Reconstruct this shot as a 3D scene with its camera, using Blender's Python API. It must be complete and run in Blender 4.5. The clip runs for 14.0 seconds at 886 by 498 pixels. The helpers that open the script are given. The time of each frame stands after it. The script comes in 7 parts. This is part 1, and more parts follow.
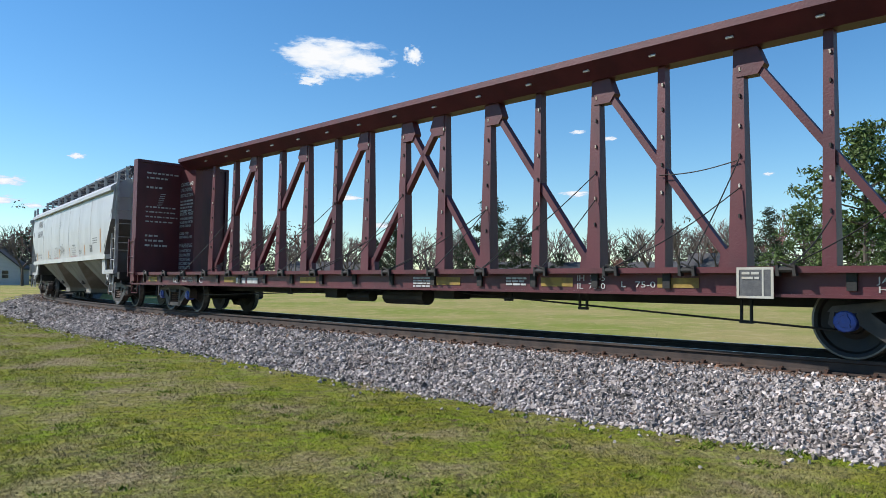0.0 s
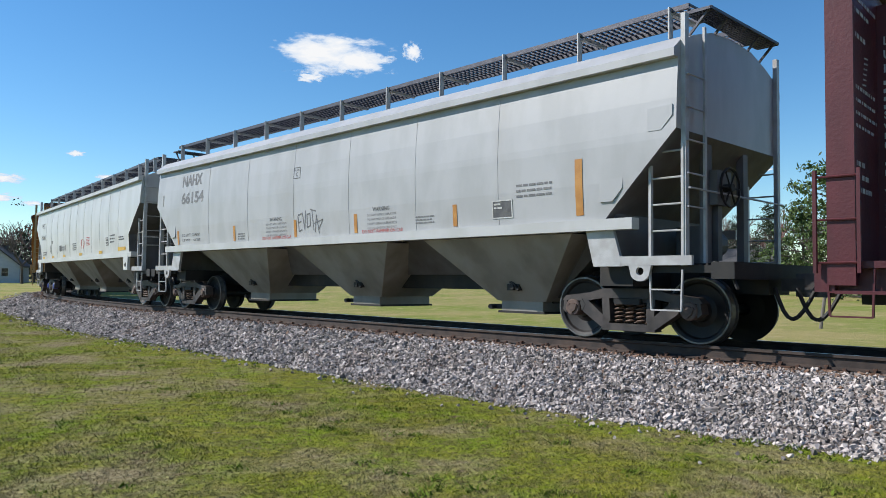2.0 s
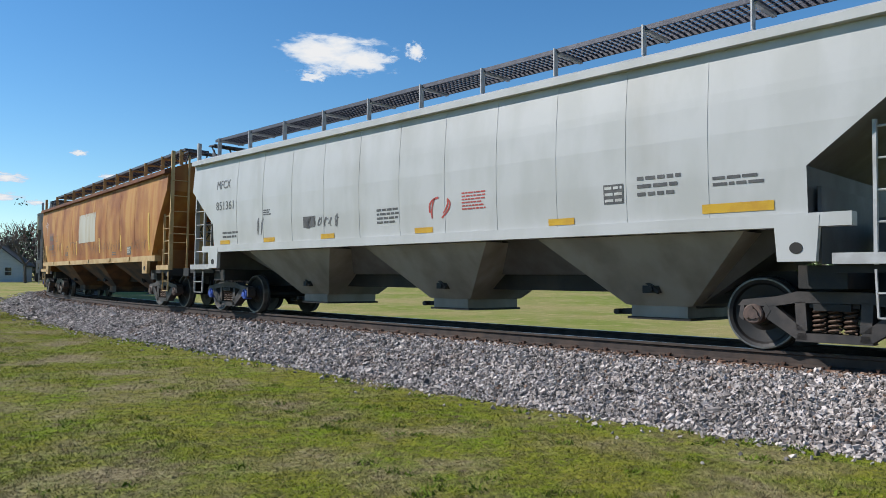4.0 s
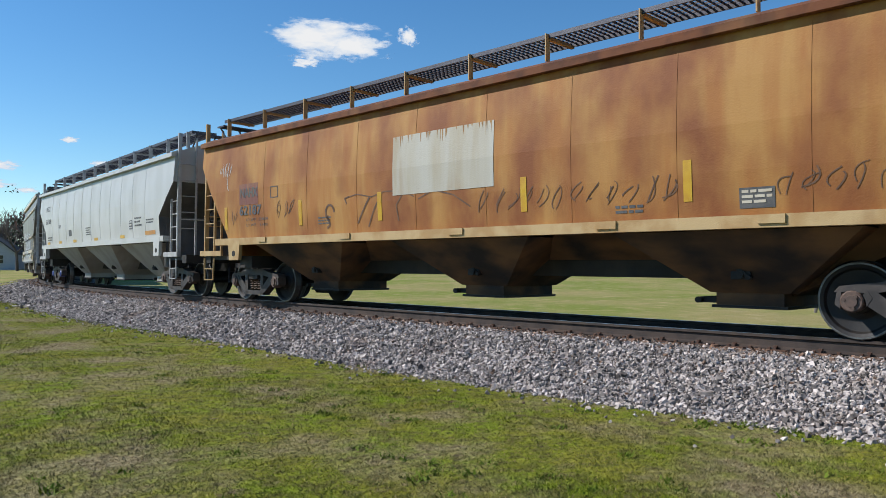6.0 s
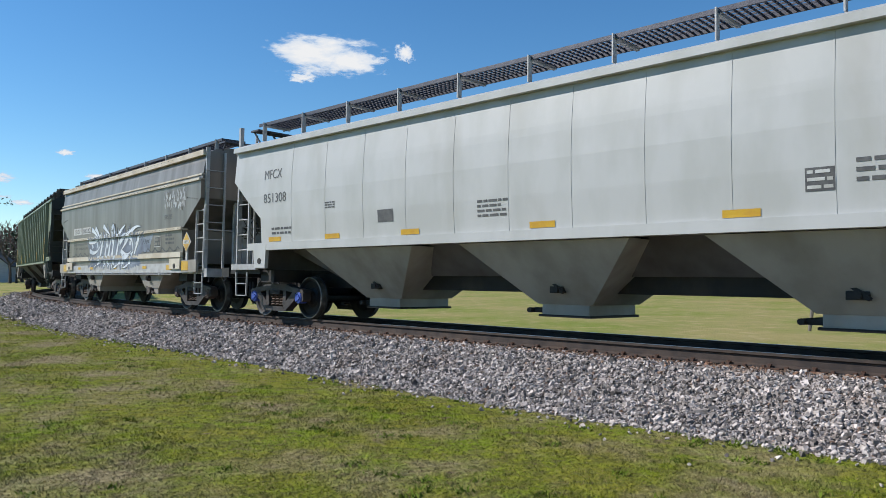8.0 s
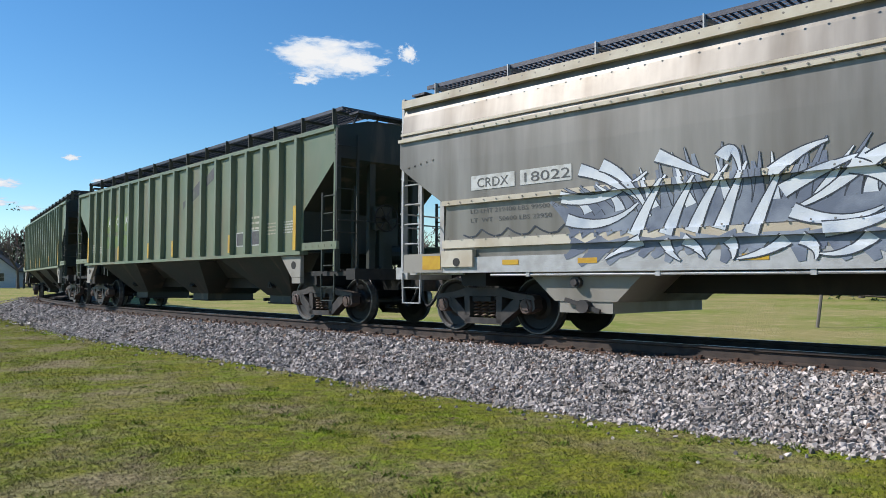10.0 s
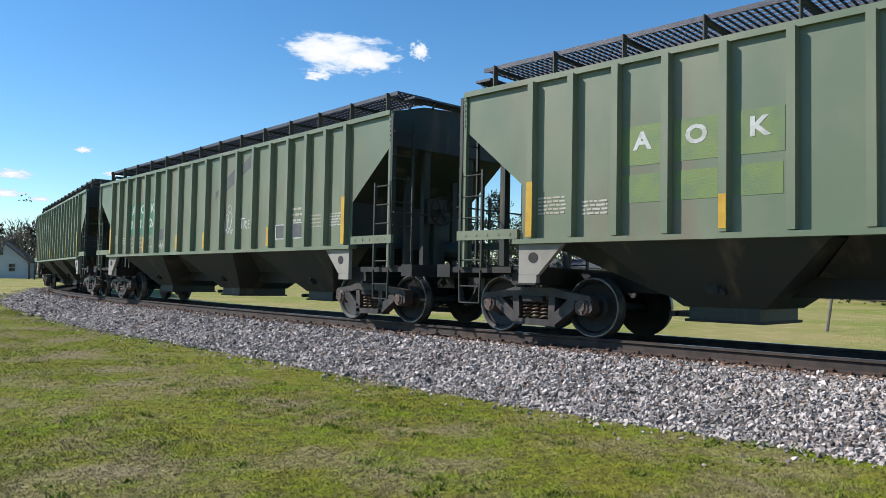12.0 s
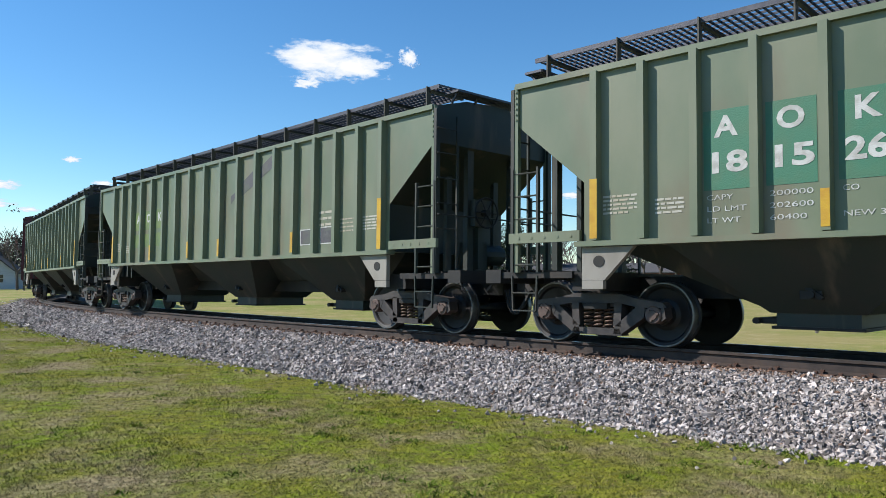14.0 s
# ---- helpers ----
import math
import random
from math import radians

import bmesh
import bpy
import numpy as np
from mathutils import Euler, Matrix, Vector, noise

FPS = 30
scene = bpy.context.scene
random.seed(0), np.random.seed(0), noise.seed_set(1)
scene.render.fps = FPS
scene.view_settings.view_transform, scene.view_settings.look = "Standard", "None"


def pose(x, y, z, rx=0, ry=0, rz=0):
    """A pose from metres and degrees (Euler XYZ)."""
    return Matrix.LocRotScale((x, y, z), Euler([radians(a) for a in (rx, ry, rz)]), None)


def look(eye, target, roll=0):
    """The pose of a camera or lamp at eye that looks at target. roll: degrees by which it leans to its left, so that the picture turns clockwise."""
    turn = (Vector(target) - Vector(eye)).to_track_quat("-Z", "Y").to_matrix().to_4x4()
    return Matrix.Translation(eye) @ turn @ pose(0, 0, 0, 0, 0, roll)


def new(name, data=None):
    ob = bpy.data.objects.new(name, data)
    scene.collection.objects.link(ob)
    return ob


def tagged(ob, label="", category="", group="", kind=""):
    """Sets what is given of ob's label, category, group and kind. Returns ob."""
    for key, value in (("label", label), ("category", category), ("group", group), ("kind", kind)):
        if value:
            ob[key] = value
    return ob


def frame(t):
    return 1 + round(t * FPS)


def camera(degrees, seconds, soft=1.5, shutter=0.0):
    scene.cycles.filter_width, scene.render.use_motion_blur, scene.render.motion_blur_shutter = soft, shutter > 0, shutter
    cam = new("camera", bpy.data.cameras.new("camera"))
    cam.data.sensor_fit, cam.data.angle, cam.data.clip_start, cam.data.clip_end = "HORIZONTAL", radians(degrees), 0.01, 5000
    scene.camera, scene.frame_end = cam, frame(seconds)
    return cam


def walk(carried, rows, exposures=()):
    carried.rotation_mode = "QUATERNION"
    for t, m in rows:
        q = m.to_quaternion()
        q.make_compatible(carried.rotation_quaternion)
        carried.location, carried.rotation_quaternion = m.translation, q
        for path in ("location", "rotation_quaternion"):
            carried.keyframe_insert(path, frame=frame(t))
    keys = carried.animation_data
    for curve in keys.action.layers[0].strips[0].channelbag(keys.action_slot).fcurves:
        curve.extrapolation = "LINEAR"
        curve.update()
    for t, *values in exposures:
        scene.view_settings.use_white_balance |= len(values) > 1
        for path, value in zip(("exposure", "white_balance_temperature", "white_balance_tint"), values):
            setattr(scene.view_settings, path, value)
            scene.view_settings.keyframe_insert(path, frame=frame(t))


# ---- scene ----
SECONDS = 14.0
cam = camera(61.3, SECONDS, soft=0.5)
EYE = (0.0, 0.0, 1.55)
RAIL = 0.747           # height of the rail head in the plane of the canted track

# seconds, yaw to the left, pitch up, roll (degrees)
TURNS = [(0, -0.03, 2.16, 0.14), (0.5, -0.18, 2.01, 0.23), (1, 0.41, 2.2, 0.24), (1.5, 0.7, 1.89, 0.2), (2, -0.06, 1.9, -0.01), (2.5, 0.61, 1.53, 0.09),
         (3, 0.21, 1.68, -0.11), (3.5, 0.17, 1.89, 0.02), (6, -0.35, 0.8, -0.21), (6.5, -1.21, 0.29, 0.22), (7, -1.06, 1.45, 0.14),
         (9.5, -0.24, 2.15, 0.22), (10, -0.3, 2.03, -0.43), (10.5, 0.25, 1.83, -0.31), (11, 0.2, 1.58, -0.15), (11.5, 0.13, 1.72, 0.34), (12, 0.36, 1.84, 0.5), (12.5, 0.19, 2.4, 0.5), (13, -0.11, 2.8, 0.49), (13.5, -0.07, 1.96, -0.02), (14, -0.33, 2.32, -0.13)]


def camera_pose(yaw, pitch, roll):
    a, b = radians(yaw), radians(pitch)
    way = Vector((-math.sin(a) * math.cos(b), math.cos(a) * math.cos(b), math.sin(b)))
    return look(EYE, Vector(EYE) + way * 10, roll)


walk(cam, [(t, camera_pose(*r)) for t, *r in TURNS], exposures=[(t, stops, 6380, 10) for t, stops in ((0, 0.29), (1.0, 0.27), (2.0, 0.23), (3.5, 0.10), (6.5, 0.11), (9.5, 0.15), (11.0, 0.24), (12.5, 0.36), (SECONDS, 0.34))])

# ---- world and sun ----
SUN_EL, SUN_AZ = radians(40), radians(276)
world = bpy.data.worlds.new("sky")
scene.world = world
world.use_nodes = True
wn = world.node_tree.nodes
sky = wn.new("ShaderNodeTexSky")
sky.sky_type, sky.sun_disc = "NISHITA", False
sky.sun_elevation, sky.sun_rotation = SUN_EL, SUN_AZ
sky.air_density, sky.dust_density, sky.ozone_density = 1.0, 0.0, 3.0
tint = wn.new("ShaderNodeHueSaturation")
tint.inputs["Saturation"].default_value = 1.22
clear = wn.new("ShaderNodeMix")
clear.data_type, clear.blend_type = "RGBA", "MULTIPLY"
clear.inputs[0].default_value, clear.inputs[7].default_value = 1.0, (0.88, 1.0, 1.03, 1)
world.node_tree.links.new(sky.outputs[0], tint.inputs["Color"])
world.node_tree.links.new(tint.outputs[0], clear.inputs[6])
world.node_tree.links.new(clear.outputs[2], wn["Background"].inputs[0])
wn["Background"].inputs[1].default_value = 0.118
lamp = bpy.data.lights.new("sun", "SUN")
lamp.energy, lamp.angle, lamp.color = 5.0, radians(0.53), (1.0, 0.955, 0.89)
sun = new("sun", lamp)
sun.matrix_world = look(Vector((-0.995, 0.10, 0)).normalized() * math.cos(SUN_EL) * 100 + Vector((0, 0, math.sin(SUN_EL) * 100)), (0, 0, 0))


# ---- materials ----
ALBEDO = 0.75      # lowers all base colours; with the raised exposure, shade comes out deeper


def material(name, base, second=None, rough=0.6, metal=0.0, scale=6.0, stretch=(1, 1, 1), low=0.42, high=0.62, bump=0.15, bump_scale=60.0,
             dirt=None, dirt_scale=1.3, dirt_low=0.5, dirt_high=0.75, dirt_stretch=(1, 1, 0.35), island=0.0, per_object=0.0, coat=0.0):
    """Paint, metal, stone or leaf: two colours mixed by noise, larger stains over them, and a fine relief."""
    m = bpy.data.materials.new(name)
    m.use_nodes = True
    n, lk = m.node_tree.nodes, m.node_tree.links
    b = n["Principled BSDF"]
    b.inputs["Roughness"].default_value, b.inputs["Metallic"].default_value = rough, metal
    b.inputs["Coat Weight"].default_value = coat
    tc = n.new("ShaderNodeTexCoord")

    def noise_mask(sc, st, lo, hi, detail=6):
        mp = n.new("ShaderNodeMapping")
        mp.inputs["Scale"].default_value = st
        lk.new(tc.outputs["Object"], mp.inputs["Vector"])
        t = n.new("ShaderNodeTexNoise")
        t.inputs["Scale"].default_value, t.inputs["Detail"].default_value = sc, detail
        lk.new(mp.outputs[0], t.inputs["Vector"])
        r = n.new("ShaderNodeMapRange")
        r.inputs["From Min"].default_value, r.inputs["From Max"].default_value = lo, hi
        lk.new(t.outputs[0], r.inputs["Value"])
        return r.outputs[0], t.outputs[0]

    def blend(fac, a, c):
        x = n.new("ShaderNodeMix")
        x.data_type = "RGBA"
        for sock, val in ((x.inputs[0], fac), (x.inputs[6], a), (x.inputs[7], c)):
            if isinstance(val, (tuple, float, int)):
                sock.default_value = val if isinstance(val, (float, int)) else (*val, 1)
            else:
                lk.new(val, sock)
        return x.outputs[2]

    second = second or tuple(c * 0.75 for c in base)
    base, second, dirt = (tuple(c * ALBEDO for c in k) if k else k for k in (base, second, dirt))
    fac, raw = noise_mask(scale, stretch, low, high)
    col = blend(fac, base, second)
    if dirt:
        f2, _ = noise_mask(dirt_scale, dirt_stretch, dirt_low, dirt_high, 8)
        col = blend(f2, col, dirt)
    if island or per_object:
        g = n.new("ShaderNodeNewGeometry" if island else "ShaderNodeObjectInfo")
        r = n.new("ShaderNodeMapRange")
        k = island or per_object
        r.inputs["To Min"].default_value, r.inputs["To Max"].default_value = 1 - k, 1 + k
        lk.new(g.outputs["Random Per Island" if island else "Random"], r.inputs["Value"])
        h = n.new("ShaderNodeHueSaturation")
        lk.new(r.outputs[0], h.inputs["Value"])
        lk.new(col, h.inputs["Color"])
        col = h.outputs[0]
    lk.new(col, b.inputs["Base Color"])
    if bump:
        _, fine = noise_mask(bump_scale, (1, 1, 1), 0.3, 0.7, 4)
        bp = n.new("ShaderNodeBump")
        bp.inputs["Strength"].default_value, bp.inputs["Distance"].default_value = bump, 0.02
        lk.new(fine, bp.inputs["Height"])
        lk.new(bp.outputs[0], b.inputs["Normal"])
    return m


M = {}
M["grey"] = material("grey_car_paint", (0.53, 0.53, 0.535), (0.47, 0.47, 0.47), 0.42, scale=2.2, stretch=(1, 1, 0.4), dirt=(0.39, 0.37, 0.34), dirt_low=0.55, dirt_high=0.95, bump_scale=5, bump=0.1)
M["white"] = material("white_car_paint", (0.60, 0.60, 0.59), (0.54, 0.54, 0.52), 0.42, scale=2.0, stretch=(1, 1, 0.4), dirt=(0.42, 0.39, 0.34), dirt_low=0.56, dirt_high=1.0, bump_scale=5, bump=0.1)
M["orange"] = material("rusted_tan_paint", (0.52, 0.262, 0.062), (0.44, 0.172, 0.030), 0.7, scale=2.2, stretch=(2.0, 1, 0.3), low=0.36, high=0.64, dirt=(0.26, 0.072, 0.009), dirt_scale=0.9, dirt_low=0.42, dirt_high=0.64, dirt_stretch=(1.2, 1, 0.7), bump_scale=40)
M["rust"] = material("brown_rust", (0.20, 0.065, 0.022), (0.11, 0.035, 0.014), 0.85, scale=3, dirt=(0.30, 0.15, 0.06), dirt_low=0.55, dirt_high=0.8)
M["patch"] = material("faded_white_patch", (0.58, 0.56, 0.49), (0.50, 0.44, 0.33), 0.6, scale=2.5, stretch=(1, 1, 0.12), dirt=(0.36, 0.22, 0.10), dirt_scale=2, dirt_low=0.58, dirt_high=0.85, dirt_stretch=(1, 1, 0.2))
M["alu"] = material("weathered_aluminium", (0.36, 0.328, 0.292), (0.21, 0.186, 0.16), 0.45, 0.6, scale=1.4, stretch=(1.6, 1, 0.18), low=0.36, high=0.70, dirt=(0.16, 0.13, 0.10), dirt_low=0.50, dirt_high=0.85, dirt_stretch=(1.5, 1, 0.15), bump_scale=4, bump=0.12)
M["cream"] = material("dirty_cream_paint", (0.70, 0.63, 0.51), (0.56, 0.47, 0.35), 0.55, scale=2.2, dirt=(0.30, 0.20, 0.12), dirt_low=0.58, dirt_high=0.88)
M["green"] = material("faded_green_paint", (0.165, 0.210, 0.130), (0.24, 0.26, 0.170), 0.45, scale=1.1, stretch=(1, 1, 0.5), low=0.38, high=0.66, dirt=(0.22, 0.155, 0.105), dirt_low=0.53, dirt_high=0.80, dirt_scale=0.9, bump_scale=5, bump=0.1)
# much darker green for ends, bays, slopes and end gear, with brown stains
M["green_dark"] = material("dark_green_paint", (0.024, 0.036, 0.028), (0.038, 0.038, 0.030), 0.6, scale=1.6, stretch=(1, 1, 0.5), dirt=(0.22, 0.165, 0.11), dirt_low=0.58, dirt_high=0.86, dirt_scale=1.6, dirt_stretch=(2.2, 1, 0.25))
M["green_new"] = material("bright_green_patch", (0.06, 0.22, 0.13), (0.08, 0.21, 0.12), 0.5, scale=3)
M["green_lime"] = material("yellow_green_repaint", (0.20, 0.27, 0.085), (0.16, 0.23, 0.10), 0.5, scale=3)
M["rust_drip"] = material("rust_drips", (0.46, 0.27, 0.10), (0.36, 0.18, 0.06), 0.8, scale=8)
M["red_patch"] = material("faded_maroon_overpaint", (0.22, 0.075, 0.055), (0.30, 0.13, 0.05), 0.65, scale=3, stretch=(2.0, 1, 0.4))
M["plum"] = material("plum_grey_overpaint", (0.105, 0.095, 0.11), (0.12, 0.13, 0.11), 0.6, scale=3)
M["oxide"] = material("red_oxide_paint", (0.125, 0.021, 0.027), (0.085, 0.015, 0.020), 0.5, scale=1.8, stretch=(1, 1, 0.5), dirt=(0.16, 0.045, 0.048), dirt_low=0.54, dirt_high=0.9, bump_scale=30)
M["black"] = material("black_underframe", (0.012, 0.012, 0.012), (0.022, 0.019, 0.016), 0.7, scale=4, dirt=(0.07, 0.05, 0.035), dirt_low=0.55, dirt_high=0.85)
M["lower_grey"] = material("dusty_grey_bays", (0.37, 0.34, 0.295), (0.27, 0.243, 0.205), 0.6, scale=1.6, stretch=(1, 1, 0.5), dirt=(0.17, 0.135, 0.10), dirt_low=0.54, dirt_high=0.84)
# darker copy of the grey paint: the ends' shade is in the colour, plus grime
M["ends_grey"] = material("shaded_grimy_grey_ends", (0.17, 0.165, 0.175), (0.12, 0.115, 0.115), 0.6, scale=1.6, dirt=(0.07, 0.055, 0.045), dirt_low=0.48, dirt_high=0.78)
M["tan_trim"] = material("faded_tan_trim", (0.60, 0.42, 0.20), (0.48, 0.29, 0.11), 0.6, scale=2.5, dirt=(0.25, 0.10, 0.03), dirt_low=0.58, dirt_high=0.85)
M["lower_white"] = material("dusty_white_bays", (0.46, 0.44, 0.40), (0.36, 0.34, 0.30), 0.6, scale=1.6, stretch=(1, 1, 0.5), dirt=(0.20, 0.17, 0.14), dirt_low=0.56, dirt_high=0.9)
M["lower_rust"] = material("grimy_rust_bays", (0.20, 0.095, 0.034), (0.10, 0.05, 0.022), 0.8, scale=1.6, stretch=(0.5, 1, 1.4), dirt=(0.022, 0.015, 0.012), dirt_low=0.40, dirt_high=0.62, dirt_stretch=(0.7, 1, 1.2))
M["truck"] = material("grimy_cast_steel", (0.042, 0.037, 0.036), (0.085, 0.070, 0.064), 0.6, 0.1, scale=4, dirt=(0.17, 0.105, 0.075), dirt_low=0.56, dirt_high=0.85)
M["wheel"] = material("dark_wheel_steel", (0.014, 0.013, 0.014), (0.028, 0.023, 0.021), 0.55, 0.2, scale=5, dirt=(0.10, 0.055, 0.035), dirt_low=0.62, dirt_high=0.9)
M["tread"] = material("worn_wheel_rim", (0.24, 0.235, 0.23), (0.15, 0.14, 0.13), 0.4, 0.6, scale=8)
M["spring"] = material("rusty_spring_steel", (0.16, 0.10, 0.07), (0.10, 0.06, 0.045), 0.6, 0.2, scale=9)
M["hub_blue"] = material("blue_bearing_cap", (0.05, 0.12, 0.55), (0.06, 0.10, 0.40), 0.4, scale=9)
M["hub_rust"] = material("rusty_bearing_cap", (0.15, 0.095, 0.075), (0.09, 0.06, 0.05), 0.6, scale=9)
M["grating"] = material("galvanised_grating", (0.075, 0.075, 0.095), (0.10, 0.10, 0.12), 0.5, 0.4, scale=8)
M["galv"] = material("galvanised_steel", (0.56, 0.56, 0.56), (0.45, 0.44, 0.43), 0.5, 0.1, scale=5)
M["yellow"] = material("yellow_reflector", (0.70, 0.42, 0.03), (0.62, 0.34, 0.03), 0.4, scale=6)
M["old_yellow"] = material("faded_dull_yellow", (0.40, 0.26, 0.04), (0.28, 0.17, 0.03), 0.6, scale=6)
M["amber"] = material("faded_orange_reflector", (0.62, 0.30, 0.07), (0.52, 0.23, 0.05), 0.45, scale=6)
M["ink"] = material("dark_grey_lettering", (0.09, 0.09, 0.095), (0.13, 0.13, 0.13), 0.6, scale=10)
M["ink_rust"] = material("faded_brown_spray", (0.13, 0.065, 0.035), (0.20, 0.10, 0.05), 0.6, scale=6)
M["ink_soft"] = material("faded_grey_lettering", (0.17, 0.17, 0.175), (0.24, 0.24, 0.24), 0.6, scale=10)
M["paint_white"] = material("white_lettering", (0.68, 0.68, 0.66), (0.50, 0.49, 0.46), 0.6, scale=8)
M["ink_red"] = material("red_lettering", (0.55, 0.06, 0.05), (0.45, 0.10, 0.08), 0.6, scale=10)
M["spray_dark"] = material("black_spray_paint", (0.035, 0.04, 0.055), (0.06, 0.065, 0.085), 0.45, scale=4)
M["spray_white"] = material("white_spray_paint", (0.80, 0.83, 0.87), (0.52, 0.58, 0.68), 0.45, scale=2.6, low=0.46, high=0.72)
M["spray_haze"] = material("blue_grey_spray_paint", (0.16, 0.185, 0.25), (0.32, 0.36, 0.43), 0.5, scale=2.2, low=0.42, high=0.68)
M["rail_side"] = material("rusty_rail_web", (0.075, 0.052, 0.042), (0.045, 0.032, 0.027), 0.8, scale=5, dirt=(0.14, 0.085, 0.055), dirt_low=0.55, dirt_high=0.85)
M["rail_head"] = material("polished_rail_head", (0.45, 0.44, 0.43), (0.34, 0.33, 0.32), 0.3, 0.9, scale=6)
M["iron"] = material("rusty_spike_iron", (0.13, 0.062, 0.036), (0.08, 0.04, 0.028), 0.8, scale=20)
M["tie"] = material("creosoted_timber", (0.028, 0.022, 0.020), (0.05, 0.04, 0.034), 0.9, scale=5, stretch=(1, 6, 1), dirt=(0.15, 0.095, 0.065), dirt_low=0.55, dirt_high=0.8)
M["ballast_bed"] = material("ballast_fines", (0.15, 0.13, 0.118), (0.06, 0.052, 0.047), 0.95, scale=26, bump=0.9, bump_scale=30, dirt=(0.15, 0.09, 0.06), dirt_scale=1.5, dirt_stretch=(1, 1, 1), dirt_low=0.58, dirt_high=0.8)
M["stone"] = material("crushed_granite", (0.53, 0.465, 0.43), (0.28, 0.24, 0.215), 0.9, scale=9, island=0.75, bump=0.25, bump_scale=70, dirt=(0.34, 0.255, 0.205), dirt_scale=1.1, dirt_stretch=(1, 1, 1), dirt_low=0.55, dirt_high=0.8)
M["stone_rust"] = material("rust_dusted_granite", (0.30, 0.20, 0.145), (0.19, 0.10, 0.06), 0.9, scale=4, island=0.6, bump=0.5, bump_scale=70)


# ---- mesh helpers ----
def mesh_object(name, bm, mats, parent=None, label="", smooth=False):
    me = bpy.data.meshes.new(name)
    bm.normal_update()
    bm.to_mesh(me)
    bm.free()
    for m in mats if isinstance(mats, (list, tuple)) else [mats]:
        me.materials.append(m)
    if smooth:
        me.shade_smooth()
    ob = new(name, me)
    ob.parent = parent
    if label:
        ob["label"] = label
    return ob


def part(name, bm, mat, parent, label="", smooth=False):
    return mesh_object(name, bm, mat, parent, label, smooth)


def shared(name, me, parent, m=None):
    ob = new(name, me)
    ob.parent = parent
    if m is not None:
        ob.matrix_basis = m
    return ob


def face(bm, vs, mi=0):
    try:
        f = bm.faces.new(vs)
        f.material_index = mi
        return f
    except ValueError:
        return None


def box(bm, x0, x1, y0, y1, z0, z1, mi=0):
    v = [bm.verts.new((x, y, z)) for z in (z0, z1) for y in (y0, y1) for x in (x0, x1)]
    for q in ((0, 2, 3, 1), (4, 5, 7, 6), (0, 1, 5, 4), (2, 6, 7, 3), (0, 4, 6, 2), (1, 3, 7, 5)):
        face(bm, [v[i] for i in q], mi)
    return v


def prism(bm, pts, axis, a, b, mi=0):
    """A polygon pushed along an axis: axis 'y' takes (x, z) points, 'x' takes (y, z), 'z' takes (x, y)."""
    def at(p, d):
        return (p[0], d, p[1]) if axis == "y" else (d, p[0], p[1]) if axis == "x" else (p[0], p[1], d)
    va, vb = [bm.verts.new(at(p, a)) for p in pts], [bm.verts.new(at(p, b)) for p in pts]
    face(bm, va, mi)
    face(bm, vb[::-1], mi)
    for i in range(len(pts)):
        j = (i + 1) % len(pts)
        face(bm, [va[i], vb[i], vb[j], va[j]], mi)


def beam(bm, p, q, w, h=None, mi=0, up=(0, 0, 1)):
    p, q, h = Vector(p), Vector(q), h or w
    d = (q - p).normalized()
    u = Vector(up)
    if abs(d.dot(u)) > 0.98:
        u = Vector((1, 0, 0))
    a = d.cross(u).normalized() * w / 2
    b = a.cross(d).normalized() * h / 2
    vs = [bm.verts.new(c + s * a + t * b) for c in (p, q) for s, t in ((-1, -1), (1, -1), (1, 1), (-1, 1))]
    face(bm, vs[3::-1], mi)
    face(bm, vs[4:], mi)
    for i in range(4):
        j = (i + 1) % 4
        face(bm, [vs[i], vs[j], vs[4 + j], vs[4 + i]], mi)


def rod(bm, p, q, r, seg=8, r2=None, mi=0, caps=True):
    p, q, r2 = Vector(p), Vector(q), r if r2 is None else r2
    d = (q - p).normalized()
    a = d.orthogonal().normalized()
    b = d.cross(a)
    rings = [[bm.verts.new(c + (a * math.cos(k) + b * math.sin(k)) * rr) for k in (2 * math.pi * i / seg for i in range(seg))] for c, rr in ((p, r), (q, r2))]
    for i in range(seg):
        j = (i + 1) % seg
        face(bm, [rings[0][i], rings[0][j], rings[1][j], rings[1][i]], mi)
    if caps:
        face(bm, rings[0][::-1], mi)
        face(bm, rings[1], mi)


def lathe(bm, profile, y_axis=True, seg=32, centre=(0, 0, 0), flip=1):
    """Rings of (along, radius, material) turned about the y axis."""
    rings = []
    for al, r, _ in profile:
        rings.append([bm.verts.new((centre[0] + r * math.cos(2 * math.pi * i / seg), centre[1] + flip * al, centre[2] + r * math.sin(2 * math.pi * i / seg))) for i in range(seg)])
    for k in range(len(rings) - 1):
        for i in range(seg):
            j = (i + 1) % seg
            f = [rings[k][i], rings[k][j], rings[k + 1][j], rings[k + 1][i]]
            face(bm, f if flip < 0 else f[::-1], profile[k][2])
    face(bm, rings[-1], profile[-1][2])


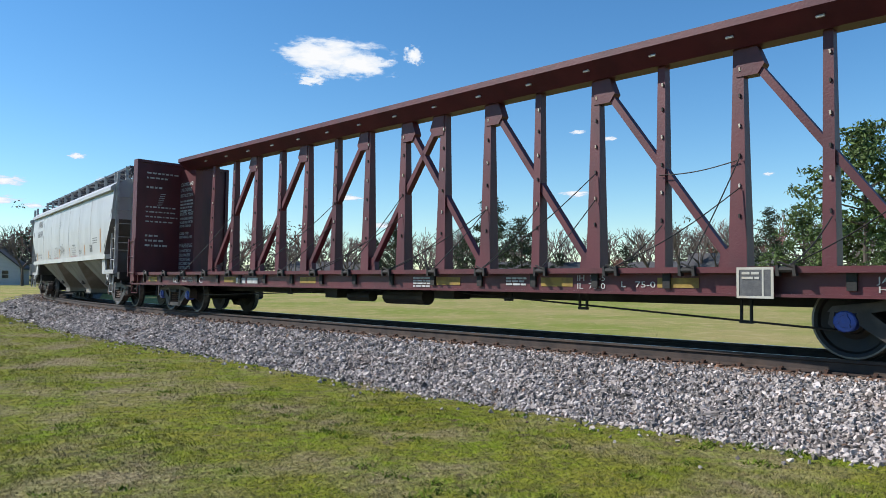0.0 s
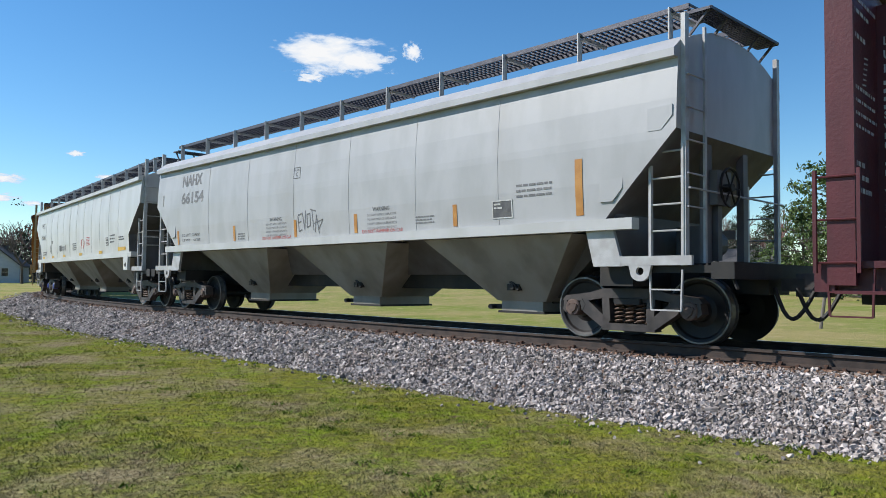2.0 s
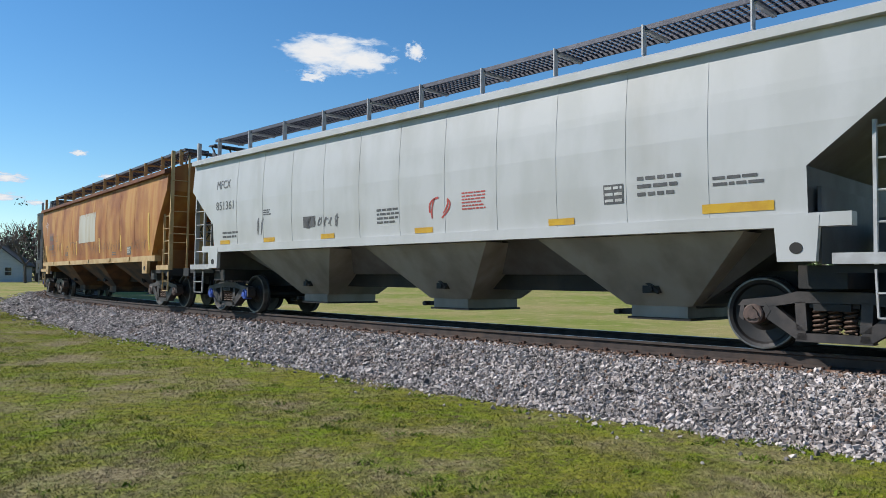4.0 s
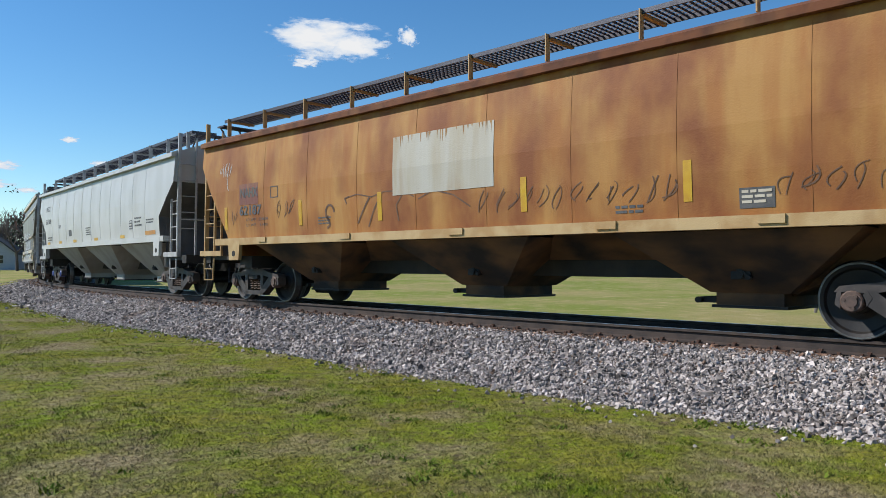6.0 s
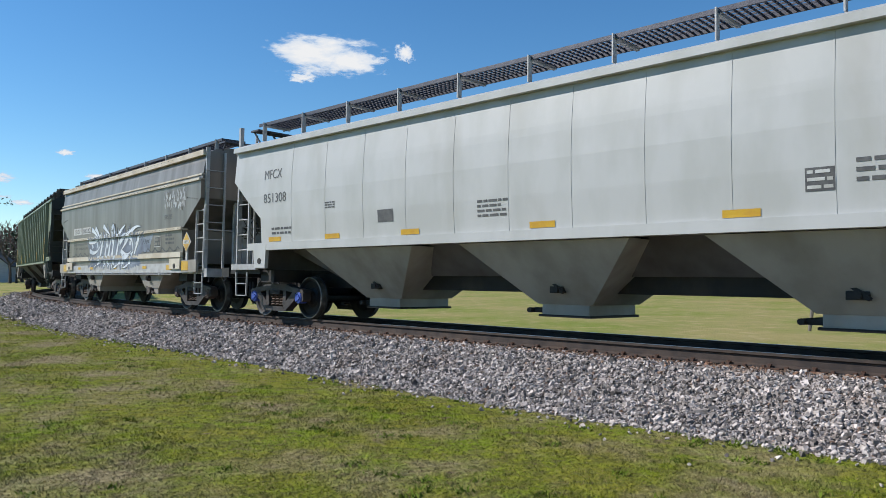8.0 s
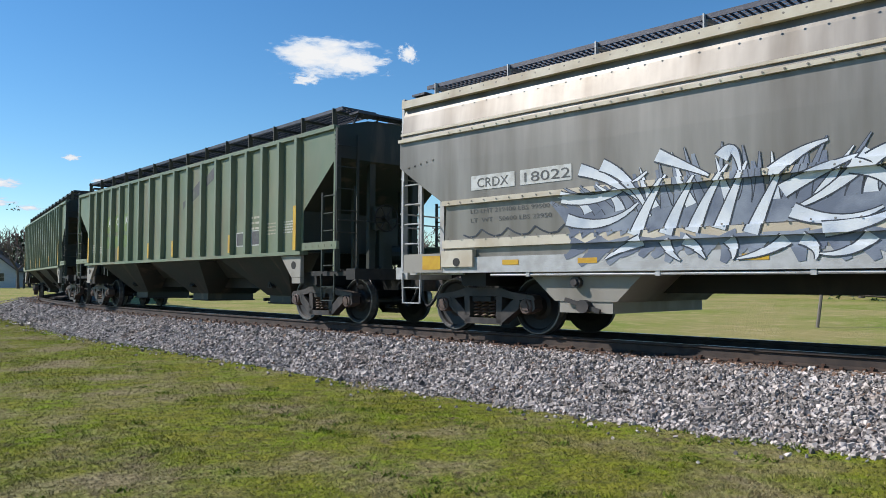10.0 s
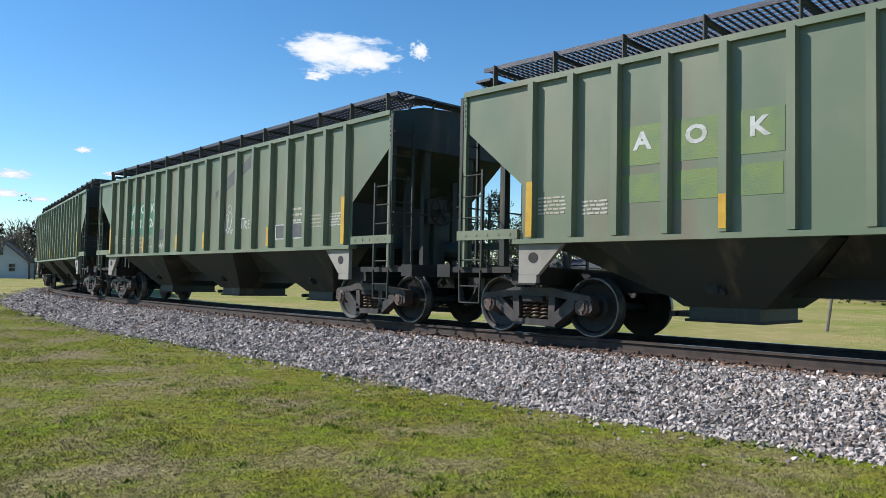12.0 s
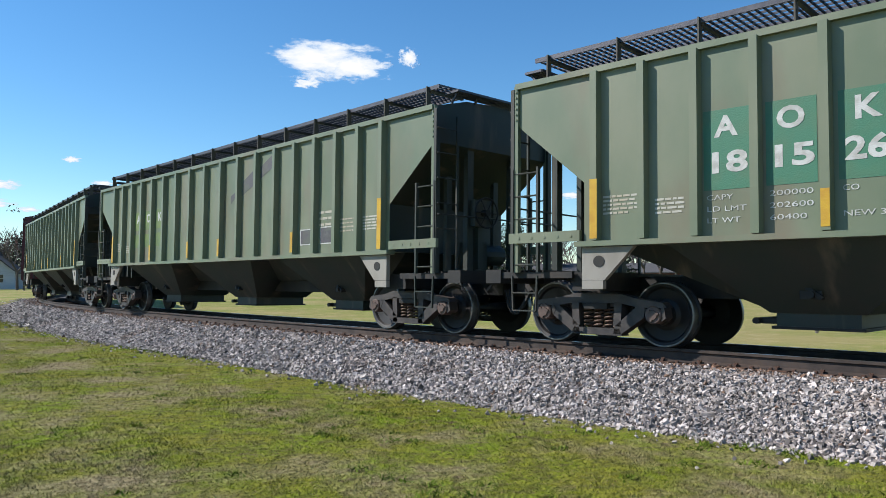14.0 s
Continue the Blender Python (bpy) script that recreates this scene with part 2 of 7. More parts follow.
def slices(bm, rows, mi=0, cap_bottom=True, cap_top=True, x_cuts=1, end_mi=None, end_top=99.0):
    """Level rectangles of (z, half length or (x0, x1), half width) lofted upwards; x_cuts splits the long sides."""
    loops = []
    for z, xe, y in rows:
        x0, x1 = xe if isinstance(xe, tuple) else (-xe, xe)
        xs = [x0 + (x1 - x0) * i / x_cuts for i in range(x_cuts + 1)]
        loops.append([bm.verts.new((x, -y, z)) for x in xs] + [bm.verts.new((x, y, z)) for x in xs[::-1]])
    n = len(loops[0])
    for a, b in zip(loops, loops[1:]):
        for i in range(n):
            j = (i + 1) % n
            face(bm, [a[i], a[j], b[j], b[i]], end_mi if end_mi is not None and i in (x_cuts, n - 1) and b[0].co.z <= end_top else mi)
    if cap_bottom:
        face(bm, loops[0][::-1], mi)
    if cap_top:
        face(bm, loops[-1], mi)


def bevelled(bm, width=0.01):
    bmesh.ops.bevel(bm, geom=[e for e in bm.edges if len(e.link_faces) == 2 and e.calc_face_angle(0) > 0.6], offset=width, segments=1, affect="EDGES")
    return bm


def thing(name, label, category, group=""):
    return tagged(new(name), label, category, group)


# ---- the line of the track ----
D0, TH0, K0, K1 = 10.41, 0.80464, 0.001914, 0.0002026
S_GRID = np.arange(-60.0, 260.01, 0.25)


def heading(s):
    s = np.clip(s, -18.0, 56.0)
    return TH0 - K0 * s - K1 * s * np.abs(s) / 2


def _line():
    h = heading(S_GRID)
    dx, dy = -np.sin(h), np.cos(h)
    x = np.concatenate([[0], np.cumsum((dx[1:] + dx[:-1]) / 2 * 0.25)])
    y = np.concatenate([[0], np.cumsum((dy[1:] + dy[:-1]) / 2 * 0.25)])
    i = int(round(60 / 0.25))
    return x - x[i] + D0 * math.cos(TH0), y - y[i] + D0 * math.sin(TH0)


LINE_X, LINE_Y = _line()


def on_track(s, lat=0.0):
    """Place on the ground plan at the arc s, lat metres beyond the centre line (minus: towards the camera)."""
    h = heading(s)
    return np.interp(s, S_GRID, LINE_X) + lat * np.cos(h), np.interp(s, S_GRID, LINE_Y) + lat * np.sin(h)


def to_track(x, y):
    """The lateral offset of ground points from the centre line (near stretch)."""
    best = np.full(np.shape(x), 1e9)
    for s in np.arange(-30, 60, 1.0):
        cx, cy = on_track(s)
        h = heading(s)
        along = -(x - cx) * np.sin(h) + (y - cy) * np.cos(h)
        lat = (x - cx) * np.cos(h) + (y - cy) * np.sin(h)
        ok = np.abs(along) <= 0.6
        best = np.where(ok & (np.abs(lat) < np.abs(best)), lat, best)
    return best


SPEED, ACC, JERK = 9.753, -0.0066, -0.0014


# the track is canted on the curve: everything on it is turned about this axis
CANT = Matrix.Translation(EYE) @ Matrix.Rotation(radians(0.9), 4, Vector((-math.sin(TH0), math.cos(TH0), 0))) @ Matrix.Translation(-Vector(EYE))


def canted(co):
    m = np.array(CANT)
    return co @ m[:3, :3].T + m[:3, 3]


def travelled(t):
    u = t - 7
    return SPEED * u + ACC * u * u / 2 + JERK * u ** 3 / 6


# ---- trucks ----
R_WHEEL = 0.457
BASE = 0.91


def wheelset_mesh(cap):
    bm = bmesh.new()
    for side in (-1, 1):
        prof = [(0.62, 0.10, 0), (0.66, 0.30, 0), (0.655, 0.40, 0), (0.655, 0.485, 0), (0.685, 0.482, 0), (0.70, 0.460, 1), (0.805, 0.452, 1), (0.815, 0.445, 1),
                (0.815, 0.425, 0), (0.80, 0.385, 0), (0.765, 0.36, 0), (0.735, 0.22, 0), (0.76, 0.16, 0), (0.825, 0.14, 0), (0.835, 0.10, 0), (0.86, 0.085, 0)]
        lathe(bm, [(a, r, m) for a, r, m in prof], seg=36, flip=side)
        lathe(bm, [(0.93, 0.10, 0), (0.93, 0.125, 2), (1.10, 0.125, 2), (1.115, 0.11, 2), (1.115, 0.07, 2), (1.135, 0.065, 2), (1.135, 0.02, 2)], seg=14, flip=side)
        for k in range(3):
            a = 2 * math.pi * k / 3 + 0.4
            c = (0.075 * math.cos(a), side * 1.115, 0.075 * math.sin(a))
            rod(bm, c, (c[0], side * 1.14, c[2]), 0.02, 6, mi=2)
    rod(bm, (0, -0.95, 0), (0, 0.95, 0), 0.08, 12)
    me = bpy.data.meshes.new("wheelset")
    bm.to_mesh(me)
    bm.free()
    for m in (M["wheel"], M["tread"], cap):
        me.materials.append(m)
    return me


def side_frame_mesh(side):
    bm = bmesh.new()
    y0, y1 = sorted((side * 0.90, side * 1.09))
    outline_top = [(-1.10, 0.56), (-1.04, 0.63), (-0.62, 0.68), (-0.40, 0.74), (0.40, 0.74), (0.62, 0.68), (1.04, 0.63), (1.10, 0.56), (0.72, 0.55), (0.40, 0.605), (-0.40, 0.605), (-0.72, 0.55)]
    prism(bm, outline_top, "y", y0, y1)
    for k in (-1, 1):
        prism(bm, [(k * 0.66, 0.57), (k * 0.80, 0.54), (k * 0.74, 0.40), (k * 0.40, 0.17), (k * 0.28, 0.17), (k * 0.30, 0.28)][::k], "y", y0, y1)
        prism(bm, [(k * 0.28, 0.28), (k * 0.40, 0.28), (k * 0.42, 0.62), (k * 0.30, 0.62)][::k], "y", y0, y1)
        prism(bm, [(k * 0.70, 0.50), (k * 0.76, 0.60), (k * 1.06, 0.60), (k * 1.09, 0.42), (k * 1.03, 0.37), (k * 1.02, 0.56), (k * 0.78, 0.56), (k * 0.76, 0.40)][::k], "y", y0 - 0.005, y1 + 0.005)
    prism(bm, [(-0.42, 0.15), (0.42, 0.15), (0.38, 0.25), (-0.38, 0.25)], "y", y0, y1)
    bevelled(bm, 0.012)
    box(bm, -0.27, 0.27, *sorted((side * 0.82, side * 1.04)), 0.55, 0.60)
    me = bpy.data.meshes.new("side_frame")
    bm.to_mesh(me)
    bm.free()
    me.materials.append(M["truck"])
    return me


def spring_mesh():
    bm = bmesh.new()
    seg, turns, r, w = 10, 5, 0.068, 0.016
    prev = None
    n = seg * turns
    for i in range(n + 1):
        a = 2 * math.pi * i / seg
        z = 0.25 + 0.28 * i / n
        c, o = Vector((r * math.cos(a), r * math.sin(a), z)), Vector((math.cos(a), math.sin(a), 0))
        ring = [bm.verts.new(c + o * w * math.cos(k) + Vector((0, 0, w * math.sin(k)))) for k in (0, math.pi / 2, math.pi, 3 * math.pi / 2)]
        if prev:
            for k in range(4):
                face(bm, [prev[k], prev[(k + 1) % 4], ring[(k + 1) % 4], ring[k]])
        prev = ring
    me = bpy.data.meshes.new("spring")
    bm.to_mesh(me)
    bm.free()
    me.materials.append(M["spring"])
    return me


def bolster_mesh():
    bm = bmesh.new()
    box(bm, -0.2, 0.2, -1.12, 1.12, 0.52, 0.60)
    box(bm, -0.24, 0.24, -0.86, 0.86, 0.42, 0.66)
    rod(bm, (0, 0, 0.62), (0, 0, 0.80), 0.2, 12)
    for k in (-1, 1):
        beam(bm, (k * 0.38, -0.72, 0.42), (k * 0.38, 0.72, 0.42), 0.1, 0.14)
        box(bm, k * 0.42 - 0.05, k * 0.42 + 0.05, -0.85, -0.68, 0.30, 0.55)
        box(bm, k * 0.42 - 0.05, k * 0.42 + 0.05, 0.68, 0.85, 0.30, 0.55)
    me = bpy.data.meshes.new("bolster")
    bm.to_mesh(me)
    bm.free()
    me.materials.append(M["black"])
    return me


FRAMES = {-1: side_frame_mesh(-1), 1: side_frame_mesh(1)}
SPRING, BOLSTER = spring_mesh(), bolster_mesh()
WHEELSETS = {"blue": wheelset_mesh(M["hub_blue"]), "rust": wheelset_mesh(M["hub_rust"]), "dark": wheelset_mesh(M["truck"])}
CARS = []


def add_trucks(car, half, caps):
    trucks = []
    for k, cap in zip((1, -1), caps):
        tr = shared("truck", BOLSTER, car, pose(k * half, 0, 0))
        for side in (-1, 1):
            shared("side_frame", FRAMES[side], tr)
            for x in (-0.17, 0.0, 0.17):
                shared("spring", SPRING, tr, pose(x, side * 1.0, 0))
        sets = [shared("wheelset", WHEELSETS[cap], tr, pose(b, 0, R_WHEEL)) for b in (BASE, -BASE)]
        trucks.append((tr, k * half, sets))
    return trucks


STRETCH = (1.052, 1.024, 0.948)      # drawn sizes to true sizes: along, across, up


def register(car, mid, half, caps=("rust", "rust")):
    CARS.append((car, mid, half * STRETCH[0], caps))


def finish_cars():
    """Bring the drawn bodies to their true size and set them on their trucks."""
    done = set()
    for i, (car, mid, half, caps) in enumerate(CARS):
        for ob in car.children_recursive:
            if ob.data.name not in done:
                done.add(ob.data.name)
                ob.data.transform(Matrix.Diagonal((*STRETCH, 1)))
            ob.location = Vector(ob.location) * Vector(STRETCH)
        CARS[i] = (car, mid, half, add_trucks(car, half, caps))


# ---- lettering and painted marks on a car's near side ----
def lay_on(me, side_y, lift):
    for v in me.vertices:
        v.co.y = -(side_y(v.co.z) + lift)


def words(car, text, x, z, height, mat, side_y, lift=0.006, align="LEFT", width=None, name="lettering", bold=0.0, space=1.0):
    cu = bpy.data.curves.new(name, "FONT")
    cu.body, cu.size, cu.align_x, cu.offset, cu.space_character = text, height * 1.38, align, bold, space
    cu.resolution_u = 3
    tmp = bpy.data.objects.new("tmp", cu)
    scene.collection.objects.link(tmp)
    bpy.context.view_layer.update()
    me = bpy.data.meshes.new_from_object(tmp.evaluated_get(bpy.context.evaluated_depsgraph_get()))
    bpy.data.objects.remove(tmp)
    xs = [v.co.x for v in me.vertices]
    k = width / (max(xs) - min(xs)) if width else 1.0
    for v in me.vertices:
        v.co = Vector((x + v.co.x * k, 0, z + v.co.y))
    lay_on(me, side_y, lift)
    me.materials.clear()
    me.materials.append(mat)
    me.name = name
    return shared(name, me, car)


def decal(car, name, polys, mat, side_y, lift=0.005, label=""):
    """Flat marks: polygons of (x, z) on the near side."""
    bm = bmesh.new()
    cuts = BENDS.get(side_y, ())
    for p in polys:
        for q in banded(p, cuts):
            face(bm, [bm.verts.new((x, -(side_y(z) + lift), z)) for x, z in q])
    return part(name, bm, mat, car, label)


BENDS = {}


def clipped(p, z, above):
    out = []
    for (x0, z0), (x1, z1) in zip(p, p[1:] + p[:1]):
        a, b = (z0 - z) * above, (z1 - z) * above
        if a >= 0:
            out.append((x0, z0))
        if a * b < 0:
            u = a / (a - b)
            out.append((x0 + (x1 - x0) * u, z))
    return out


def banded(p, cuts):
    """Cut a mark at the heights where the side bends, so that it follows the sheet."""
    out, rest = [], list(p)
    for z in cuts:
        if len(rest) > 2 and min(q[1] for q in rest) < z - 1e-4 and max(q[1] for q in rest) > z + 1e-4:
            out.append(clipped(rest, z, -1))
            rest = clipped(rest, z, 1)
    return [q for q in out + [rest] if len(q) > 2]


def rect(x0, x1, z0, z1):
    return [(x0, z0), (x1, z0), (x1, z1), (x0, z1)]


def bars(x0, x1, z_top, lines, height, gap, seed):
    """Lines of writing too small to read, as bars of word length."""
    r, out = random.Random(seed), []
    for i in range(lines):
        z, x = z_top - i * (height + gap), x0
        end = x1 - r.random() * 0.25 * (x1 - x0)
        while x < end:
            w = min(r.uniform(1.5, 4.5) * height, x1 - x)
            out.append(rect(x, x + w, z - height, z))
            x += w + height * 0.6
    return out


def stroke(pts, w):
    out = []
    for (x0, z0), (x1, z1) in zip(pts, pts[1:]):
        d = math.hypot(x1 - x0, z1 - z0) or 1
        nx, nz = -(z1 - z0) / d * w / 2, (x1 - x0) / d * w / 2
        out.append([(x0 - nx, z0 - nz), (x1 - nx, z1 - nz), (x1 + nx, z1 + nz), (x0 + nx, z0 + nz)])
    return out


def scrawl(x0, x1, z0, z1, seed, loops=9, w=0.025):
    """A quick tag: leaning letters, each of two or three bent strokes."""
    r, out = random.Random(seed), []
    cell = (x1 - x0) / loops
    for i in range(loops):
        cx = x0 + cell * (i + 0.5)
        for _ in range(r.choice((2, 2, 3))):
            a = (cx + r.uniform(-0.45, 0.1) * cell, z0 + (z1 - z0) * r.uniform(0.0, 0.35))
            c = (cx + r.uniform(0.0, 0.6) * cell, z0 + (z1 - z0) * r.uniform(0.65, 1.0))
            b = (cx + r.uniform(-0.7, 0.8) * cell, z0 + (z1 - z0) * r.uniform(0.2, 0.9))
            pts = [((1 - u) ** 2 * a[0] + 2 * u * (1 - u) * b[0] + u * u * c[0], (1 - u) ** 2 * a[1] + 2 * u * (1 - u) * b[1] + u * u * c[1]) for u in [k / 6 for k in range(7)]]
            out += stroke(pts, w * r.uniform(0.7, 1.3))
    return out


# ---- parts that covered hoppers share ----
def ladder(car, x0, x1, y, z0, z1, rungs, mat, name="ladder"):
    bm = bmesh.new()
    for x in (x0, x1):
        beam(bm, (x, y, z0), (x, y, z1), 0.055, 0.035)
    for i in range(rungs):
        z = z0 + 0.12 + (z1 - z0 - 0.2) * i / max(rungs - 1, 1)
        rod(bm, (x0, y, z), (x1, y, z), 0.014, 6)
    return part(name, bm, mat, car)


def stirrup(car, x, y, mat):
    bm = bmesh.new()
    for p, q in (((-0.22, 1.05), (-0.2, 0.5)), ((0.22, 1.05), (0.2, 0.5)), ((-0.2, 0.5), (0.2, 0.5)), ((-0.21, 0.78), (0.21, 0.78))):
        beam(bm, (x + p[0], y, p[1]), (x + q[0], y, q[1]), 0.035, 0.02)
    return part("stirrup_step", bm, mat, car)


def coupler(car, x):
    k = 1 if x > 0 else -1
    bm = bmesh.new()
    beam(bm, (x, 0, 0.86), (x + k * 0.42, 0, 0.86), 0.16, 0.18)
    box(bm, x + min(k * 0.36, k * 0.62), x + max(k * 0.36, k * 0.62), -0.17 * k - 0.12, -0.17 * k + 0.22 * 1, 0.70, 1.02)
    bevelled(bm, 0.03)
    part("coupler", bm, M["truck"], car)
    bm = bmesh.new()
    pts = [Vector((x + k * u * 0.5, -0.28 - 0.1 * math.sin(3 * u), 0.82 - 0.42 * math.sin(math.pi * min(u, 1)) * (1 if u < 1 else 0.9))) for u in [i / 8 for i in range(9)]]
    for p, q in zip(pts, pts[1:]):
        rod(bm, p, q, 0.028, 6)
    part("air_hose", bm, M["black"], car, "black rubber air hose")
    bm = bmesh.new()
    beam(bm, (x - k * 0.1, 0.05, 1.02), (x - k * 0.1, -1.3, 1.02), 0.03)
    beam(bm, (x - k * 0.1, -1.3, 1.02), (x + k * 0.02, -1.38, 0.8), 0.03)
    part("uncoupling_lever", bm, M["black"], car)


def hand_brake(car, x, k, mat):
    bm = bmesh.new()
    seg = 18
    c = Vector((x, -0.35, 2.25))
    ring = [c + Vector((0, 0.28 * math.cos(2 * math.pi * i / seg), 0.28 * math.sin(2 * math.pi * i / seg))) for i in range(seg)]
    for i in range(seg):
        rod(bm, ring[i], ring[(i + 1) % seg], 0.018, 5)
    for i in range(0, seg, 3):
        rod(bm, c, ring[i], 0.012, 5)
    rod(bm, c - Vector((k * 0.12, 0, 0)), c + Vector((k * 0.04, 0, 0)), 0.06, 10)
    part("brake_wheel", bm, M["black"], car, "black spoked hand brake wheel")
    bm = bmesh.new()
    box(bm, min(x - k * 0.30, x - k * 0.08), max(x - k * 0.30, x - k * 0.08), -0.55, -0.15, 2.0, 2.5)
    beam(bm, (x - k * 0.2, -0.35, 1.2), (x - k * 0.2, -0.35, 2.0), 0.12)
    rod(bm, (x - k * 0.75, 0.15, 1.5), (x - k * 0.75, 0.75, 1.5), 0.22, 14)
    box(bm, min(x - k * 0.9, x - k * 0.5), max(x - k * 0.9, x - k * 0.5), -0.1, 0.2, 1.15, 1.75)
    bevelled(bm, 0.02)
    part("brake_gear", bm, mat, car)


def running_board(car, half, z, y0, y1, posts, mat_post, end_z=None):
    """A grating walk along the roof, on uprights, with a short crosswise board at each end."""
    for side in (-1, 1):
        bm = bmesh.new()
        a, b = sorted((side * y0, side * y1))
        n = int(2 * half / 0.095)
        for i in range(n + 1):
            x = -half + 2 * half * i / n
            box(bm, x - 0.009, x + 0.009, a, b, z - 0.03, z)
        for j in range(7):
            y = a + (b - a) * j / 6
            box(bm, -half, half, y - 0.006, y + 0.006, z - 0.034, z - 0.004)
        for y in (a, b):
            box(bm, -half, half, y - 0.012, y + 0.012, z - 0.07, z + 0.004)
        part("running_board", bm, M["grating"], car, "dark steel grating roof walkway")
        bm = bmesh.new()
        beam(bm, (0, side * (y1 + 0.02), z - 0.46), (0, side * (y1 + 0.02), z), 0.02, 0.10, up=(0, 1, 0))
        beam(bm, (0, side * y0, z - 0.075), (0, side * y1, z - 0.075), 0.06, 0.05)
        first = part("running_board_support", bm, mat_post, car)
        for i in range(posts):
            x = -half + 0.25 + (2 * half - 0.5) * i / (posts - 1)
            if i == 0:
                first.location.x = x
            else:
                shared("running_board_support", first.data, car, pose(x, 0, 0))
    for k in (-1, 1):
        bm = bmesh.new()
        x0, x1 = sorted((k * half, k * (half + 0.30)))
        for i in range(8):
            x = x0 + (x1 - x0) * i / 7
            box(bm, x - 0.012, x + 0.012, -1.05, 1.05, z - 0.16, z - 0.12)
        for i in range(27):
            y = -1.05 + 2.1 * i / 26
            box(bm, x0, x1, y - 0.008, y + 0.008, z - 0.165, z - 0.125)
        for y in (-1.0, -0.5, 0.5, 1.0):
            beam(bm, (k * (half + 0.25), y, z - 0.15), (k * (half - 0.05), y, z - 0.5), 0.03)
        part("end_running_board", bm, M["grating"], car)


def end_gear(car, x1, x_end, z_post, mat, brake=True, post_y=1.42, z_floor=1.15, mat_floor=None, mat_dark=None):
    """End sills, platforms, corner posts, ladders, coupler and brake gear of both ends."""
    for k in (-1, 1):
        bm = bmesh.new()
        xa, xb = sorted((k * (x_end - 0.28), k * x_end))
        box(bm, xa, xb, -1.42, 1.42, z_floor - 0.22, z_floor)
        part("end_sill", bm, mat_floor or mat, car)
        for y in (-1.36, 1.36):
            bm = bmesh.new()
            beam(bm, (k * (x_end - 1.5), y, z_floor - 0.09), (k * (x_end - 0.28), y, z_floor - 0.09), 0.06, 0.10)
            part("side_beam", bm, mat_floor or mat, car)
        bm = bmesh.new()
        for y in (-1.2, -0.4, 0.4, 1.2):
            box(bm, *sorted((k * (x_end - 0.97), k * (x_end - 0.28))), y - 0.012, y + 0.012, z_floor - 0.05, z_floor - 0.012)
        for i in range(9):
            xx = k * (x_end - 0.95 + 0.08 * i)
            box(bm, xx - 0.012, xx + 0.012, -1.3, 1.3, z_floor - 0.05, z_floor - 0.01)
        part("end_platform", bm, mat_floor or mat, car)
        for y in (-0.55, 0.55):
            bm = bmesh.new()
            beam(bm, (k * (x1 - 0.12), y, z_floor), (k * (x1 - 0.12), y, z_post - 0.5), 0.14, 0.10)
            part("end_post", bm, mat_dark or mat, car)
        for side in (-1, 1):
            ladder(car, k * (x1 + 0.02), k * (x1 - 0.42), side * post_y, z_floor - 0.05, 2.75 if side * k else z_post, 5, mat)
            bm = bmesh.new()
            beam(bm, (k * (x1 + 0.03), side * (post_y - 0.03), z_floor - 0.05), (k * (x1 + 0.03), side * (post_y - 0.03), z_post), 0.09, 0.06)
            part("corner_post", bm, mat, car)
            stirrup(car, k * (x1 - 0.2), side * (post_y + 0.02), mat)
        bm = bmesh.new()
        for z in (1.9, 2.35, 2.8, 3.25, 3.7):
            rod(bm, (k * (x1 + 0.08), -post_y, z), (k * (x1 + 0.08), -post_y + 0.45, z), 0.014, 6)
        beam(bm, (k * (x1 + 0.08), -post_y + 0.45, z_floor), (k * (x1 + 0.08), -post_y + 0.45, z_post - 0.1), 0.05, 0.03)
        rod(bm, (k * (x1 + 0.1), -post_y, 2.15), (k * (x1 + 0.1), post_y, 2.15), 0.016, 6)
        part("end_ladder", bm, mat, car)
        coupler(car, k * x_end)
    hand_brake(car, (x1 + 0.12), 1, mat_dark or mat)


def under_gear(car, half, mat):
    bm = bmesh.new()
    box(bm, -half - 1.6, half + 1.6, -0.32, 0.32, 0.72, 1.05)
    for k in (-1, 1):
        xa, xb = sorted((k * (half - 0.25), k * (half + 0.25)))
        box(bm, xa, xb, -1.3, 1.3, 0.82, 1.1)
    part("centre_sill", bm, M["black"], car)


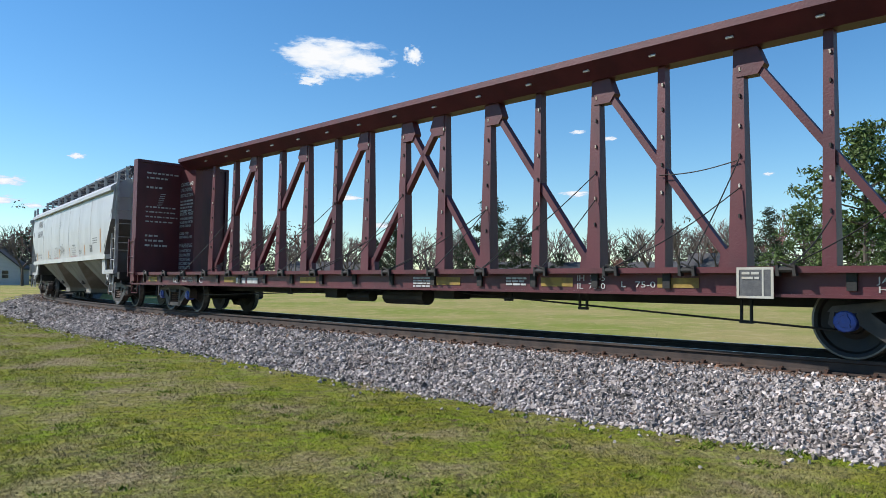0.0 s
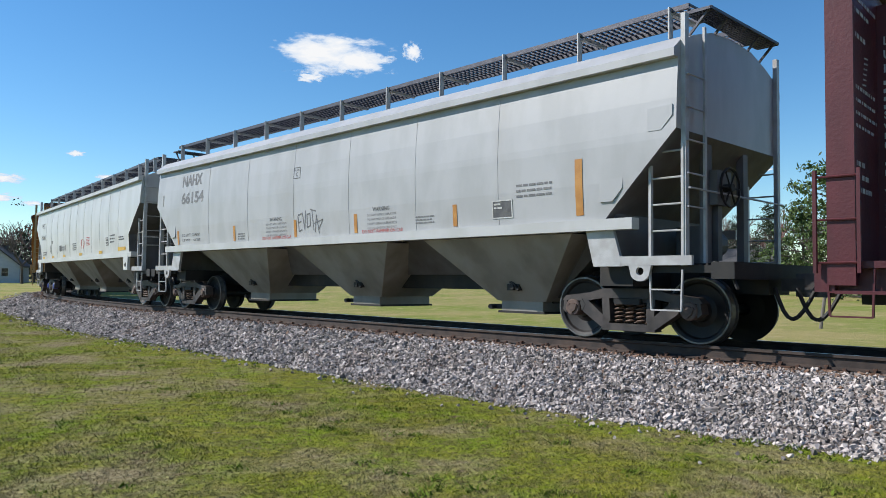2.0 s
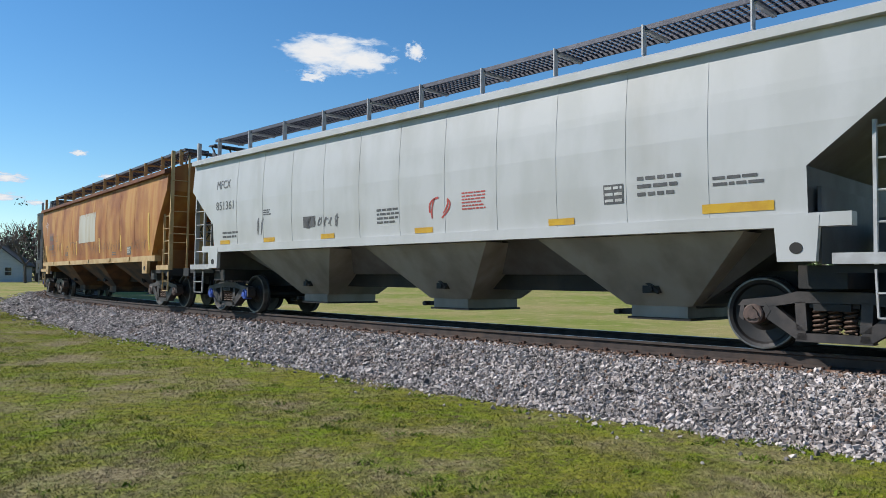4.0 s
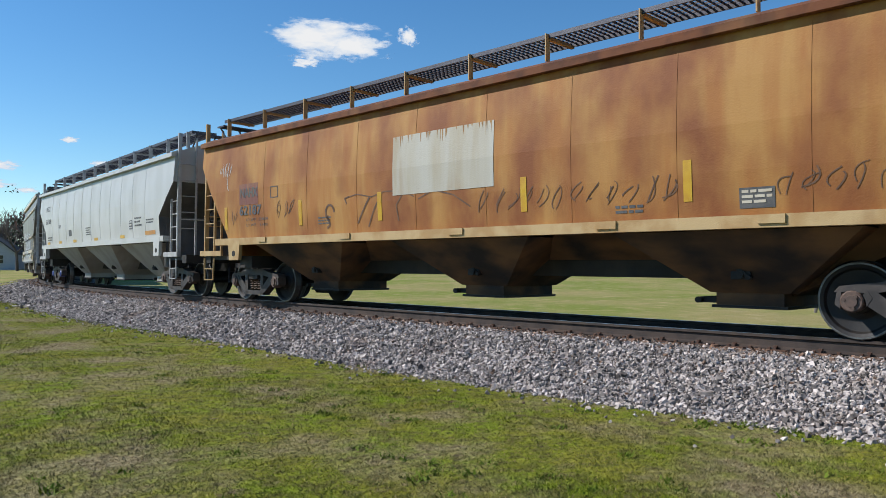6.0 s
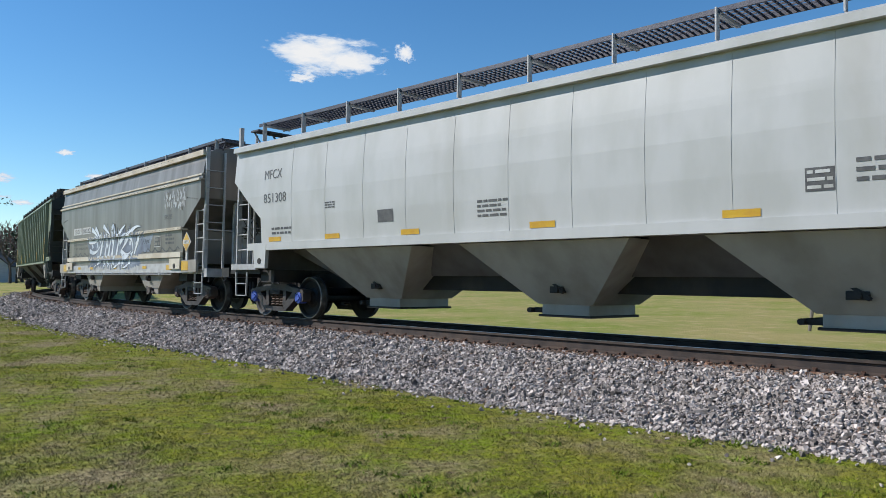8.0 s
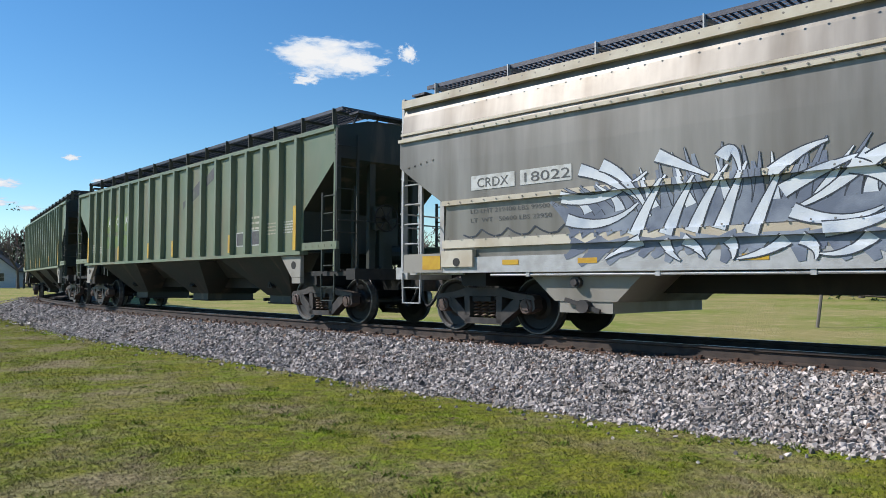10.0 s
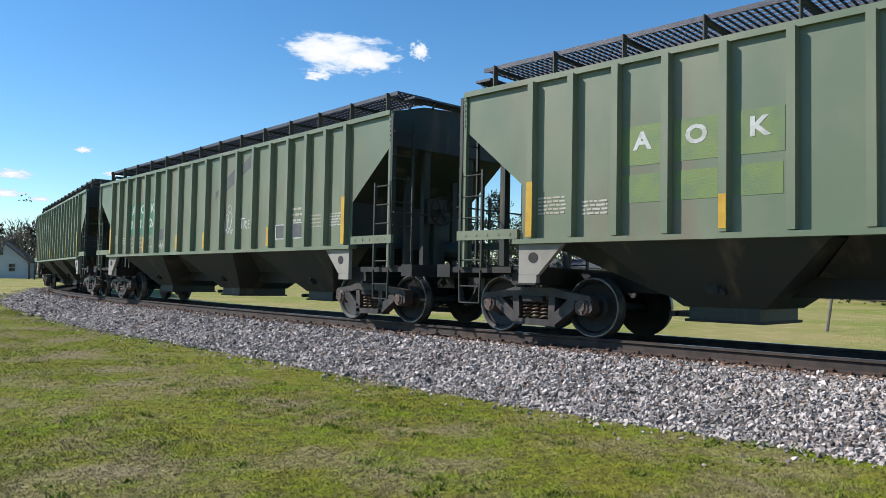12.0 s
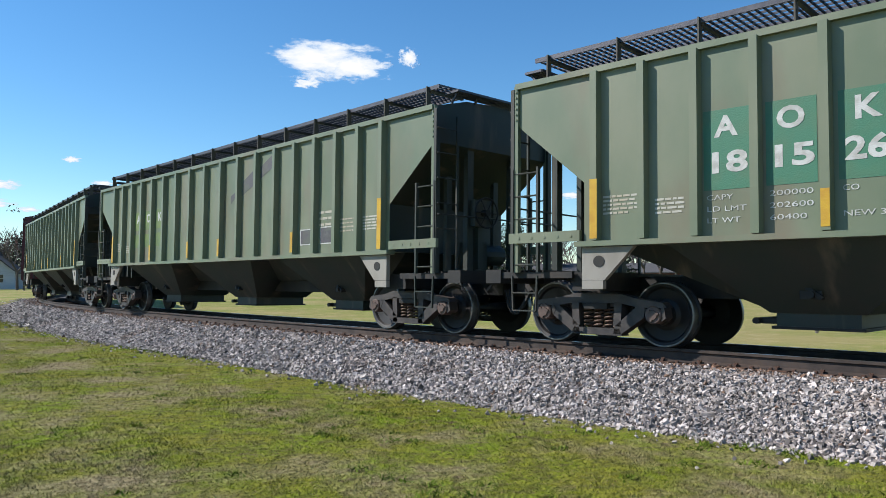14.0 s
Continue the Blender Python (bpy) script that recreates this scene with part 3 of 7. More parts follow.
def hopper_bays(car, centres, top_half, z_top, y_top, z_bot, bot_half, y_bot, mat, gate=True):
    for c in centres:
        bm = bmesh.new()
        slices(bm, [(z_bot, (c - bot_half, c + bot_half), y_bot), (z_bot + 0.17, (c - bot_half, c + bot_half), y_bot), (z_bot + 0.175, (c - bot_half - 0.07, c + bot_half + 0.07), y_bot + 0.02), (z_top, (c - top_half, c + top_half), y_top)])
        bay = part("hopper_bay", bm, mat, car)
        if gate:
            bm = bmesh.new()
            box(bm, c - bot_half - 0.05, c + bot_half + 0.05, -y_bot - 0.03, y_bot + 0.03, z_bot - 0.04, z_bot)
            part("outlet_gate", bm, M["black"], bay)
            bm = bmesh.new()
            rod(bm, (c - bot_half - 0.24, -y_bot - 0.02, z_bot + 0.06), (c - bot_half - 0.24, y_bot, z_bot + 0.06), 0.045, 10)
            beam(bm, (c - bot_half, -y_bot + 0.1, z_bot + 0.06), (c - bot_half - 0.26, -y_bot + 0.1, z_bot + 0.06), 0.06, 0.08)
            part("gate_shaft", bm, M["black"], bay, "black gate turning shaft")
            bm = bmesh.new()
            zc = z_bot + 0.42
            f = (0.42 - 0.17) / (z_top - z_bot - 0.17)
            yy = -(y_bot + (y_top - y_bot) * f) - 0.03
            box(bm, c - 0.11, c + 0.13, yy - 0.03, yy + 0.06, zc - 0.06, zc + 0.05)
            beam(bm, (c - 0.06, yy - 0.02, zc + 0.12), (c + 0.14, yy - 0.04, zc - 0.05), 0.05, 0.05)
            rod(bm, (c + 0.02, yy - 0.02, zc), (c + 0.02, yy - 0.08, zc), 0.045, 8)
            part("vibrator_bracket", bm, M["black"], bay)


def ridges(car, centres, z_top, mat):
    """The ridged sheets between neighbouring bays, set back from the sides."""
    for a, b in zip(centres, centres[1:]):
        mid = (a + b) / 2
        bm = bmesh.new()
        slices(bm, [(1.0, (mid - 1.05, mid + 1.05), 0.40), (z_top, (mid - 0.5, mid + 0.5), 1.05)])
        part("ridge_sheet", bm, mat, car)


def end_slopes(car, x_top, z_top, centres, x_bots, z_bot, mat):
    """The slope sheets at each end, running from under the body to the foot of the outer bay, set back from the sides."""
    for k, c, xb in zip((-1, 1), centres, x_bots):
        bm = bmesh.new()
        slices(bm, [(z_bot, tuple(sorted((c, xb))), 0.42), (z_top, tuple(sorted((c, k * x_top))), 1.02)])
        part("slope_sheet", bm, mat, car)


def jacking_plates(car, xs, y, z0, z1, mat):
    for x in xs:
        bm = bmesh.new()
        prism(bm, [(x - 0.24, z1), (x + 0.24, z1), (x + 0.2, z0), (x - 0.2, z0)], "y", -y - 0.02, -y + 0.06)
        rod(bm, (x, -y - 0.02, z0 + 0.16), (x, -y - 0.026, z0 + 0.16), 0.07, 14, mi=1)
        part("jacking_plate", bm, [mat, M["black"]], car)


def side_profile(rows):
    zs, ys = [r[0] for r in rows], [r[2] for r in rows]
    def side(z):
        return float(np.interp(z, zs, ys))
    BENDS[side] = zs
    return side


def bowed_hopper(label, mid, half, x1, sill, eave, top, slope_z, knee, inset, paint, lower, bays, seams, caps, trim=None, rail=None, gates=True, ends=None, lift_plate=True, post_rise=0.36):
    """A covered hopper with smooth bowed sides: mid and half place its trucks, x1 is half its length at the roof."""
    car = thing("covered_hopper_car", label, "freight car", "train of freight cars")
    xe = lambda z: x1 if z >= slope_z else x1 - inset * (slope_z - z) / (slope_z - knee) if z > knee else x1 - inset
    zs = [sill, knee] if knee > sill + 0.05 else [sill]
    zs += [sill + (eave - sill) * f for f in (0.25, 0.5, 0.75)] + [slope_z, eave]
    zs = sorted(set(round(z, 3) for z in zs))
    bow = lambda z: 1.50 + 0.055 * math.sin(math.pi * min(1, max(0, (z - sill) / (eave - sill)))) 
    rows = [(z, xe(z), bow(z)) for z in zs] + [(eave + 0.10, x1, 1.47), (top - 0.12, x1, 1.36), (top, x1, 1.10), (top + 0.16, x1, 0.6), (top + 0.20, x1, 0.0)]
    bm = bmesh.new()
    # end faces up to slope_z take the colour with shade in it
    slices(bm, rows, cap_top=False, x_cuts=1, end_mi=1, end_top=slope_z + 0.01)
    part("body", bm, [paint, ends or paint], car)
    side_y = side_profile(rows)
    # welded seams, eave rail and side sill
    if seams:
        for i in range(1, seams):
            bm = bmesh.new()
            x = -x1 + inset + (2 * x1 - 2 * inset) * i / seams
            for za, zb in zip(zs, zs[1:]):
                beam(bm, (x, -side_y(za) - 0.001, za), (x, -side_y(zb) - 0.001, zb), 0.010, 0.006, up=(0, 1, 0))
            part("weld_seam", bm, paint, car)
    for side in (-1, 1):
        bm = bmesh.new()
        a, b = sorted((side * 1.44, side * 1.60))
        box(bm, -x1, x1, a, b, eave + 0.02, eave + 0.10)
        prism(bm, [(side * 1.60, eave + 0.10), (side * 1.60, eave + 0.13), (side * 1.36, top - 0.08), (side * 1.30, top - 0.12), (side * 1.44, eave + 0.10)], "x", -x1, x1)
        part("eave_rail", bm, rail or paint, car)
        bm = bmesh.new()
        a, b = sorted((side * 1.40, side * 1.575))
        box(bm, -x1 + inset - 0.45, x1 - inset + 0.45, a, b, sill - 0.15, sill + 0.012)
        bevelled(bm, 0.012)
        part("side_sill", bm, trim if rail else M["white"], car)
    xi = x1 - inset
    for k in (-1, 1):
        if lift_plate:
            bm = bmesh.new()
            prism(bm, [(k * (xi - 0.30), sill - 0.15), (k * (xi + 0.12), sill - 0.15), (k * (xi + 0.26), 1.10), (k * (xi - 0.18), 1.10)][::k], "y", -1.49, -1.43)
            part("lift_bracket", bm, trim or paint, car, "white painted lifting bracket")
        # tie plate under the ladder, with a drilled lug
        bm = bmesh.new()
        x0, z0 = k * (x1 - 0.54), 1.03
        box(bm, *sorted((k * (x1 - 0.82), k * (x1 + 0.16))), -1.49, -1.43, 1.11, 1.24)
        if lift_plate:
            seg = 20
            arc = [(x0 + 0.14 * math.cos(a), z0 + 0.14 * math.sin(a)) for a in (math.pi + math.pi * i / seg for i in range(seg + 1))]
            hole = [(x0 + 0.055 * math.cos(a), z0 + 0.055 * math.sin(a)) for a in (math.pi + math.pi * i / seg for i in range(seg + 1))]
            for i in range(seg):
                prism(bm, [arc[i], arc[i + 1], hole[i + 1], hole[i]], "y", -1.488, -1.435)
            upper = [(x0 + 0.055 * math.cos(a), z0 + 0.055 * math.sin(a)) for a in (math.pi - math.pi * i / 8 for i in range(9))]
            prism(bm, [(x0 - 0.14, z0)] + upper + [(x0 + 0.14, z0), (x0 + 0.16, 1.112), (x0 - 0.16, 1.112)], "y", -1.488, -1.435)
        part("tie_plate", bm, trim or paint, car, "light painted tie plate with a drilled lug")
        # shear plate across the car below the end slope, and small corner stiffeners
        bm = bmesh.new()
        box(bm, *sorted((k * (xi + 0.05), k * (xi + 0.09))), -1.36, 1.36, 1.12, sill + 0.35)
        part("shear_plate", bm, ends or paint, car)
        for ax, az in ((xi + 0.12, sill + 0.42), (x1 - 0.22, slope_z + 0.16)) if lift_plate else ():
            bm = bmesh.new()
            prism(bm, [(k * (ax - 0.17), az - 0.16), (k * (ax + 0.02), az - 0.16), (k * (ax + 0.17), az + 0.02), (k * (ax + 0.17), az + 0.17), (k * (ax - 0.17), az + 0.15)][::k], "y", -side_y(az) - 0.012, -side_y(az) + 0.02)
            bevelled(bm, 0.006)
            part("corner_stiffener", bm, paint, car)
    hopper_bays(car, bays, 1.5, sill - 0.16, 1.42, 0.36, 0.42, 0.66, lower, gates)
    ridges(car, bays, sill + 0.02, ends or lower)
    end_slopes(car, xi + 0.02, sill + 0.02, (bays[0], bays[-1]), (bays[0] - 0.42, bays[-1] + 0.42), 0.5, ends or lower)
    for i in range(9):
        x = -x1 + 0.9 + (2 * x1 - 1.8) * i / 8
        bm = bmesh.new()
        box(bm, x - 0.62, x + 0.62, -0.30, 0.30, top + 0.17, top + 0.27)
        bevelled(bm, 0.03)
        part("roof_hatch", bm, paint, car)
    running_board(car, x1 - 0.1, top + 0.50, 0.38, 1.02, 11, trim or paint)
    # black platforms and dark end posts: their shade is put into the colour
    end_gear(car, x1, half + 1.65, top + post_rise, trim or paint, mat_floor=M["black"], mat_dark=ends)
    under_gear(car, half, lower)
    register(car, mid, half, caps)
    return car, side_y


def reflectors(car, xs, z0, z1, side_y, mat, w=0.09):
    for x in xs:
        decal(car, "reflector", [rect(x - w, x + w, z0, z1)], mat, side_y, 0.007)


def frame_marks(x0, x1, z0, z1, w=0.018):
    return [rect(x0, x1, z0, z0 + w), rect(x0, x1, z1 - w, z1), rect(x0, x0 + w, z0 + w, z1 - w), rect(x1 - w, x1, z0 + w, z1 - w)]


def grey_hopper():
    car, sy = bowed_hopper("light grey covered hopper car with faded lettering and grey tag", -36.62, 6.48, 7.48, 1.77, 3.90, 4.32, 2.95, 1.77, 1.05,
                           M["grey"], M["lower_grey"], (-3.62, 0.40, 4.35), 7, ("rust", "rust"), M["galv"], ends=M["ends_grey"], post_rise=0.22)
    words(car, "NAHX", -6.04, 3.42, 0.30, M["ink_soft"], sy, width=1.05, bold=0.014)
    words(car, "66154", -6.04, 2.94, 0.30, M["ink_soft"], sy, width=1.18, bold=0.012)
    words(car, "LD LMT  224600", -6.0, 2.03, 0.075, M["ink"], sy, width=0.95)
    words(car, "LT WT    61200", -6.0, 1.89, 0.075, M["ink"], sy, width=0.95)
    reflectors(car, (-6.23, -3.36, -0.87, 1.12, 3.68), 1.82, 2.2, sy, M["amber"], 0.045)
    reflectors(car, (6.05,), 1.86, 2.7, sy, M["amber"], 0.06)
    decal(car, "lettering", bars(-3.2, -2.9, 2.0, 3, 0.03, 0.03, 1) + bars(2.75, 3.2, 2.05, 3, 0.025, 0.03, 4), M["ink_soft"], sy)
    for x in (-1.60, 1.86):
        words(car, "WARNING", x, 2.22, 0.085, M["ink"], sy, align="CENTER", width=0.46)
        for i, line in enumerate(("DO NOT APPLY VIBRATOR", "TO ANY PART OF CAR BODY", "EXCEPT VIBRATOR BRACKETS", "USE ON LOADED CAR ONLY")):
            words(car, line, x - 0.40, 2.13 - 0.085 * i, 0.045, M["ink_soft"], sy, width=0.80)
        words(car, "DO NOT HAMMER ON CAR", x - 0.56, 1.80, 0.07, M["ink_red"], sy, width=1.12)
    words(car, "C", -0.81, 3.17, 0.09, M["ink"], sy, align="CENTER")
    words(car, "PLATE", -0.81, 3.285, 0.045, M["ink"], sy, align="CENTER")
    decal(car, "stencil_frame", frame_marks(-0.93, -0.69, 3.12, 3.37, 0.012), M["ink"], sy)
    tag = stroke([(0.0, 2.55), (0.05, 2.1), (0.3, 2.15)], 0.04) + stroke([(0.03, 2.35), (0.25, 2.4)], 0.04) + stroke([(0.02, 2.58), (0.3, 2.62)], 0.04)  \
        + stroke([(0.35, 2.65), (0.5, 2.15), (0.62, 2.7)], 0.04) + stroke([(0.7, 2.2), (0.95, 2.25), (0.95, 2.6), (0.72, 2.58), (0.7, 2.2)], 0.04) + stroke([(1.1, 2.7), (1.2, 2.1)], 0.04)  \
        + stroke([(0.95, 2.72), (1.4, 2.65)], 0.04) + stroke([(1.3, 2.05), (1.42, 2.55), (1.6, 2.0)], 0.04) + stroke([(1.25, 2.3), (1.9, 2.4), (1.55, 2.1)], 0.035)
    tag = [[(-0.76 + x * 0.45, 1.86 + (z - 2.0) * 0.75) for x, z in p] for p in tag]
    decal(car, "spray_tag", tag, M["ink_soft"], sy, label="grey spray-painted tag")
    decal(car, "stencil", [rect(4.47, 4.87, 1.9, 2.20)], M["ink"], sy)
    decal(car, "stencil_frame", frame_marks(4.47, 4.87, 1.9, 2.20, 0.02), M["paint_white"], sy, 0.008)
    decal(car, "lettering", bars(4.51, 4.67, 2.15, 2, 0.03, 0.03, 2), M["paint_white"], sy, 0.009)
    decal(car, "lettering", bars(4.95, 5.6, 2.42, 3, 0.035, 0.05, 3) + bars(-6.0, -4.6, 1.70, 1, 0.05, 0.04, 7), M["ink_soft"], sy)


def white_hopper(mid, half, x1, number, seed, label):
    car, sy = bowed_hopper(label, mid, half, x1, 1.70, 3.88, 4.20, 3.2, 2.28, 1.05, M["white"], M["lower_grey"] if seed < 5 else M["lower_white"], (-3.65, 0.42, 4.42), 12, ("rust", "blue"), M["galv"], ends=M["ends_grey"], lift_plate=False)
    words(car, number[0], -6.48, 3.16, 0.22, M["ink"], sy, width=0.62)
    words(car, number[1], -6.48, 2.62, 0.22, M["ink"], sy, width=0.8)
    decal(car, "lettering", bars(-6.2, -5.5, 2.05, 2, 0.05, 0.05, seed) + bars(-4.4, -4.1, 2.5, 3, 0.03, 0.02, seed + 1) + bars(-0.6, 0.0, 2.25, 4, 0.04, 0.04, seed + 2)
          + bars(4.6, 5.2, 2.35, 3, 0.05, 0.06, seed + 3) + bars(5.6, 6.2, 2.25, 2, 0.04, 0.04, seed + 4), M["ink"], sy)
    decal(car, "stencil", [rect(4.1, 4.4, 2.0, 2.28), rect(-2.9, -2.5, 2.0, 2.24)], M["ink"], sy)
    decal(car, "lettering", bars(4.12, 4.38, 2.25, 3, 0.04, 0.05, seed + 8), M["paint_white"], sy, 0.009)
    reflectors(car, (-6.1, -4.2, -2.1, 0.6, 3.4), 1.74, 1.84, sy, M["yellow"], 0.22)
    reflectors(car, (5.88,), 1.78, 1.90, sy, M["yellow"] if seed < 5 else M["amber"], 0.42)
    if seed < 5:
        decal(car, "spray_tag", scrawl(-2.8, -1.7, 1.95, 2.25, 5, 6, 0.03) + scrawl(-4.7, -4.4, 1.9, 2.35, 6, 2, 0.03), M["ink_soft"], sy, label="grey spray-painted tag")
        decal(car, "spray_tag", scrawl(0.7, 1.3, 1.95, 2.4, 9, 2, 0.03) + bars(1.5, 2.0, 2.4, 6, 0.025, 0.03, 9), M["ink_red"], sy, label="faded red tag")
    jacking_plates(car, (-6.55, 6.55), 1.56, 1.14, 1.68, M["white"])


def rusty_hopper():
    car, sy = bowed_hopper("rust-streaked tan covered hopper car with white patch and scrawled tags", -1.35, 6.5, 8.1, 1.52, 3.87, 4.20, 3.40, 1.6, 1.15,
                           M["orange"], M["lower_rust"], (-4.38, 0.0, 4.38), 9, ("rust", "rust"), M["tan_trim"], M["rust"], lift_plate=False)
    words(car, "NAHX", -6.34, 2.50, 0.22, M["plum"], sy, 0.009, width=0.70, bold=0.008)
    decal(car, "paint_patch", [rect(-6.38, -5.62, 2.32, 2.82)], M["red_patch"], sy, 0.004, "faded purple paint patch")
    words(car, "62187", -6.38, 2.08, 0.22, M["ink"], sy, 0.009, width=0.88, bold=0.008)
    words(car, "LD LMT  224600", -6.12, 1.93, 0.065, M["ink"], sy, width=0.85)
    words(car, "LT WT    61400", -6.12, 1.80, 0.065, M["ink"], sy, width=0.85)
    decal(car, "stencil_frame", frame_marks(-5.15, -4.87, 2.42, 2.68), M["ink"], sy)
    decal(car, "white_patch", [rect(-1.33, 0.94, 2.20, 3.30)], M["patch"], sy, 0.006, "faded white paint patch streaked with rust")
    r, drips = random.Random(17), []
    for i in range(30):
        x, w = r.uniform(-1.28, 0.9), r.uniform(0.006, 0.018)
        drips.append([(x - w, 3.299), (x + w * 0.3, 3.299 - r.uniform(0.05, 0.24)), (x + w, 3.299)])
    decal(car, "rust_drip", drips, M["rust_drip"], sy, 0.0075, "thin rust drips")
    reflectors(car, (-6.97, -4.08, -1.68, 1.5, 4.0), 1.75, 2.3, sy, M["yellow"], 0.055)
    reflectors(car, (6.72,), 1.7, 2.85, sy, M["yellow"], 0.07)
    marks = scrawl(-4.95, -4.3, 1.95, 2.35, 24, 3, 0.014) + scrawl(-6.75, -6.45, 1.85, 2.2, 25, 2, 0.014) + scrawl(0.6, 3.9, 1.75, 2.15, 22, 12, 0.016) + scrawl(5.0, 6.5, 1.75, 2.1, 23, 6, 0.016)
    marks += stroke([(-2.55, 2.26), (-2.3, 2.30), (-1.9, 2.22), (-1.55, 2.30), (-1.1, 2.28), (-0.8, 2.15)], 0.022) + stroke([(-1.95, 2.22), (-2.15, 1.95), (-2.30, 1.72)], 0.04) + stroke([(-1.62, 2.28), (-1.85, 1.95), (-2.0, 1.64)], 0.035)
    marks += stroke([(-1.05, 2.26), (-1.25, 2.02), (-1.2, 1.72)], 0.028) + stroke([(-0.7, 2.1), (-0.35, 2.24), (0.1, 2.12), (0.45, 1.9)], 0.026) + stroke([(-2.6, 2.12), (-2.66, 2.24), (-2.52, 2.27)], 0.03)
    blob = [(-3.12 + 0.13 * math.cos(a), 1.98 + 0.16 * math.sin(a)) for a in (2 * math.pi * i / 12 for i in range(10))]
    marks += stroke(blob, 0.05) + stroke([(-3.2, 1.92), (-3.12, 1.72), (-3.22, 1.66)], 0.05)
    decal(car, "spray_tag", marks, M["ink_rust"], sy, label="dark brown scrawled spray tags")
    decal(car, "spray_tag", scrawl(-7.25, -6.75, 3.05, 3.4, 31, 5, 0.014) + stroke([(-6.95, 3.2), (-6.9, 2.8), (-6.85, 2.7)], 0.02), M["paint_white"], sy, label="white scrawled spray tag")
    decal(car, "stencil", [rect(4.62, 5.02, 1.62, 1.88)], M["ink"], sy)
    decal(car, "lettering", bars(4.65, 4.99, 1.85, 3, 0.035, 0.03, 41), M["cream"], sy, 0.009)
    decal(car, "lettering", bars(3.0, 3.4, 1.75, 2, 0.04, 0.03, 42) + bars(-3.5, -3.1, 1.9, 3, 0.03, 0.03, 43), M["ink"], sy)
    jacking_plates(car, (-6.55, 6.55), 1.56, 1.0, 1.42, M["tan_trim"])
    for x in (-5.4, -2.6, 0.2, 2.9, 5.0):
        bm = bmesh.new()
        box(bm, x - 0.15, x + 0.15, -1.60, -1.56, 1.42, 1.53)
        part("lashing_tab", bm, M["tan_trim"], car)


def silver_hopper():
    car = thing("covered_hopper_car", "weathered bare aluminium short covered hopper car covered in blue-white graffiti", "freight car", "train of freight cars")
    mid, half, x1 = 32.6, 4.42, 5.87
    rows = [(1.30, 4.85, 1.50), (1.62, 4.85, 1.50), (2.20, 4.80, 1.52), (2.98, x1, 1.53), (3.45, x1, 1.53), (3.50, x1, 1.50), (3.95, x1, 1.44), (4.16, x1, 1.40), (4.28, x1, 1.2), (4.40, x1, 0.5), (4.42, x1, 0.0)]
    bm = bmesh.new()
    slices(bm, rows, cap_top=False)
    part("body", bm, M["alu"], car)
    sy = side_profile(rows)
    for side in (-1, 1):
        for z0, z1, x, y, m in ((1.04, 1.30, 5.55, 1.54, "galv"), (1.46, 1.60, 4.85, 1.565, "cream"), (2.20, 2.28, 4.85, 1.58, "cream"), (3.44, 3.50, x1, 1.58, "cream"), (3.58, 3.62, x1, 1.52, "cream"), (4.10, 4.24, x1, 1.50, "cream")):
            bm = bmesh.new()
            a, b = sorted((side * 1.40, side * y))
            box(bm, -x, x, a, b, z0, z1)
            bevelled(bm, 0.012)
            part("side_rail", bm, M[m], car)
    bm = bmesh.new()
    r = random.Random(3)
    for z in (1.62, 2.24, 3.47, 4.15):
        for i in range(40):
            x = -4.7 + 9.4 * i / 39
            rod(bm, (x, -1.585, z), (x, -1.592, z), 0.014, 6)
    for k in (-1, 1):
        for i in range(5):
            rod(bm, (k * (5.1 + 0.14 * i), -1.53, 3.05 - 0.02 * i), (k * (5.1 + 0.14 * i), -1.545, 3.05 - 0.02 * i), 0.016, 6)
    part("rivet", bm, M["alu"], car)
    # graffiti: tapering curved ribbons, pale with dark outlines, over a blue-grey ground
    over = side_profile([(1.0, 0, 1.543), (1.304, 0, 1.543), (1.306, 0, 1.502), (1.454, 0, 1.502), (1.456, 0, 1.568), (1.604, 0, 1.568), (1.606, 0, 1.503), (2.19, 0, 1.523), (2.192, 0, 1.583),
                         (2.288, 0, 1.583), (2.29, 0, 1.526), (2.98, 0, 1.533)])

    def ribbon(a, b, c, w0, w1):
        pts = [((1 - u) ** 2 * a[0] + 2 * u * (1 - u) * b[0] + u * u * c[0], (1 - u) ** 2 * a[1] + 2 * u * (1 - u) * b[1] + u * u * c[1]) for u in [k / 9 for k in range(10)]]
        left, right = [], []
        for k in range(10):
            p, q = pts[max(k - 1, 0)], pts[min(k + 1, 9)]
            d = math.hypot(q[0] - p[0], q[1] - p[1]) or 1
            w = w0 + (w1 - w0) * k / 9
            nx, nz = -(q[1] - p[1]) / d * w, (q[0] - p[0]) / d * w
            left.append((pts[k][0] + nx, pts[k][1] + nz))
            right.append((pts[k][0] - nx, pts[k][1] - nz))
        return [[left[k], left[k + 1], right[k + 1], right[k]] for k in range(9)]

    # strokes as (start, bend, tip); the letters above, short spikes on the sill below
    left = ((-2.61, 2.16, -1.91, 1.95, -1.33, 2.41), (-2.54, 1.82, -1.91, 1.58, -1.46, 1.99), (-2.32, 2.55, -1.85, 2.4, -1.46, 2.04),
            (-1.98, 2.58, -1.53, 2.38, -1.3, 1.79), (-1.51, 1.54, -1.34, 1.98, -1.08, 2.34), (-1.19, 2.62, -0.88, 2.46, -0.51, 2.26),
            (-1.07, 1.53, -0.94, 1.91, -0.69, 2.3), (-0.74, 1.55, -0.61, 1.94, -0.31, 2.39), (-0.41, 1.57, -0.28, 1.96, -0.09, 2.4),
            (-0.38, 2.48, -0.21, 2.75, -0.16, 2.26))
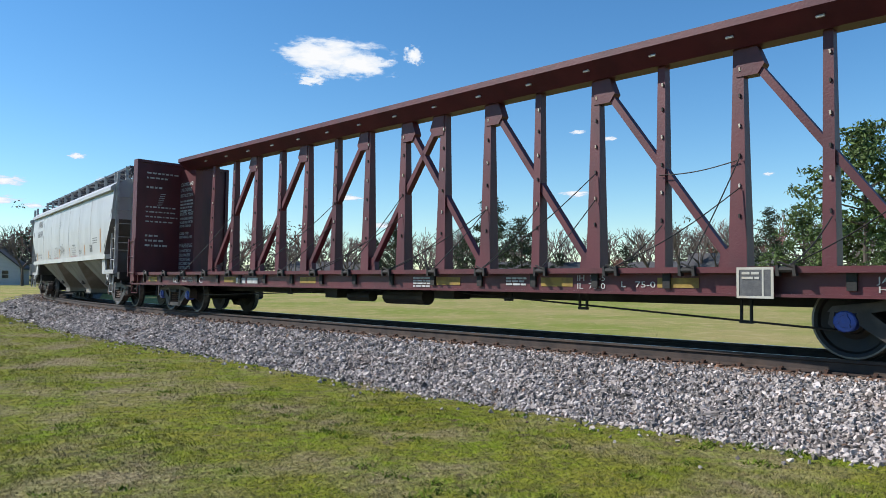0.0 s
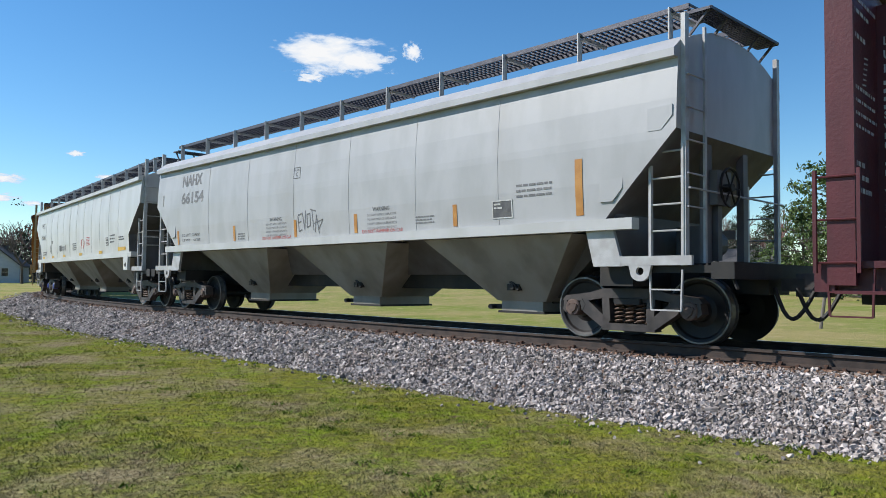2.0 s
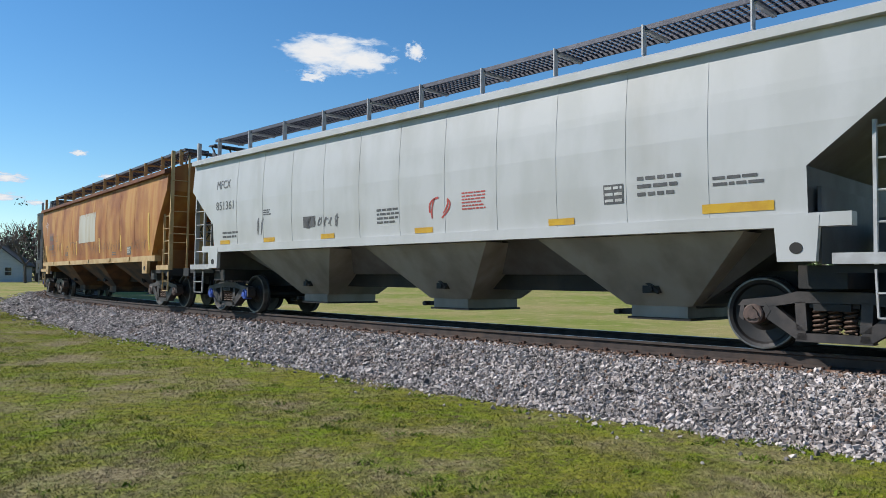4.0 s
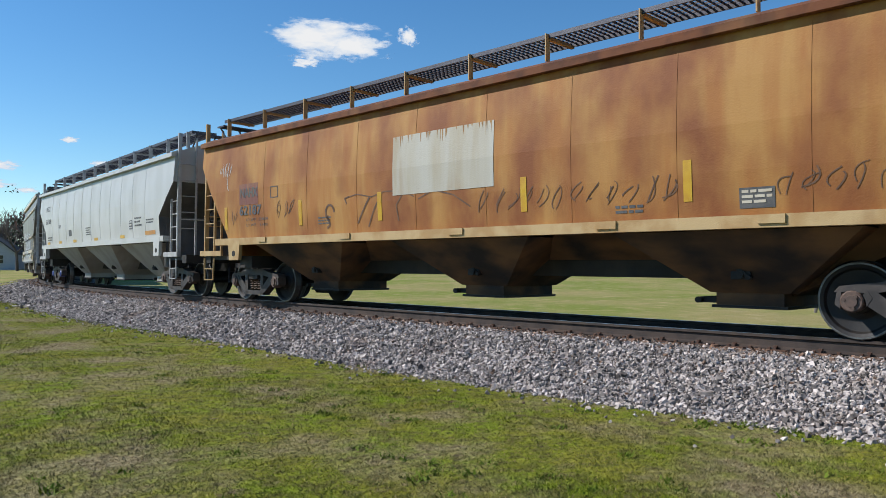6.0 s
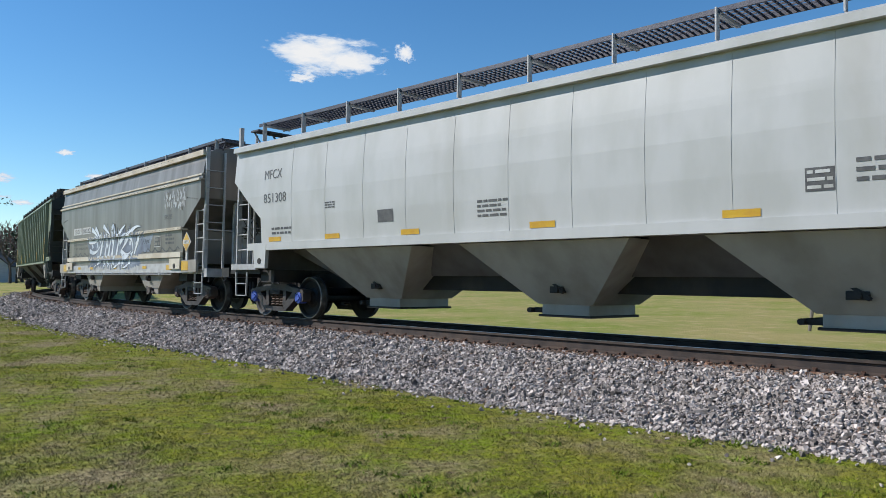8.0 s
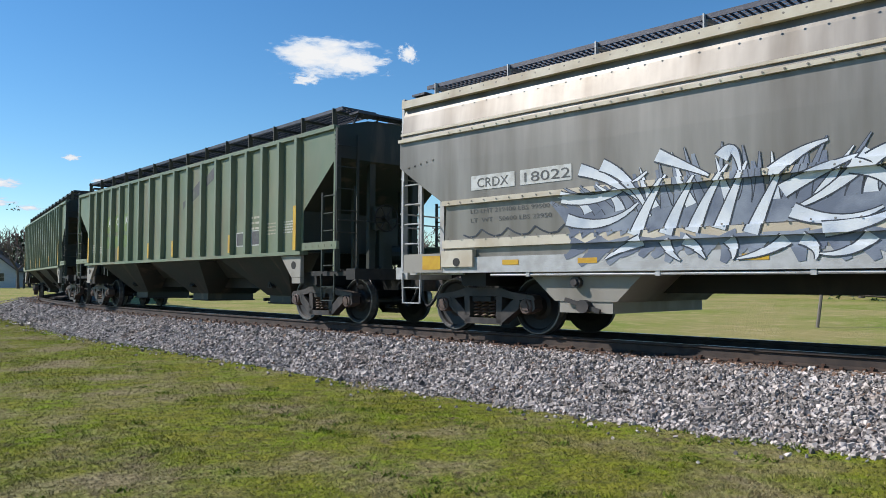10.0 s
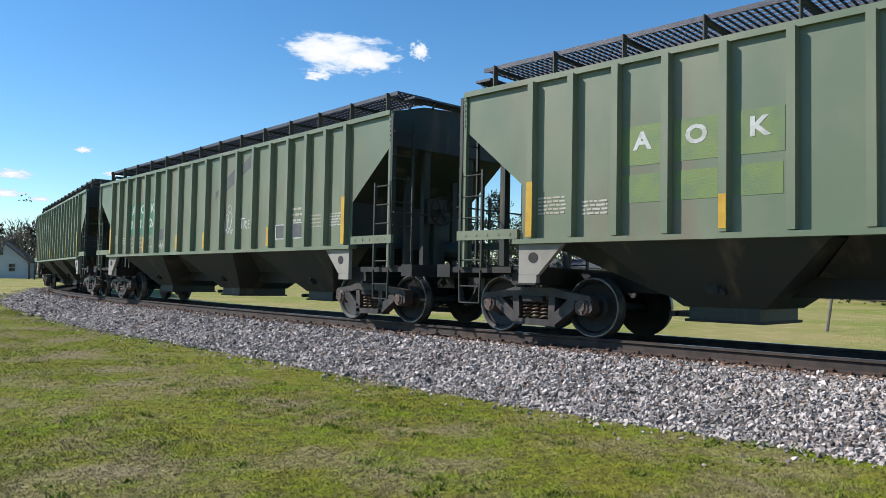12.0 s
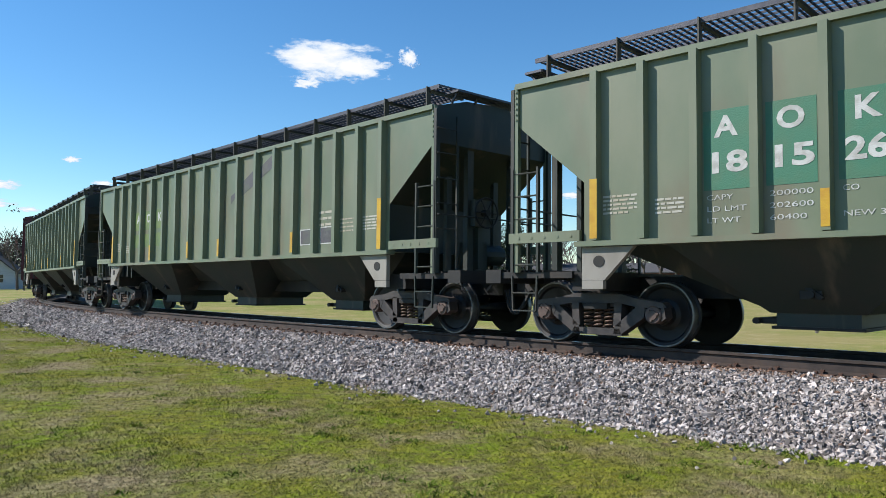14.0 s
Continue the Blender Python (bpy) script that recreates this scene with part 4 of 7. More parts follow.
    right = ((-0.04, 1.49, 0.08, 1.85, 0.33, 2.34), (0.2, 2.23, 0.47, 2.48, 0.77, 2.55), (0.29, 1.99, 0.76, 2.26, 1.19, 2.36),
            (1.19, 2.36, 0.88, 1.95, 0.39, 1.76), (0.39, 1.75, 0.86, 1.49, 1.27, 1.73), (0.99, 2.22, 1.49, 2.08, 1.32, 1.68),
            (0.71, 1.5, 1.33, 1.54, 1.45, 1.78), (1.17, 2.26, 1.49, 2.51, 1.98, 2.44), (1.85, 2.12, 1.6, 1.76, 1.35, 1.44))
    low = ((-1.41, 1.46, -1.72, 1.36, -1.93, 1.21), (-1.11, 1.45, -1.07, 1.3, -0.89, 1.17), (-0.85, 1.45, -0.68, 1.35, -0.58, 1.19),
            (-0.31, 1.43, -0.21, 1.29, -0.26, 1.17), (0.33, 1.41, 0.13, 1.23, -0.21, 1.18), (0.49, 1.41, 0.69, 1.3, 0.63, 1.15),
            (1.17, 1.42, 0.97, 1.17, 0.67, 1.22))
    spray = random.Random(9)
    for i in range(22):
        x = -2.3 + 4.1 * i / 21
        z1 = 2.05 + 0.42 * math.sin(math.pi * (i + 1) / 23) + spray.uniform(-0.12, 0.15)
        lean = 0.5 * (x + 0.2) / 2.2 + spray.uniform(-0.12, 0.12)
        decal(car, "spray_ground", ribbon((x, 1.62), (x + lean * 0.3, 1.85), (x + lean, z1), 0.19, 0.02), M["spray_haze"], over, 0.002 + 0.0001 * i)
        decal(car, "spray_ground", ribbon((x, 1.50), (x + spray.uniform(-0.1, 0.1), 1.35), (x + lean * 0.5, 1.12 + spray.uniform(0, 0.15)), 0.15, 0.04), M["spray_haze"], over, 0.002 + 0.0001 * i)
    # pale spikes that fan out behind the letters
    for i in range(26):
        x = -2.2 + 4.0 * i / 25
        lean = 0.55 * (x + 0.2) / 2.2 + spray.uniform(-0.15, 0.15)
        tip = (x + lean, 2.22 + 0.36 * math.sin(math.pi * (i + 1) / 27) + spray.uniform(-0.1, 0.12))
        spike = ((x, 1.9), (x + 0.2 * lean + spray.uniform(-0.08, 0.08), 2.1), tip)
        decal(car, "spray_outline", ribbon(*spike, 0.085, 0.012), M["spray_dark"], over, 0.0043 + 0.00001 * i)
        decal(car, "spray_fill", ribbon(*spike, 0.07, 0.004), M["spray_haze"] if i % 3 else M["spray_white"], over, 0.0046 + 0.00001 * i)
    for i, (ax, az, bx, bz, cx, cz) in enumerate(left + right + low):
        w0, w1 = (0.085, 0.012) if i < 19 else (0.075, 0.006)
        lift = 0.005 + 0.0002 * i
        decal(car, "spray_outline", ribbon((ax, az), (bx, bz), (cx, cz), w0 + 0.020, w1 + 0.014), M["spray_dark"], over, lift)
        decal(car, "spray_fill", ribbon((ax, az), (bx, bz), (cx, cz), w0, w1), M["spray_white"], over, lift + 0.0001)
    decal(car, "spray_tag", [[(1.55, 1.64), (1.85, 2.05), (2.95, 2.18), (2.75, 1.95), (2.62, 1.66)]], M["spray_haze"], sy, 0.004, "dark blue spray-painted tag")
    decal(car, "spray_tag", scrawl(1.95, 2.65, 1.86, 2.04, 51, 5, 0.022), M["spray_dark"], sy, 0.006)
    wave = []
    for x0, n in ((-4.45, 4), (2.15, 5)):
        for i in range(n):
            a = x0 + 0.5 * i
            wave += stroke([(a, 1.68), (a + 0.12, 1.635), (a + 0.25, 1.65), (a + 0.37, 1.76), (a + 0.5, 1.68)], 0.028)
    decal(car, "spray_tag", wave, M["spray_dark"], over, 0.003, "dark wavy spray line")
    bm = bmesh.new()
    rod(bm, (-3.9, -1.5, 1.0), (4.2, -1.5, 1.0), 0.022, 8)
    for x in (-3.2, -1.2, 0.6, 1.5, 3.4):
        box(bm, x - 0.03, x + 0.03, -1.53, -1.47, 0.97, 1.06)
    part("brake_pipe", bm, M["galv"], car, "thin pale pipe below the side sill")
    decal(car, "number_board", [rect(-4.27, -3.43, 2.42, 2.66), rect(-3.33, -2.45, 2.42, 2.66)], M["paint_white"], sy, 0.008)
    words(car, "CRDX", -3.85, 2.46, 0.16, M["ink"], sy, 0.012, align="CENTER", width=0.6)
    words(car, "18022", -2.89, 2.46, 0.16, M["ink"], sy, 0.012, align="CENTER", width=0.78)
    words(car, "LD LMT 219400 LBS 99500 KGS", -4.3, 2.03, 0.075, M["ink"], sy, width=1.75)
    words(car, "LT  WT   50600 LBS 22950", -4.3, 1.88, 0.075, M["ink"], sy, width=1.5)
    words(car, "SR5735", 3.67, 2.54, 0.13, M["ink"], sy, width=0.5)
    decal(car, "stencil", [rect(2.99, 3.43, 1.78, 2.08)], M["ink"], sy, 0.008)
    decal(car, "stencil_frame", frame_marks(2.99, 3.43, 1.78, 2.08), M["paint_white"], sy, 0.010)
    decal(car, "lettering", bars(3.03, 3.38, 2.03, 2, 0.07, 0.05, 61), M["alu"], sy, 0.010)
    decal(car, "lettering", bars(3.75, 4.3, 2.12, 3, 0.06, 0.05, 62), M["ink"], sy)
    flakes = []
    for i in range(120):
        x, z = r.uniform(3.62, 5.05), r.uniform(2.82, 3.30)
        w, h = r.uniform(0.01, 0.045), r.uniform(0.015, 0.11)
        flakes.append([(x - w, z - h), (x + w * 0.6, z - h * 0.8), (x + w, z + h * 0.5), (x - w * 0.3, z + h)])
    decal(car, "peeling_paint", flakes[:1], M["galv"], sy, 0.006, "peeling white paint")
    for i, f in enumerate(flakes[1:]):
        decal(car, "paint_flake", [f], M["galv"] if i % 3 else M["alu"], sy, 0.004 + 0.00004 * i)
    for x in (-3.5, -2.2, 0.0, 2.4):
        decal(car, "reflector", [rect(x - 0.15, x + 0.15, 1.16, 1.24)], M["yellow"], lambda z: 1.54, 0.006)
    decal(car, "reflector", [rect(3.9, 4.3, 1.12, 1.26)], M["yellow"], lambda z: 1.54, 0.006)
    for k in (-1, 1):
        bm = bmesh.new()
        xa, xb = sorted((k * 4.20, k * 4.86))
        box(bm, xa, xb, -1.585, -1.5, 1.14, 1.42)
        xc = k * 4.53
        rod(bm, (xc, -1.585, 1.22), (xc, -1.592, 1.22), 0.07, 14, mi=1)
        part("jacking_plate", bm, [M["cream"], M["black"]], car)
        bm = bmesh.new()
        xa, xb = sorted((k * 4.87, k * 5.75))
        box(bm, xa, xb, -1.55, -1.5, 1.05, 1.38)
        part("end_skirt", bm, M["lower_grey"], car)
        decal(car, "reflector", [rect(k * 5.10 - 0.2, k * 5.10 + 0.2, 1.10, 1.34)], M["yellow"], lambda z: 1.55, 0.006)
    # diamond placard on a bracket
    bm = bmesh.new()
    c = (5.04, 1.86)
    prism(bm, [(c[0] - 0.27, c[1]), (c[0], c[1] - 0.27), (c[0] + 0.27, c[1]), (c[0], c[1] + 0.27)], "y", -1.50, -1.49)
    box(bm, c[0] - 0.05, c[0] + 0.05, -1.49, -1.46, 1.3, 1.8)
    part("placard", bm, M["paint_white"], car, "white diamond placard board")
    flat = lambda z: 1.50
    decal(car, "placard_face", [[(c[0] - 0.24, c[1]), (c[0], c[1] - 0.24), (c[0] + 0.24, c[1]), (c[0], c[1] + 0.24)]], M["yellow"], flat, 0.004, "yellow placard face")
    decal(car, "placard_panel", [rect(c[0] - 0.17, c[0] + 0.17, c[1] - 0.055, c[1] + 0.055)], M["paint_white"], flat, 0.006)
    words(car, "1495", c[0], c[1] - 0.045, 0.09, M["ink"], flat, 0.008, align="CENTER", width=0.26)
    words(car, "5.1", c[0], c[1] - 0.18, 0.08, M["ink"], flat, 0.008, align="CENTER", width=0.12)
    hopper_bays(car, (-2.36, 2.50), 0.95, 1.06, 1.40, 0.42, 0.42, 1.34, M["lower_grey"], False)
    for x in (-2.45, 2.40):
        bm = bmesh.new()
        rod(bm, (x, -1.34, 0.88), (x, -1.46, 0.88), 0.085, 12)
        rod(bm, (x, -1.46, 0.88), (x, -1.50, 0.88), 0.05, 10)
        rod(bm, (x + 0.1, -1.3, 0.52), (x + 0.1, -1.45, 0.52), 0.10, 12)
        beam(bm, (x - 0.2, -1.40, 0.62), (x + 0.35, -1.40, 0.45), 0.04, 0.06)
        part("outlet_pipe", bm, M["truck"], car)
    running_board(car, x1 - 0.1, 4.62, 0.38, 0.98, 8, M["galv"])
    for i in range(6):
        bm = bmesh.new()
        x = -4.7 + 1.88 * i
        rod(bm, (x, 0, 4.40), (x, 0, 4.52), 0.32, 16)
        part("roof_hatch", bm, M["alu"], car)
    end_gear(car, x1, half + 1.65, 4.3, M["galv"], mat_floor=M["galv"])
    under_gear(car, half, None)
    register(car, mid, half, ("rust", "rust"))


def green_hopper(mid, letters, seed, label):
    car = thing("covered_hopper_car", label, "freight car", "train of freight cars")
    half, x1 = 6.65, 7.75
    rows = [(1.53, 6.62, 1.44), (2.43, 6.62, 1.44), (3.46, x1, 1.44), (4.08, x1, 1.44), (4.12, x1, 1.40), (4.32, x1, 0.7), (4.36, x1, 0.0)]
    bm = bmesh.new()
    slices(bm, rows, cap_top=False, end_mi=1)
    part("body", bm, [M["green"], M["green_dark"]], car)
    sy = side_profile(rows)
    # end panels are narrower than the middle ones
    ribs = [-6.42 + 0.757 * i - 0.075 * 17 / (2 * math.pi) * math.sin(2 * math.pi * i / 17) for i in range(18)]
    rib = bmesh.new()
    prism(rib, [(-0.062, -1.44), (-0.048, -1.55), (0.048, -1.55), (0.062, -1.44)], "z", 1.56, 4.05)
    me = bpy.data.meshes.new("rib")
    rib.to_mesh(me)
    rib.free()
    me.materials.append(M["green"])
    for x in ribs:
        shared("rib", me, car, pose(x, 0, 0))
        shared("rib", me, car, pose(x, 0, 0, 0, 0, 180))
    for side in (-1, 1):
        bm = bmesh.new()
        a, b = sorted((side * 1.38, side * 1.57))
        box(bm, -x1, x1, *sorted((side * 1.38, side * 1.50)), 4.04, 4.13)
        box(bm, -6.7, 6.7, a, b, 1.47, 1.545)
        part("side_rail", bm, M["green"], car)
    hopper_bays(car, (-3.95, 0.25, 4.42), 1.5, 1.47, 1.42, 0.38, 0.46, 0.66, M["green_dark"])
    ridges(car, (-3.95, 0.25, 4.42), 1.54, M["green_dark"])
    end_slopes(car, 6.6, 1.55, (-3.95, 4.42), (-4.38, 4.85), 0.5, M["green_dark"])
    for k in (-1, 1):
        bm = bmesh.new()
        prism(bm, [(k * 5.85, 1.46), (k * 6.62, 1.46), (k * 6.62, 0.98), (k * 6.28, 0.98)][::k], "y", -1.50, -1.42)
        box(bm, *sorted((k * 6.3, k * 6.62)), -1.50, -1.42, 0.85, 0.975)
        rod(bm, (k * 6.36, -1.50, 1.25), (k * 6.36, -1.506, 1.25), 0.085, 16, mi=1)
        part("jacking_plate", bm, [M["lower_grey"], M["black"]], car)
        for side in (-1, 1):
            bm = bmesh.new()
            box(bm, *sorted((k * 6.66, k * 7.86)), *sorted((side * 1.44, side * 1.50)), 1.56, 1.72)
            for i in range(5):
                rod(bm, (k * (6.8 + 0.22 * i), side * 1.49, 1.64), (k * (6.8 + 0.22 * i), side * 1.508, 1.64), 0.025, 6)
            part("end_side_beam", bm, M["green"], car)
            bm = bmesh.new()
            beam(bm, (k * 7.75, side * 1.44, 1.1), (k * 7.75, side * 1.44, 4.1), 0.07, 0.07)
            for i in range(6):
                rod(bm, (k * 7.75, side * 1.46, 3.55 + 0.09 * i), (k * 7.75, side * 1.49, 3.55 + 0.09 * i), 0.018, 6)
            part("corner_post", bm, M["green"], car)
            bm = bmesh.new()
            beam(bm, (k * 7.2, side * 0.6, 1.1), (k * 7.2, side * 0.6, 3.0), 0.12, 0.08)
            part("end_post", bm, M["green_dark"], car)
    reflect = [r for i, r in enumerate(ribs) if i in (4, 7, 9, 13)]
    for x in reflect:
        decal(car, "reflector", [rect(x - 0.046, x + 0.046, 1.60, 2.05)], M["yellow"], lambda z: 1.55, 0.004)
    decal(car, "reflector", [rect(ribs[-1] - 0.05, ribs[-1] + 0.06, 1.58, 2.55)], M["yellow"], lambda z: 1.55, 0.004)
    decal(car, "reflector", [rect(ribs[0] - 0.05, ribs[0] + 0.06, 1.58, 2.45)], M["yellow"], lambda z: 1.55, 0.004)
    panel = lambda i: (ribs[i] + ribs[i + 1]) / 2
    if letters == 2:
        for i in (2, 3, 4):
            decal(car, "repaint_patch", [rect(panel(i) - 0.27, panel(i) + 0.27, 2.15, 3.2)], M["green_new"], sy, 0.004, "brighter green repainted panel")
        for i, (a, b) in zip((2, 3, 4), (("A", "18"), ("O", "15"), ("K", "26"))):
            words(car, a, panel(i), 2.85, 0.27, M["paint_white"], sy, 0.008, "CENTER", bold=0.012)
            words(car, b, panel(i), 2.38, 0.27, M["paint_white"], sy, 0.008, "CENTER", width=0.42, bold=0.012)
        for i, ls in zip((2, 3, 4), (("CAPY", "LD LMT", "LT WT"), ("200000", "202600", "60400"), ("CO", "", "NEW 3"))):
            for j, s in enumerate(ls):
                if s:
                    words(car, s, panel(i) - 0.24, 2.02 - 0.15 * j, 0.07, M["paint_white"], sy, 0.006, width=min(0.46, 0.078 * len(s)))
        # looped white tags
        p = panel(10)
        head = [(p - 0.05 + 0.09 * math.cos(a), 2.62 + 0.09 * math.sin(a)) for a in (2 * math.pi * i / 12 for i in range(13))]
        tag = stroke(head, 0.022)
        for dx, w, z0, z1 in ((-0.20, 0.10, 2.06, 2.48), (-0.04, 0.11, 2.10, 2.54), (0.12, 0.09, 2.05, 2.44), (0.23, 0.06, 2.16, 2.40)):
            tag += stroke([(p + dx + w * math.cos(a) + 0.25 * (z1 - z0) * math.sin(a) * 0.3, (z0 + z1) / 2 + (z1 - z0) / 2 * math.sin(a)) for a in (2 * math.pi * i / 14 for i in range(15))], 0.024)
        tag += stroke([(p - 0.30, 2.02), (p - 0.18, 2.10), (p - 0.12, 1.98), (p - 0.02, 2.12), (p + 0.06, 1.96), (p + 0.14, 2.10), (p + 0.22, 2.02), (p + 0.30, 2.14)], 0.024)
        decal(car, "spray_tag", tag, M["paint_white"], sy, label="looped white spray tag")
        p = panel(11)
        tag = stroke([(p - 0.36, 2.32), (p - 0.06, 2.34)], 0.03) + stroke([(p - 0.26, 2.33), (p - 0.22, 2.08)], 0.03) + stroke([(p - 0.12, 2.08), (p - 0.10, 2.27), (p + 0.02, 2.24), (p - 0.10, 2.18), (p + 0.04, 2.06)], 0.03)
        tag += stroke([(p + 0.18, 2.28), (p + 0.08, 2.26), (p + 0.09, 2.08), (p + 0.20, 2.10)], 0.03) + stroke([(p + 0.09, 2.18), (p + 0.18, 2.19)], 0.03) + stroke([(p + 0.25, 2.06), (p + 0.26, 2.26), (p + 0.35, 2.20), (p + 0.34, 2.08), (p + 0.25, 2.06)], 0.03)
        decal(car, "spray_tag", tag, M["paint_white"], sy, label="white spray tag")
        p = panel(5)
        tag = stroke([(p - 0.28, 1.66), (p - 0.24, 1.84), (p - 0.14, 1.70), (p - 0.10, 1.86), (p - 0.02, 1.66), (p + 0.04, 1.84), (p + 0.12, 1.70), (p + 0.20, 1.84), (p + 0.26, 1.70), (p + 0.30, 1.80)], 0.025)
        tag += stroke([(p - 0.26, 1.75), (p + 0.28, 1.77)], 0.02)
        decal(car, "spray_tag", tag, M["paint_white"], sy)
        decal(car, "overpaint", [rect(p - 0.22, p + 0.2, 1.95, 2.28)], M["plum"], sy, 0.004, "dull plum patch")
    elif letters == 1:
        for i, a in zip((2, 3, 4), "AOK"):
            words(car, a, panel(i), 2.78, 0.25, M["paint_white"], sy, 0.008, "CENTER", bold=0.012)
        for i in (2, 3, 4):
            decal(car, "repaint_patch", [rect(panel(i) - 0.29, panel(i) + 0.29, 2.55, 3.12)], M["green_lime"], sy, 0.004, "yellowish green repainted panel")
            decal(car, "repaint_patch", [rect(panel(i) - 0.29, panel(i) + 0.27, 2.02, 2.42)], M["green_lime"], sy, 0.004, "yellowish green repainted panel")
    else:
        for i, a in zip((2, 3, 4), "AOK"):
            words(car, a, panel(i), 2.55, 0.20, M["paint_white"], sy, 0.008, "CENTER")
    # slanted dull stripe across the middle panels
    for i, (za, zb) in zip((9, 10, 11), ((2.90, 3.22), (3.08, 3.70), (3.42, 3.98))):
        p, cut = panel(i), 0.30 if i > 9 else 0.02
        decal(car, "overpaint", [[(p - cut, za), (p + 0.31, za + 0.25), (p + 0.31, zb + 0.02), (p - cut, zb - 0.28 if i > 9 else zb - 0.1)]], M["plum"], sy, 0.005, "dull plum stripe")
    decal(car, "stencil_frame", frame_marks(panel(13) - 0.2, panel(13) + 0.2, 1.75, 2.1, 0.025), M["paint_white"], sy)
    decal(car, "stencil_frame", frame_marks(panel(14) - 0.22, panel(14) + 0.22, 1.75, 2.12, 0.025), M["paint_white"], sy)
    decal(car, "stencil", [rect(panel(13) - 0.17, panel(13) + 0.17, 1.78, 2.07), rect(panel(14) - 0.19, panel(14) + 0.19, 1.78, 2.09)], M["plum"], sy, 0.004)
    decal(car, "stencil", [rect(panel(14) - 0.14, panel(14) + 0.14, 1.84, 2.03)], M["ink"], sy, 0.006)
    decal(car, "lettering", bars(panel(14) - 0.25, panel(14) + 0.25, 2.45, 3, 0.05, 0.08, seed) + bars(panel(15) - 0.25, panel(15) + 0.2, 2.25, 4, 0.03, 0.05, seed + 5) + bars(panel(16) - 0.25, panel(16) + 0.22, 2.25, 5, 0.03, 0.03, seed + 1)
          + bars(panel(1) - 0.2, panel(1) + 0.2, 2.1, 4, 0.03, 0.03, seed + 2) + bars(panel(0) - 0.25, panel(0) + 0.25, 2.2, 5, 0.03, 0.03, seed + 3), M["patch"], sy)
    running_board(car, x1 - 0.15, 4.58, 0.40, 1.20, 14, M["green_dark"])
    for i in range(10):
        x = -6.9 + 13.8 * i / 9
        bm = bmesh.new()
        box(bm, x - 0.6, x + 0.6, -0.34, 0.34, 4.33, 4.42)
        part("roof_hatch", bm, M["green"], car)
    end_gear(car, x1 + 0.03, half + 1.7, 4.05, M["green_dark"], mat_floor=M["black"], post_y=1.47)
    under_gear(car, half, None)
    register(car, mid, half, ("rust", "rust"))


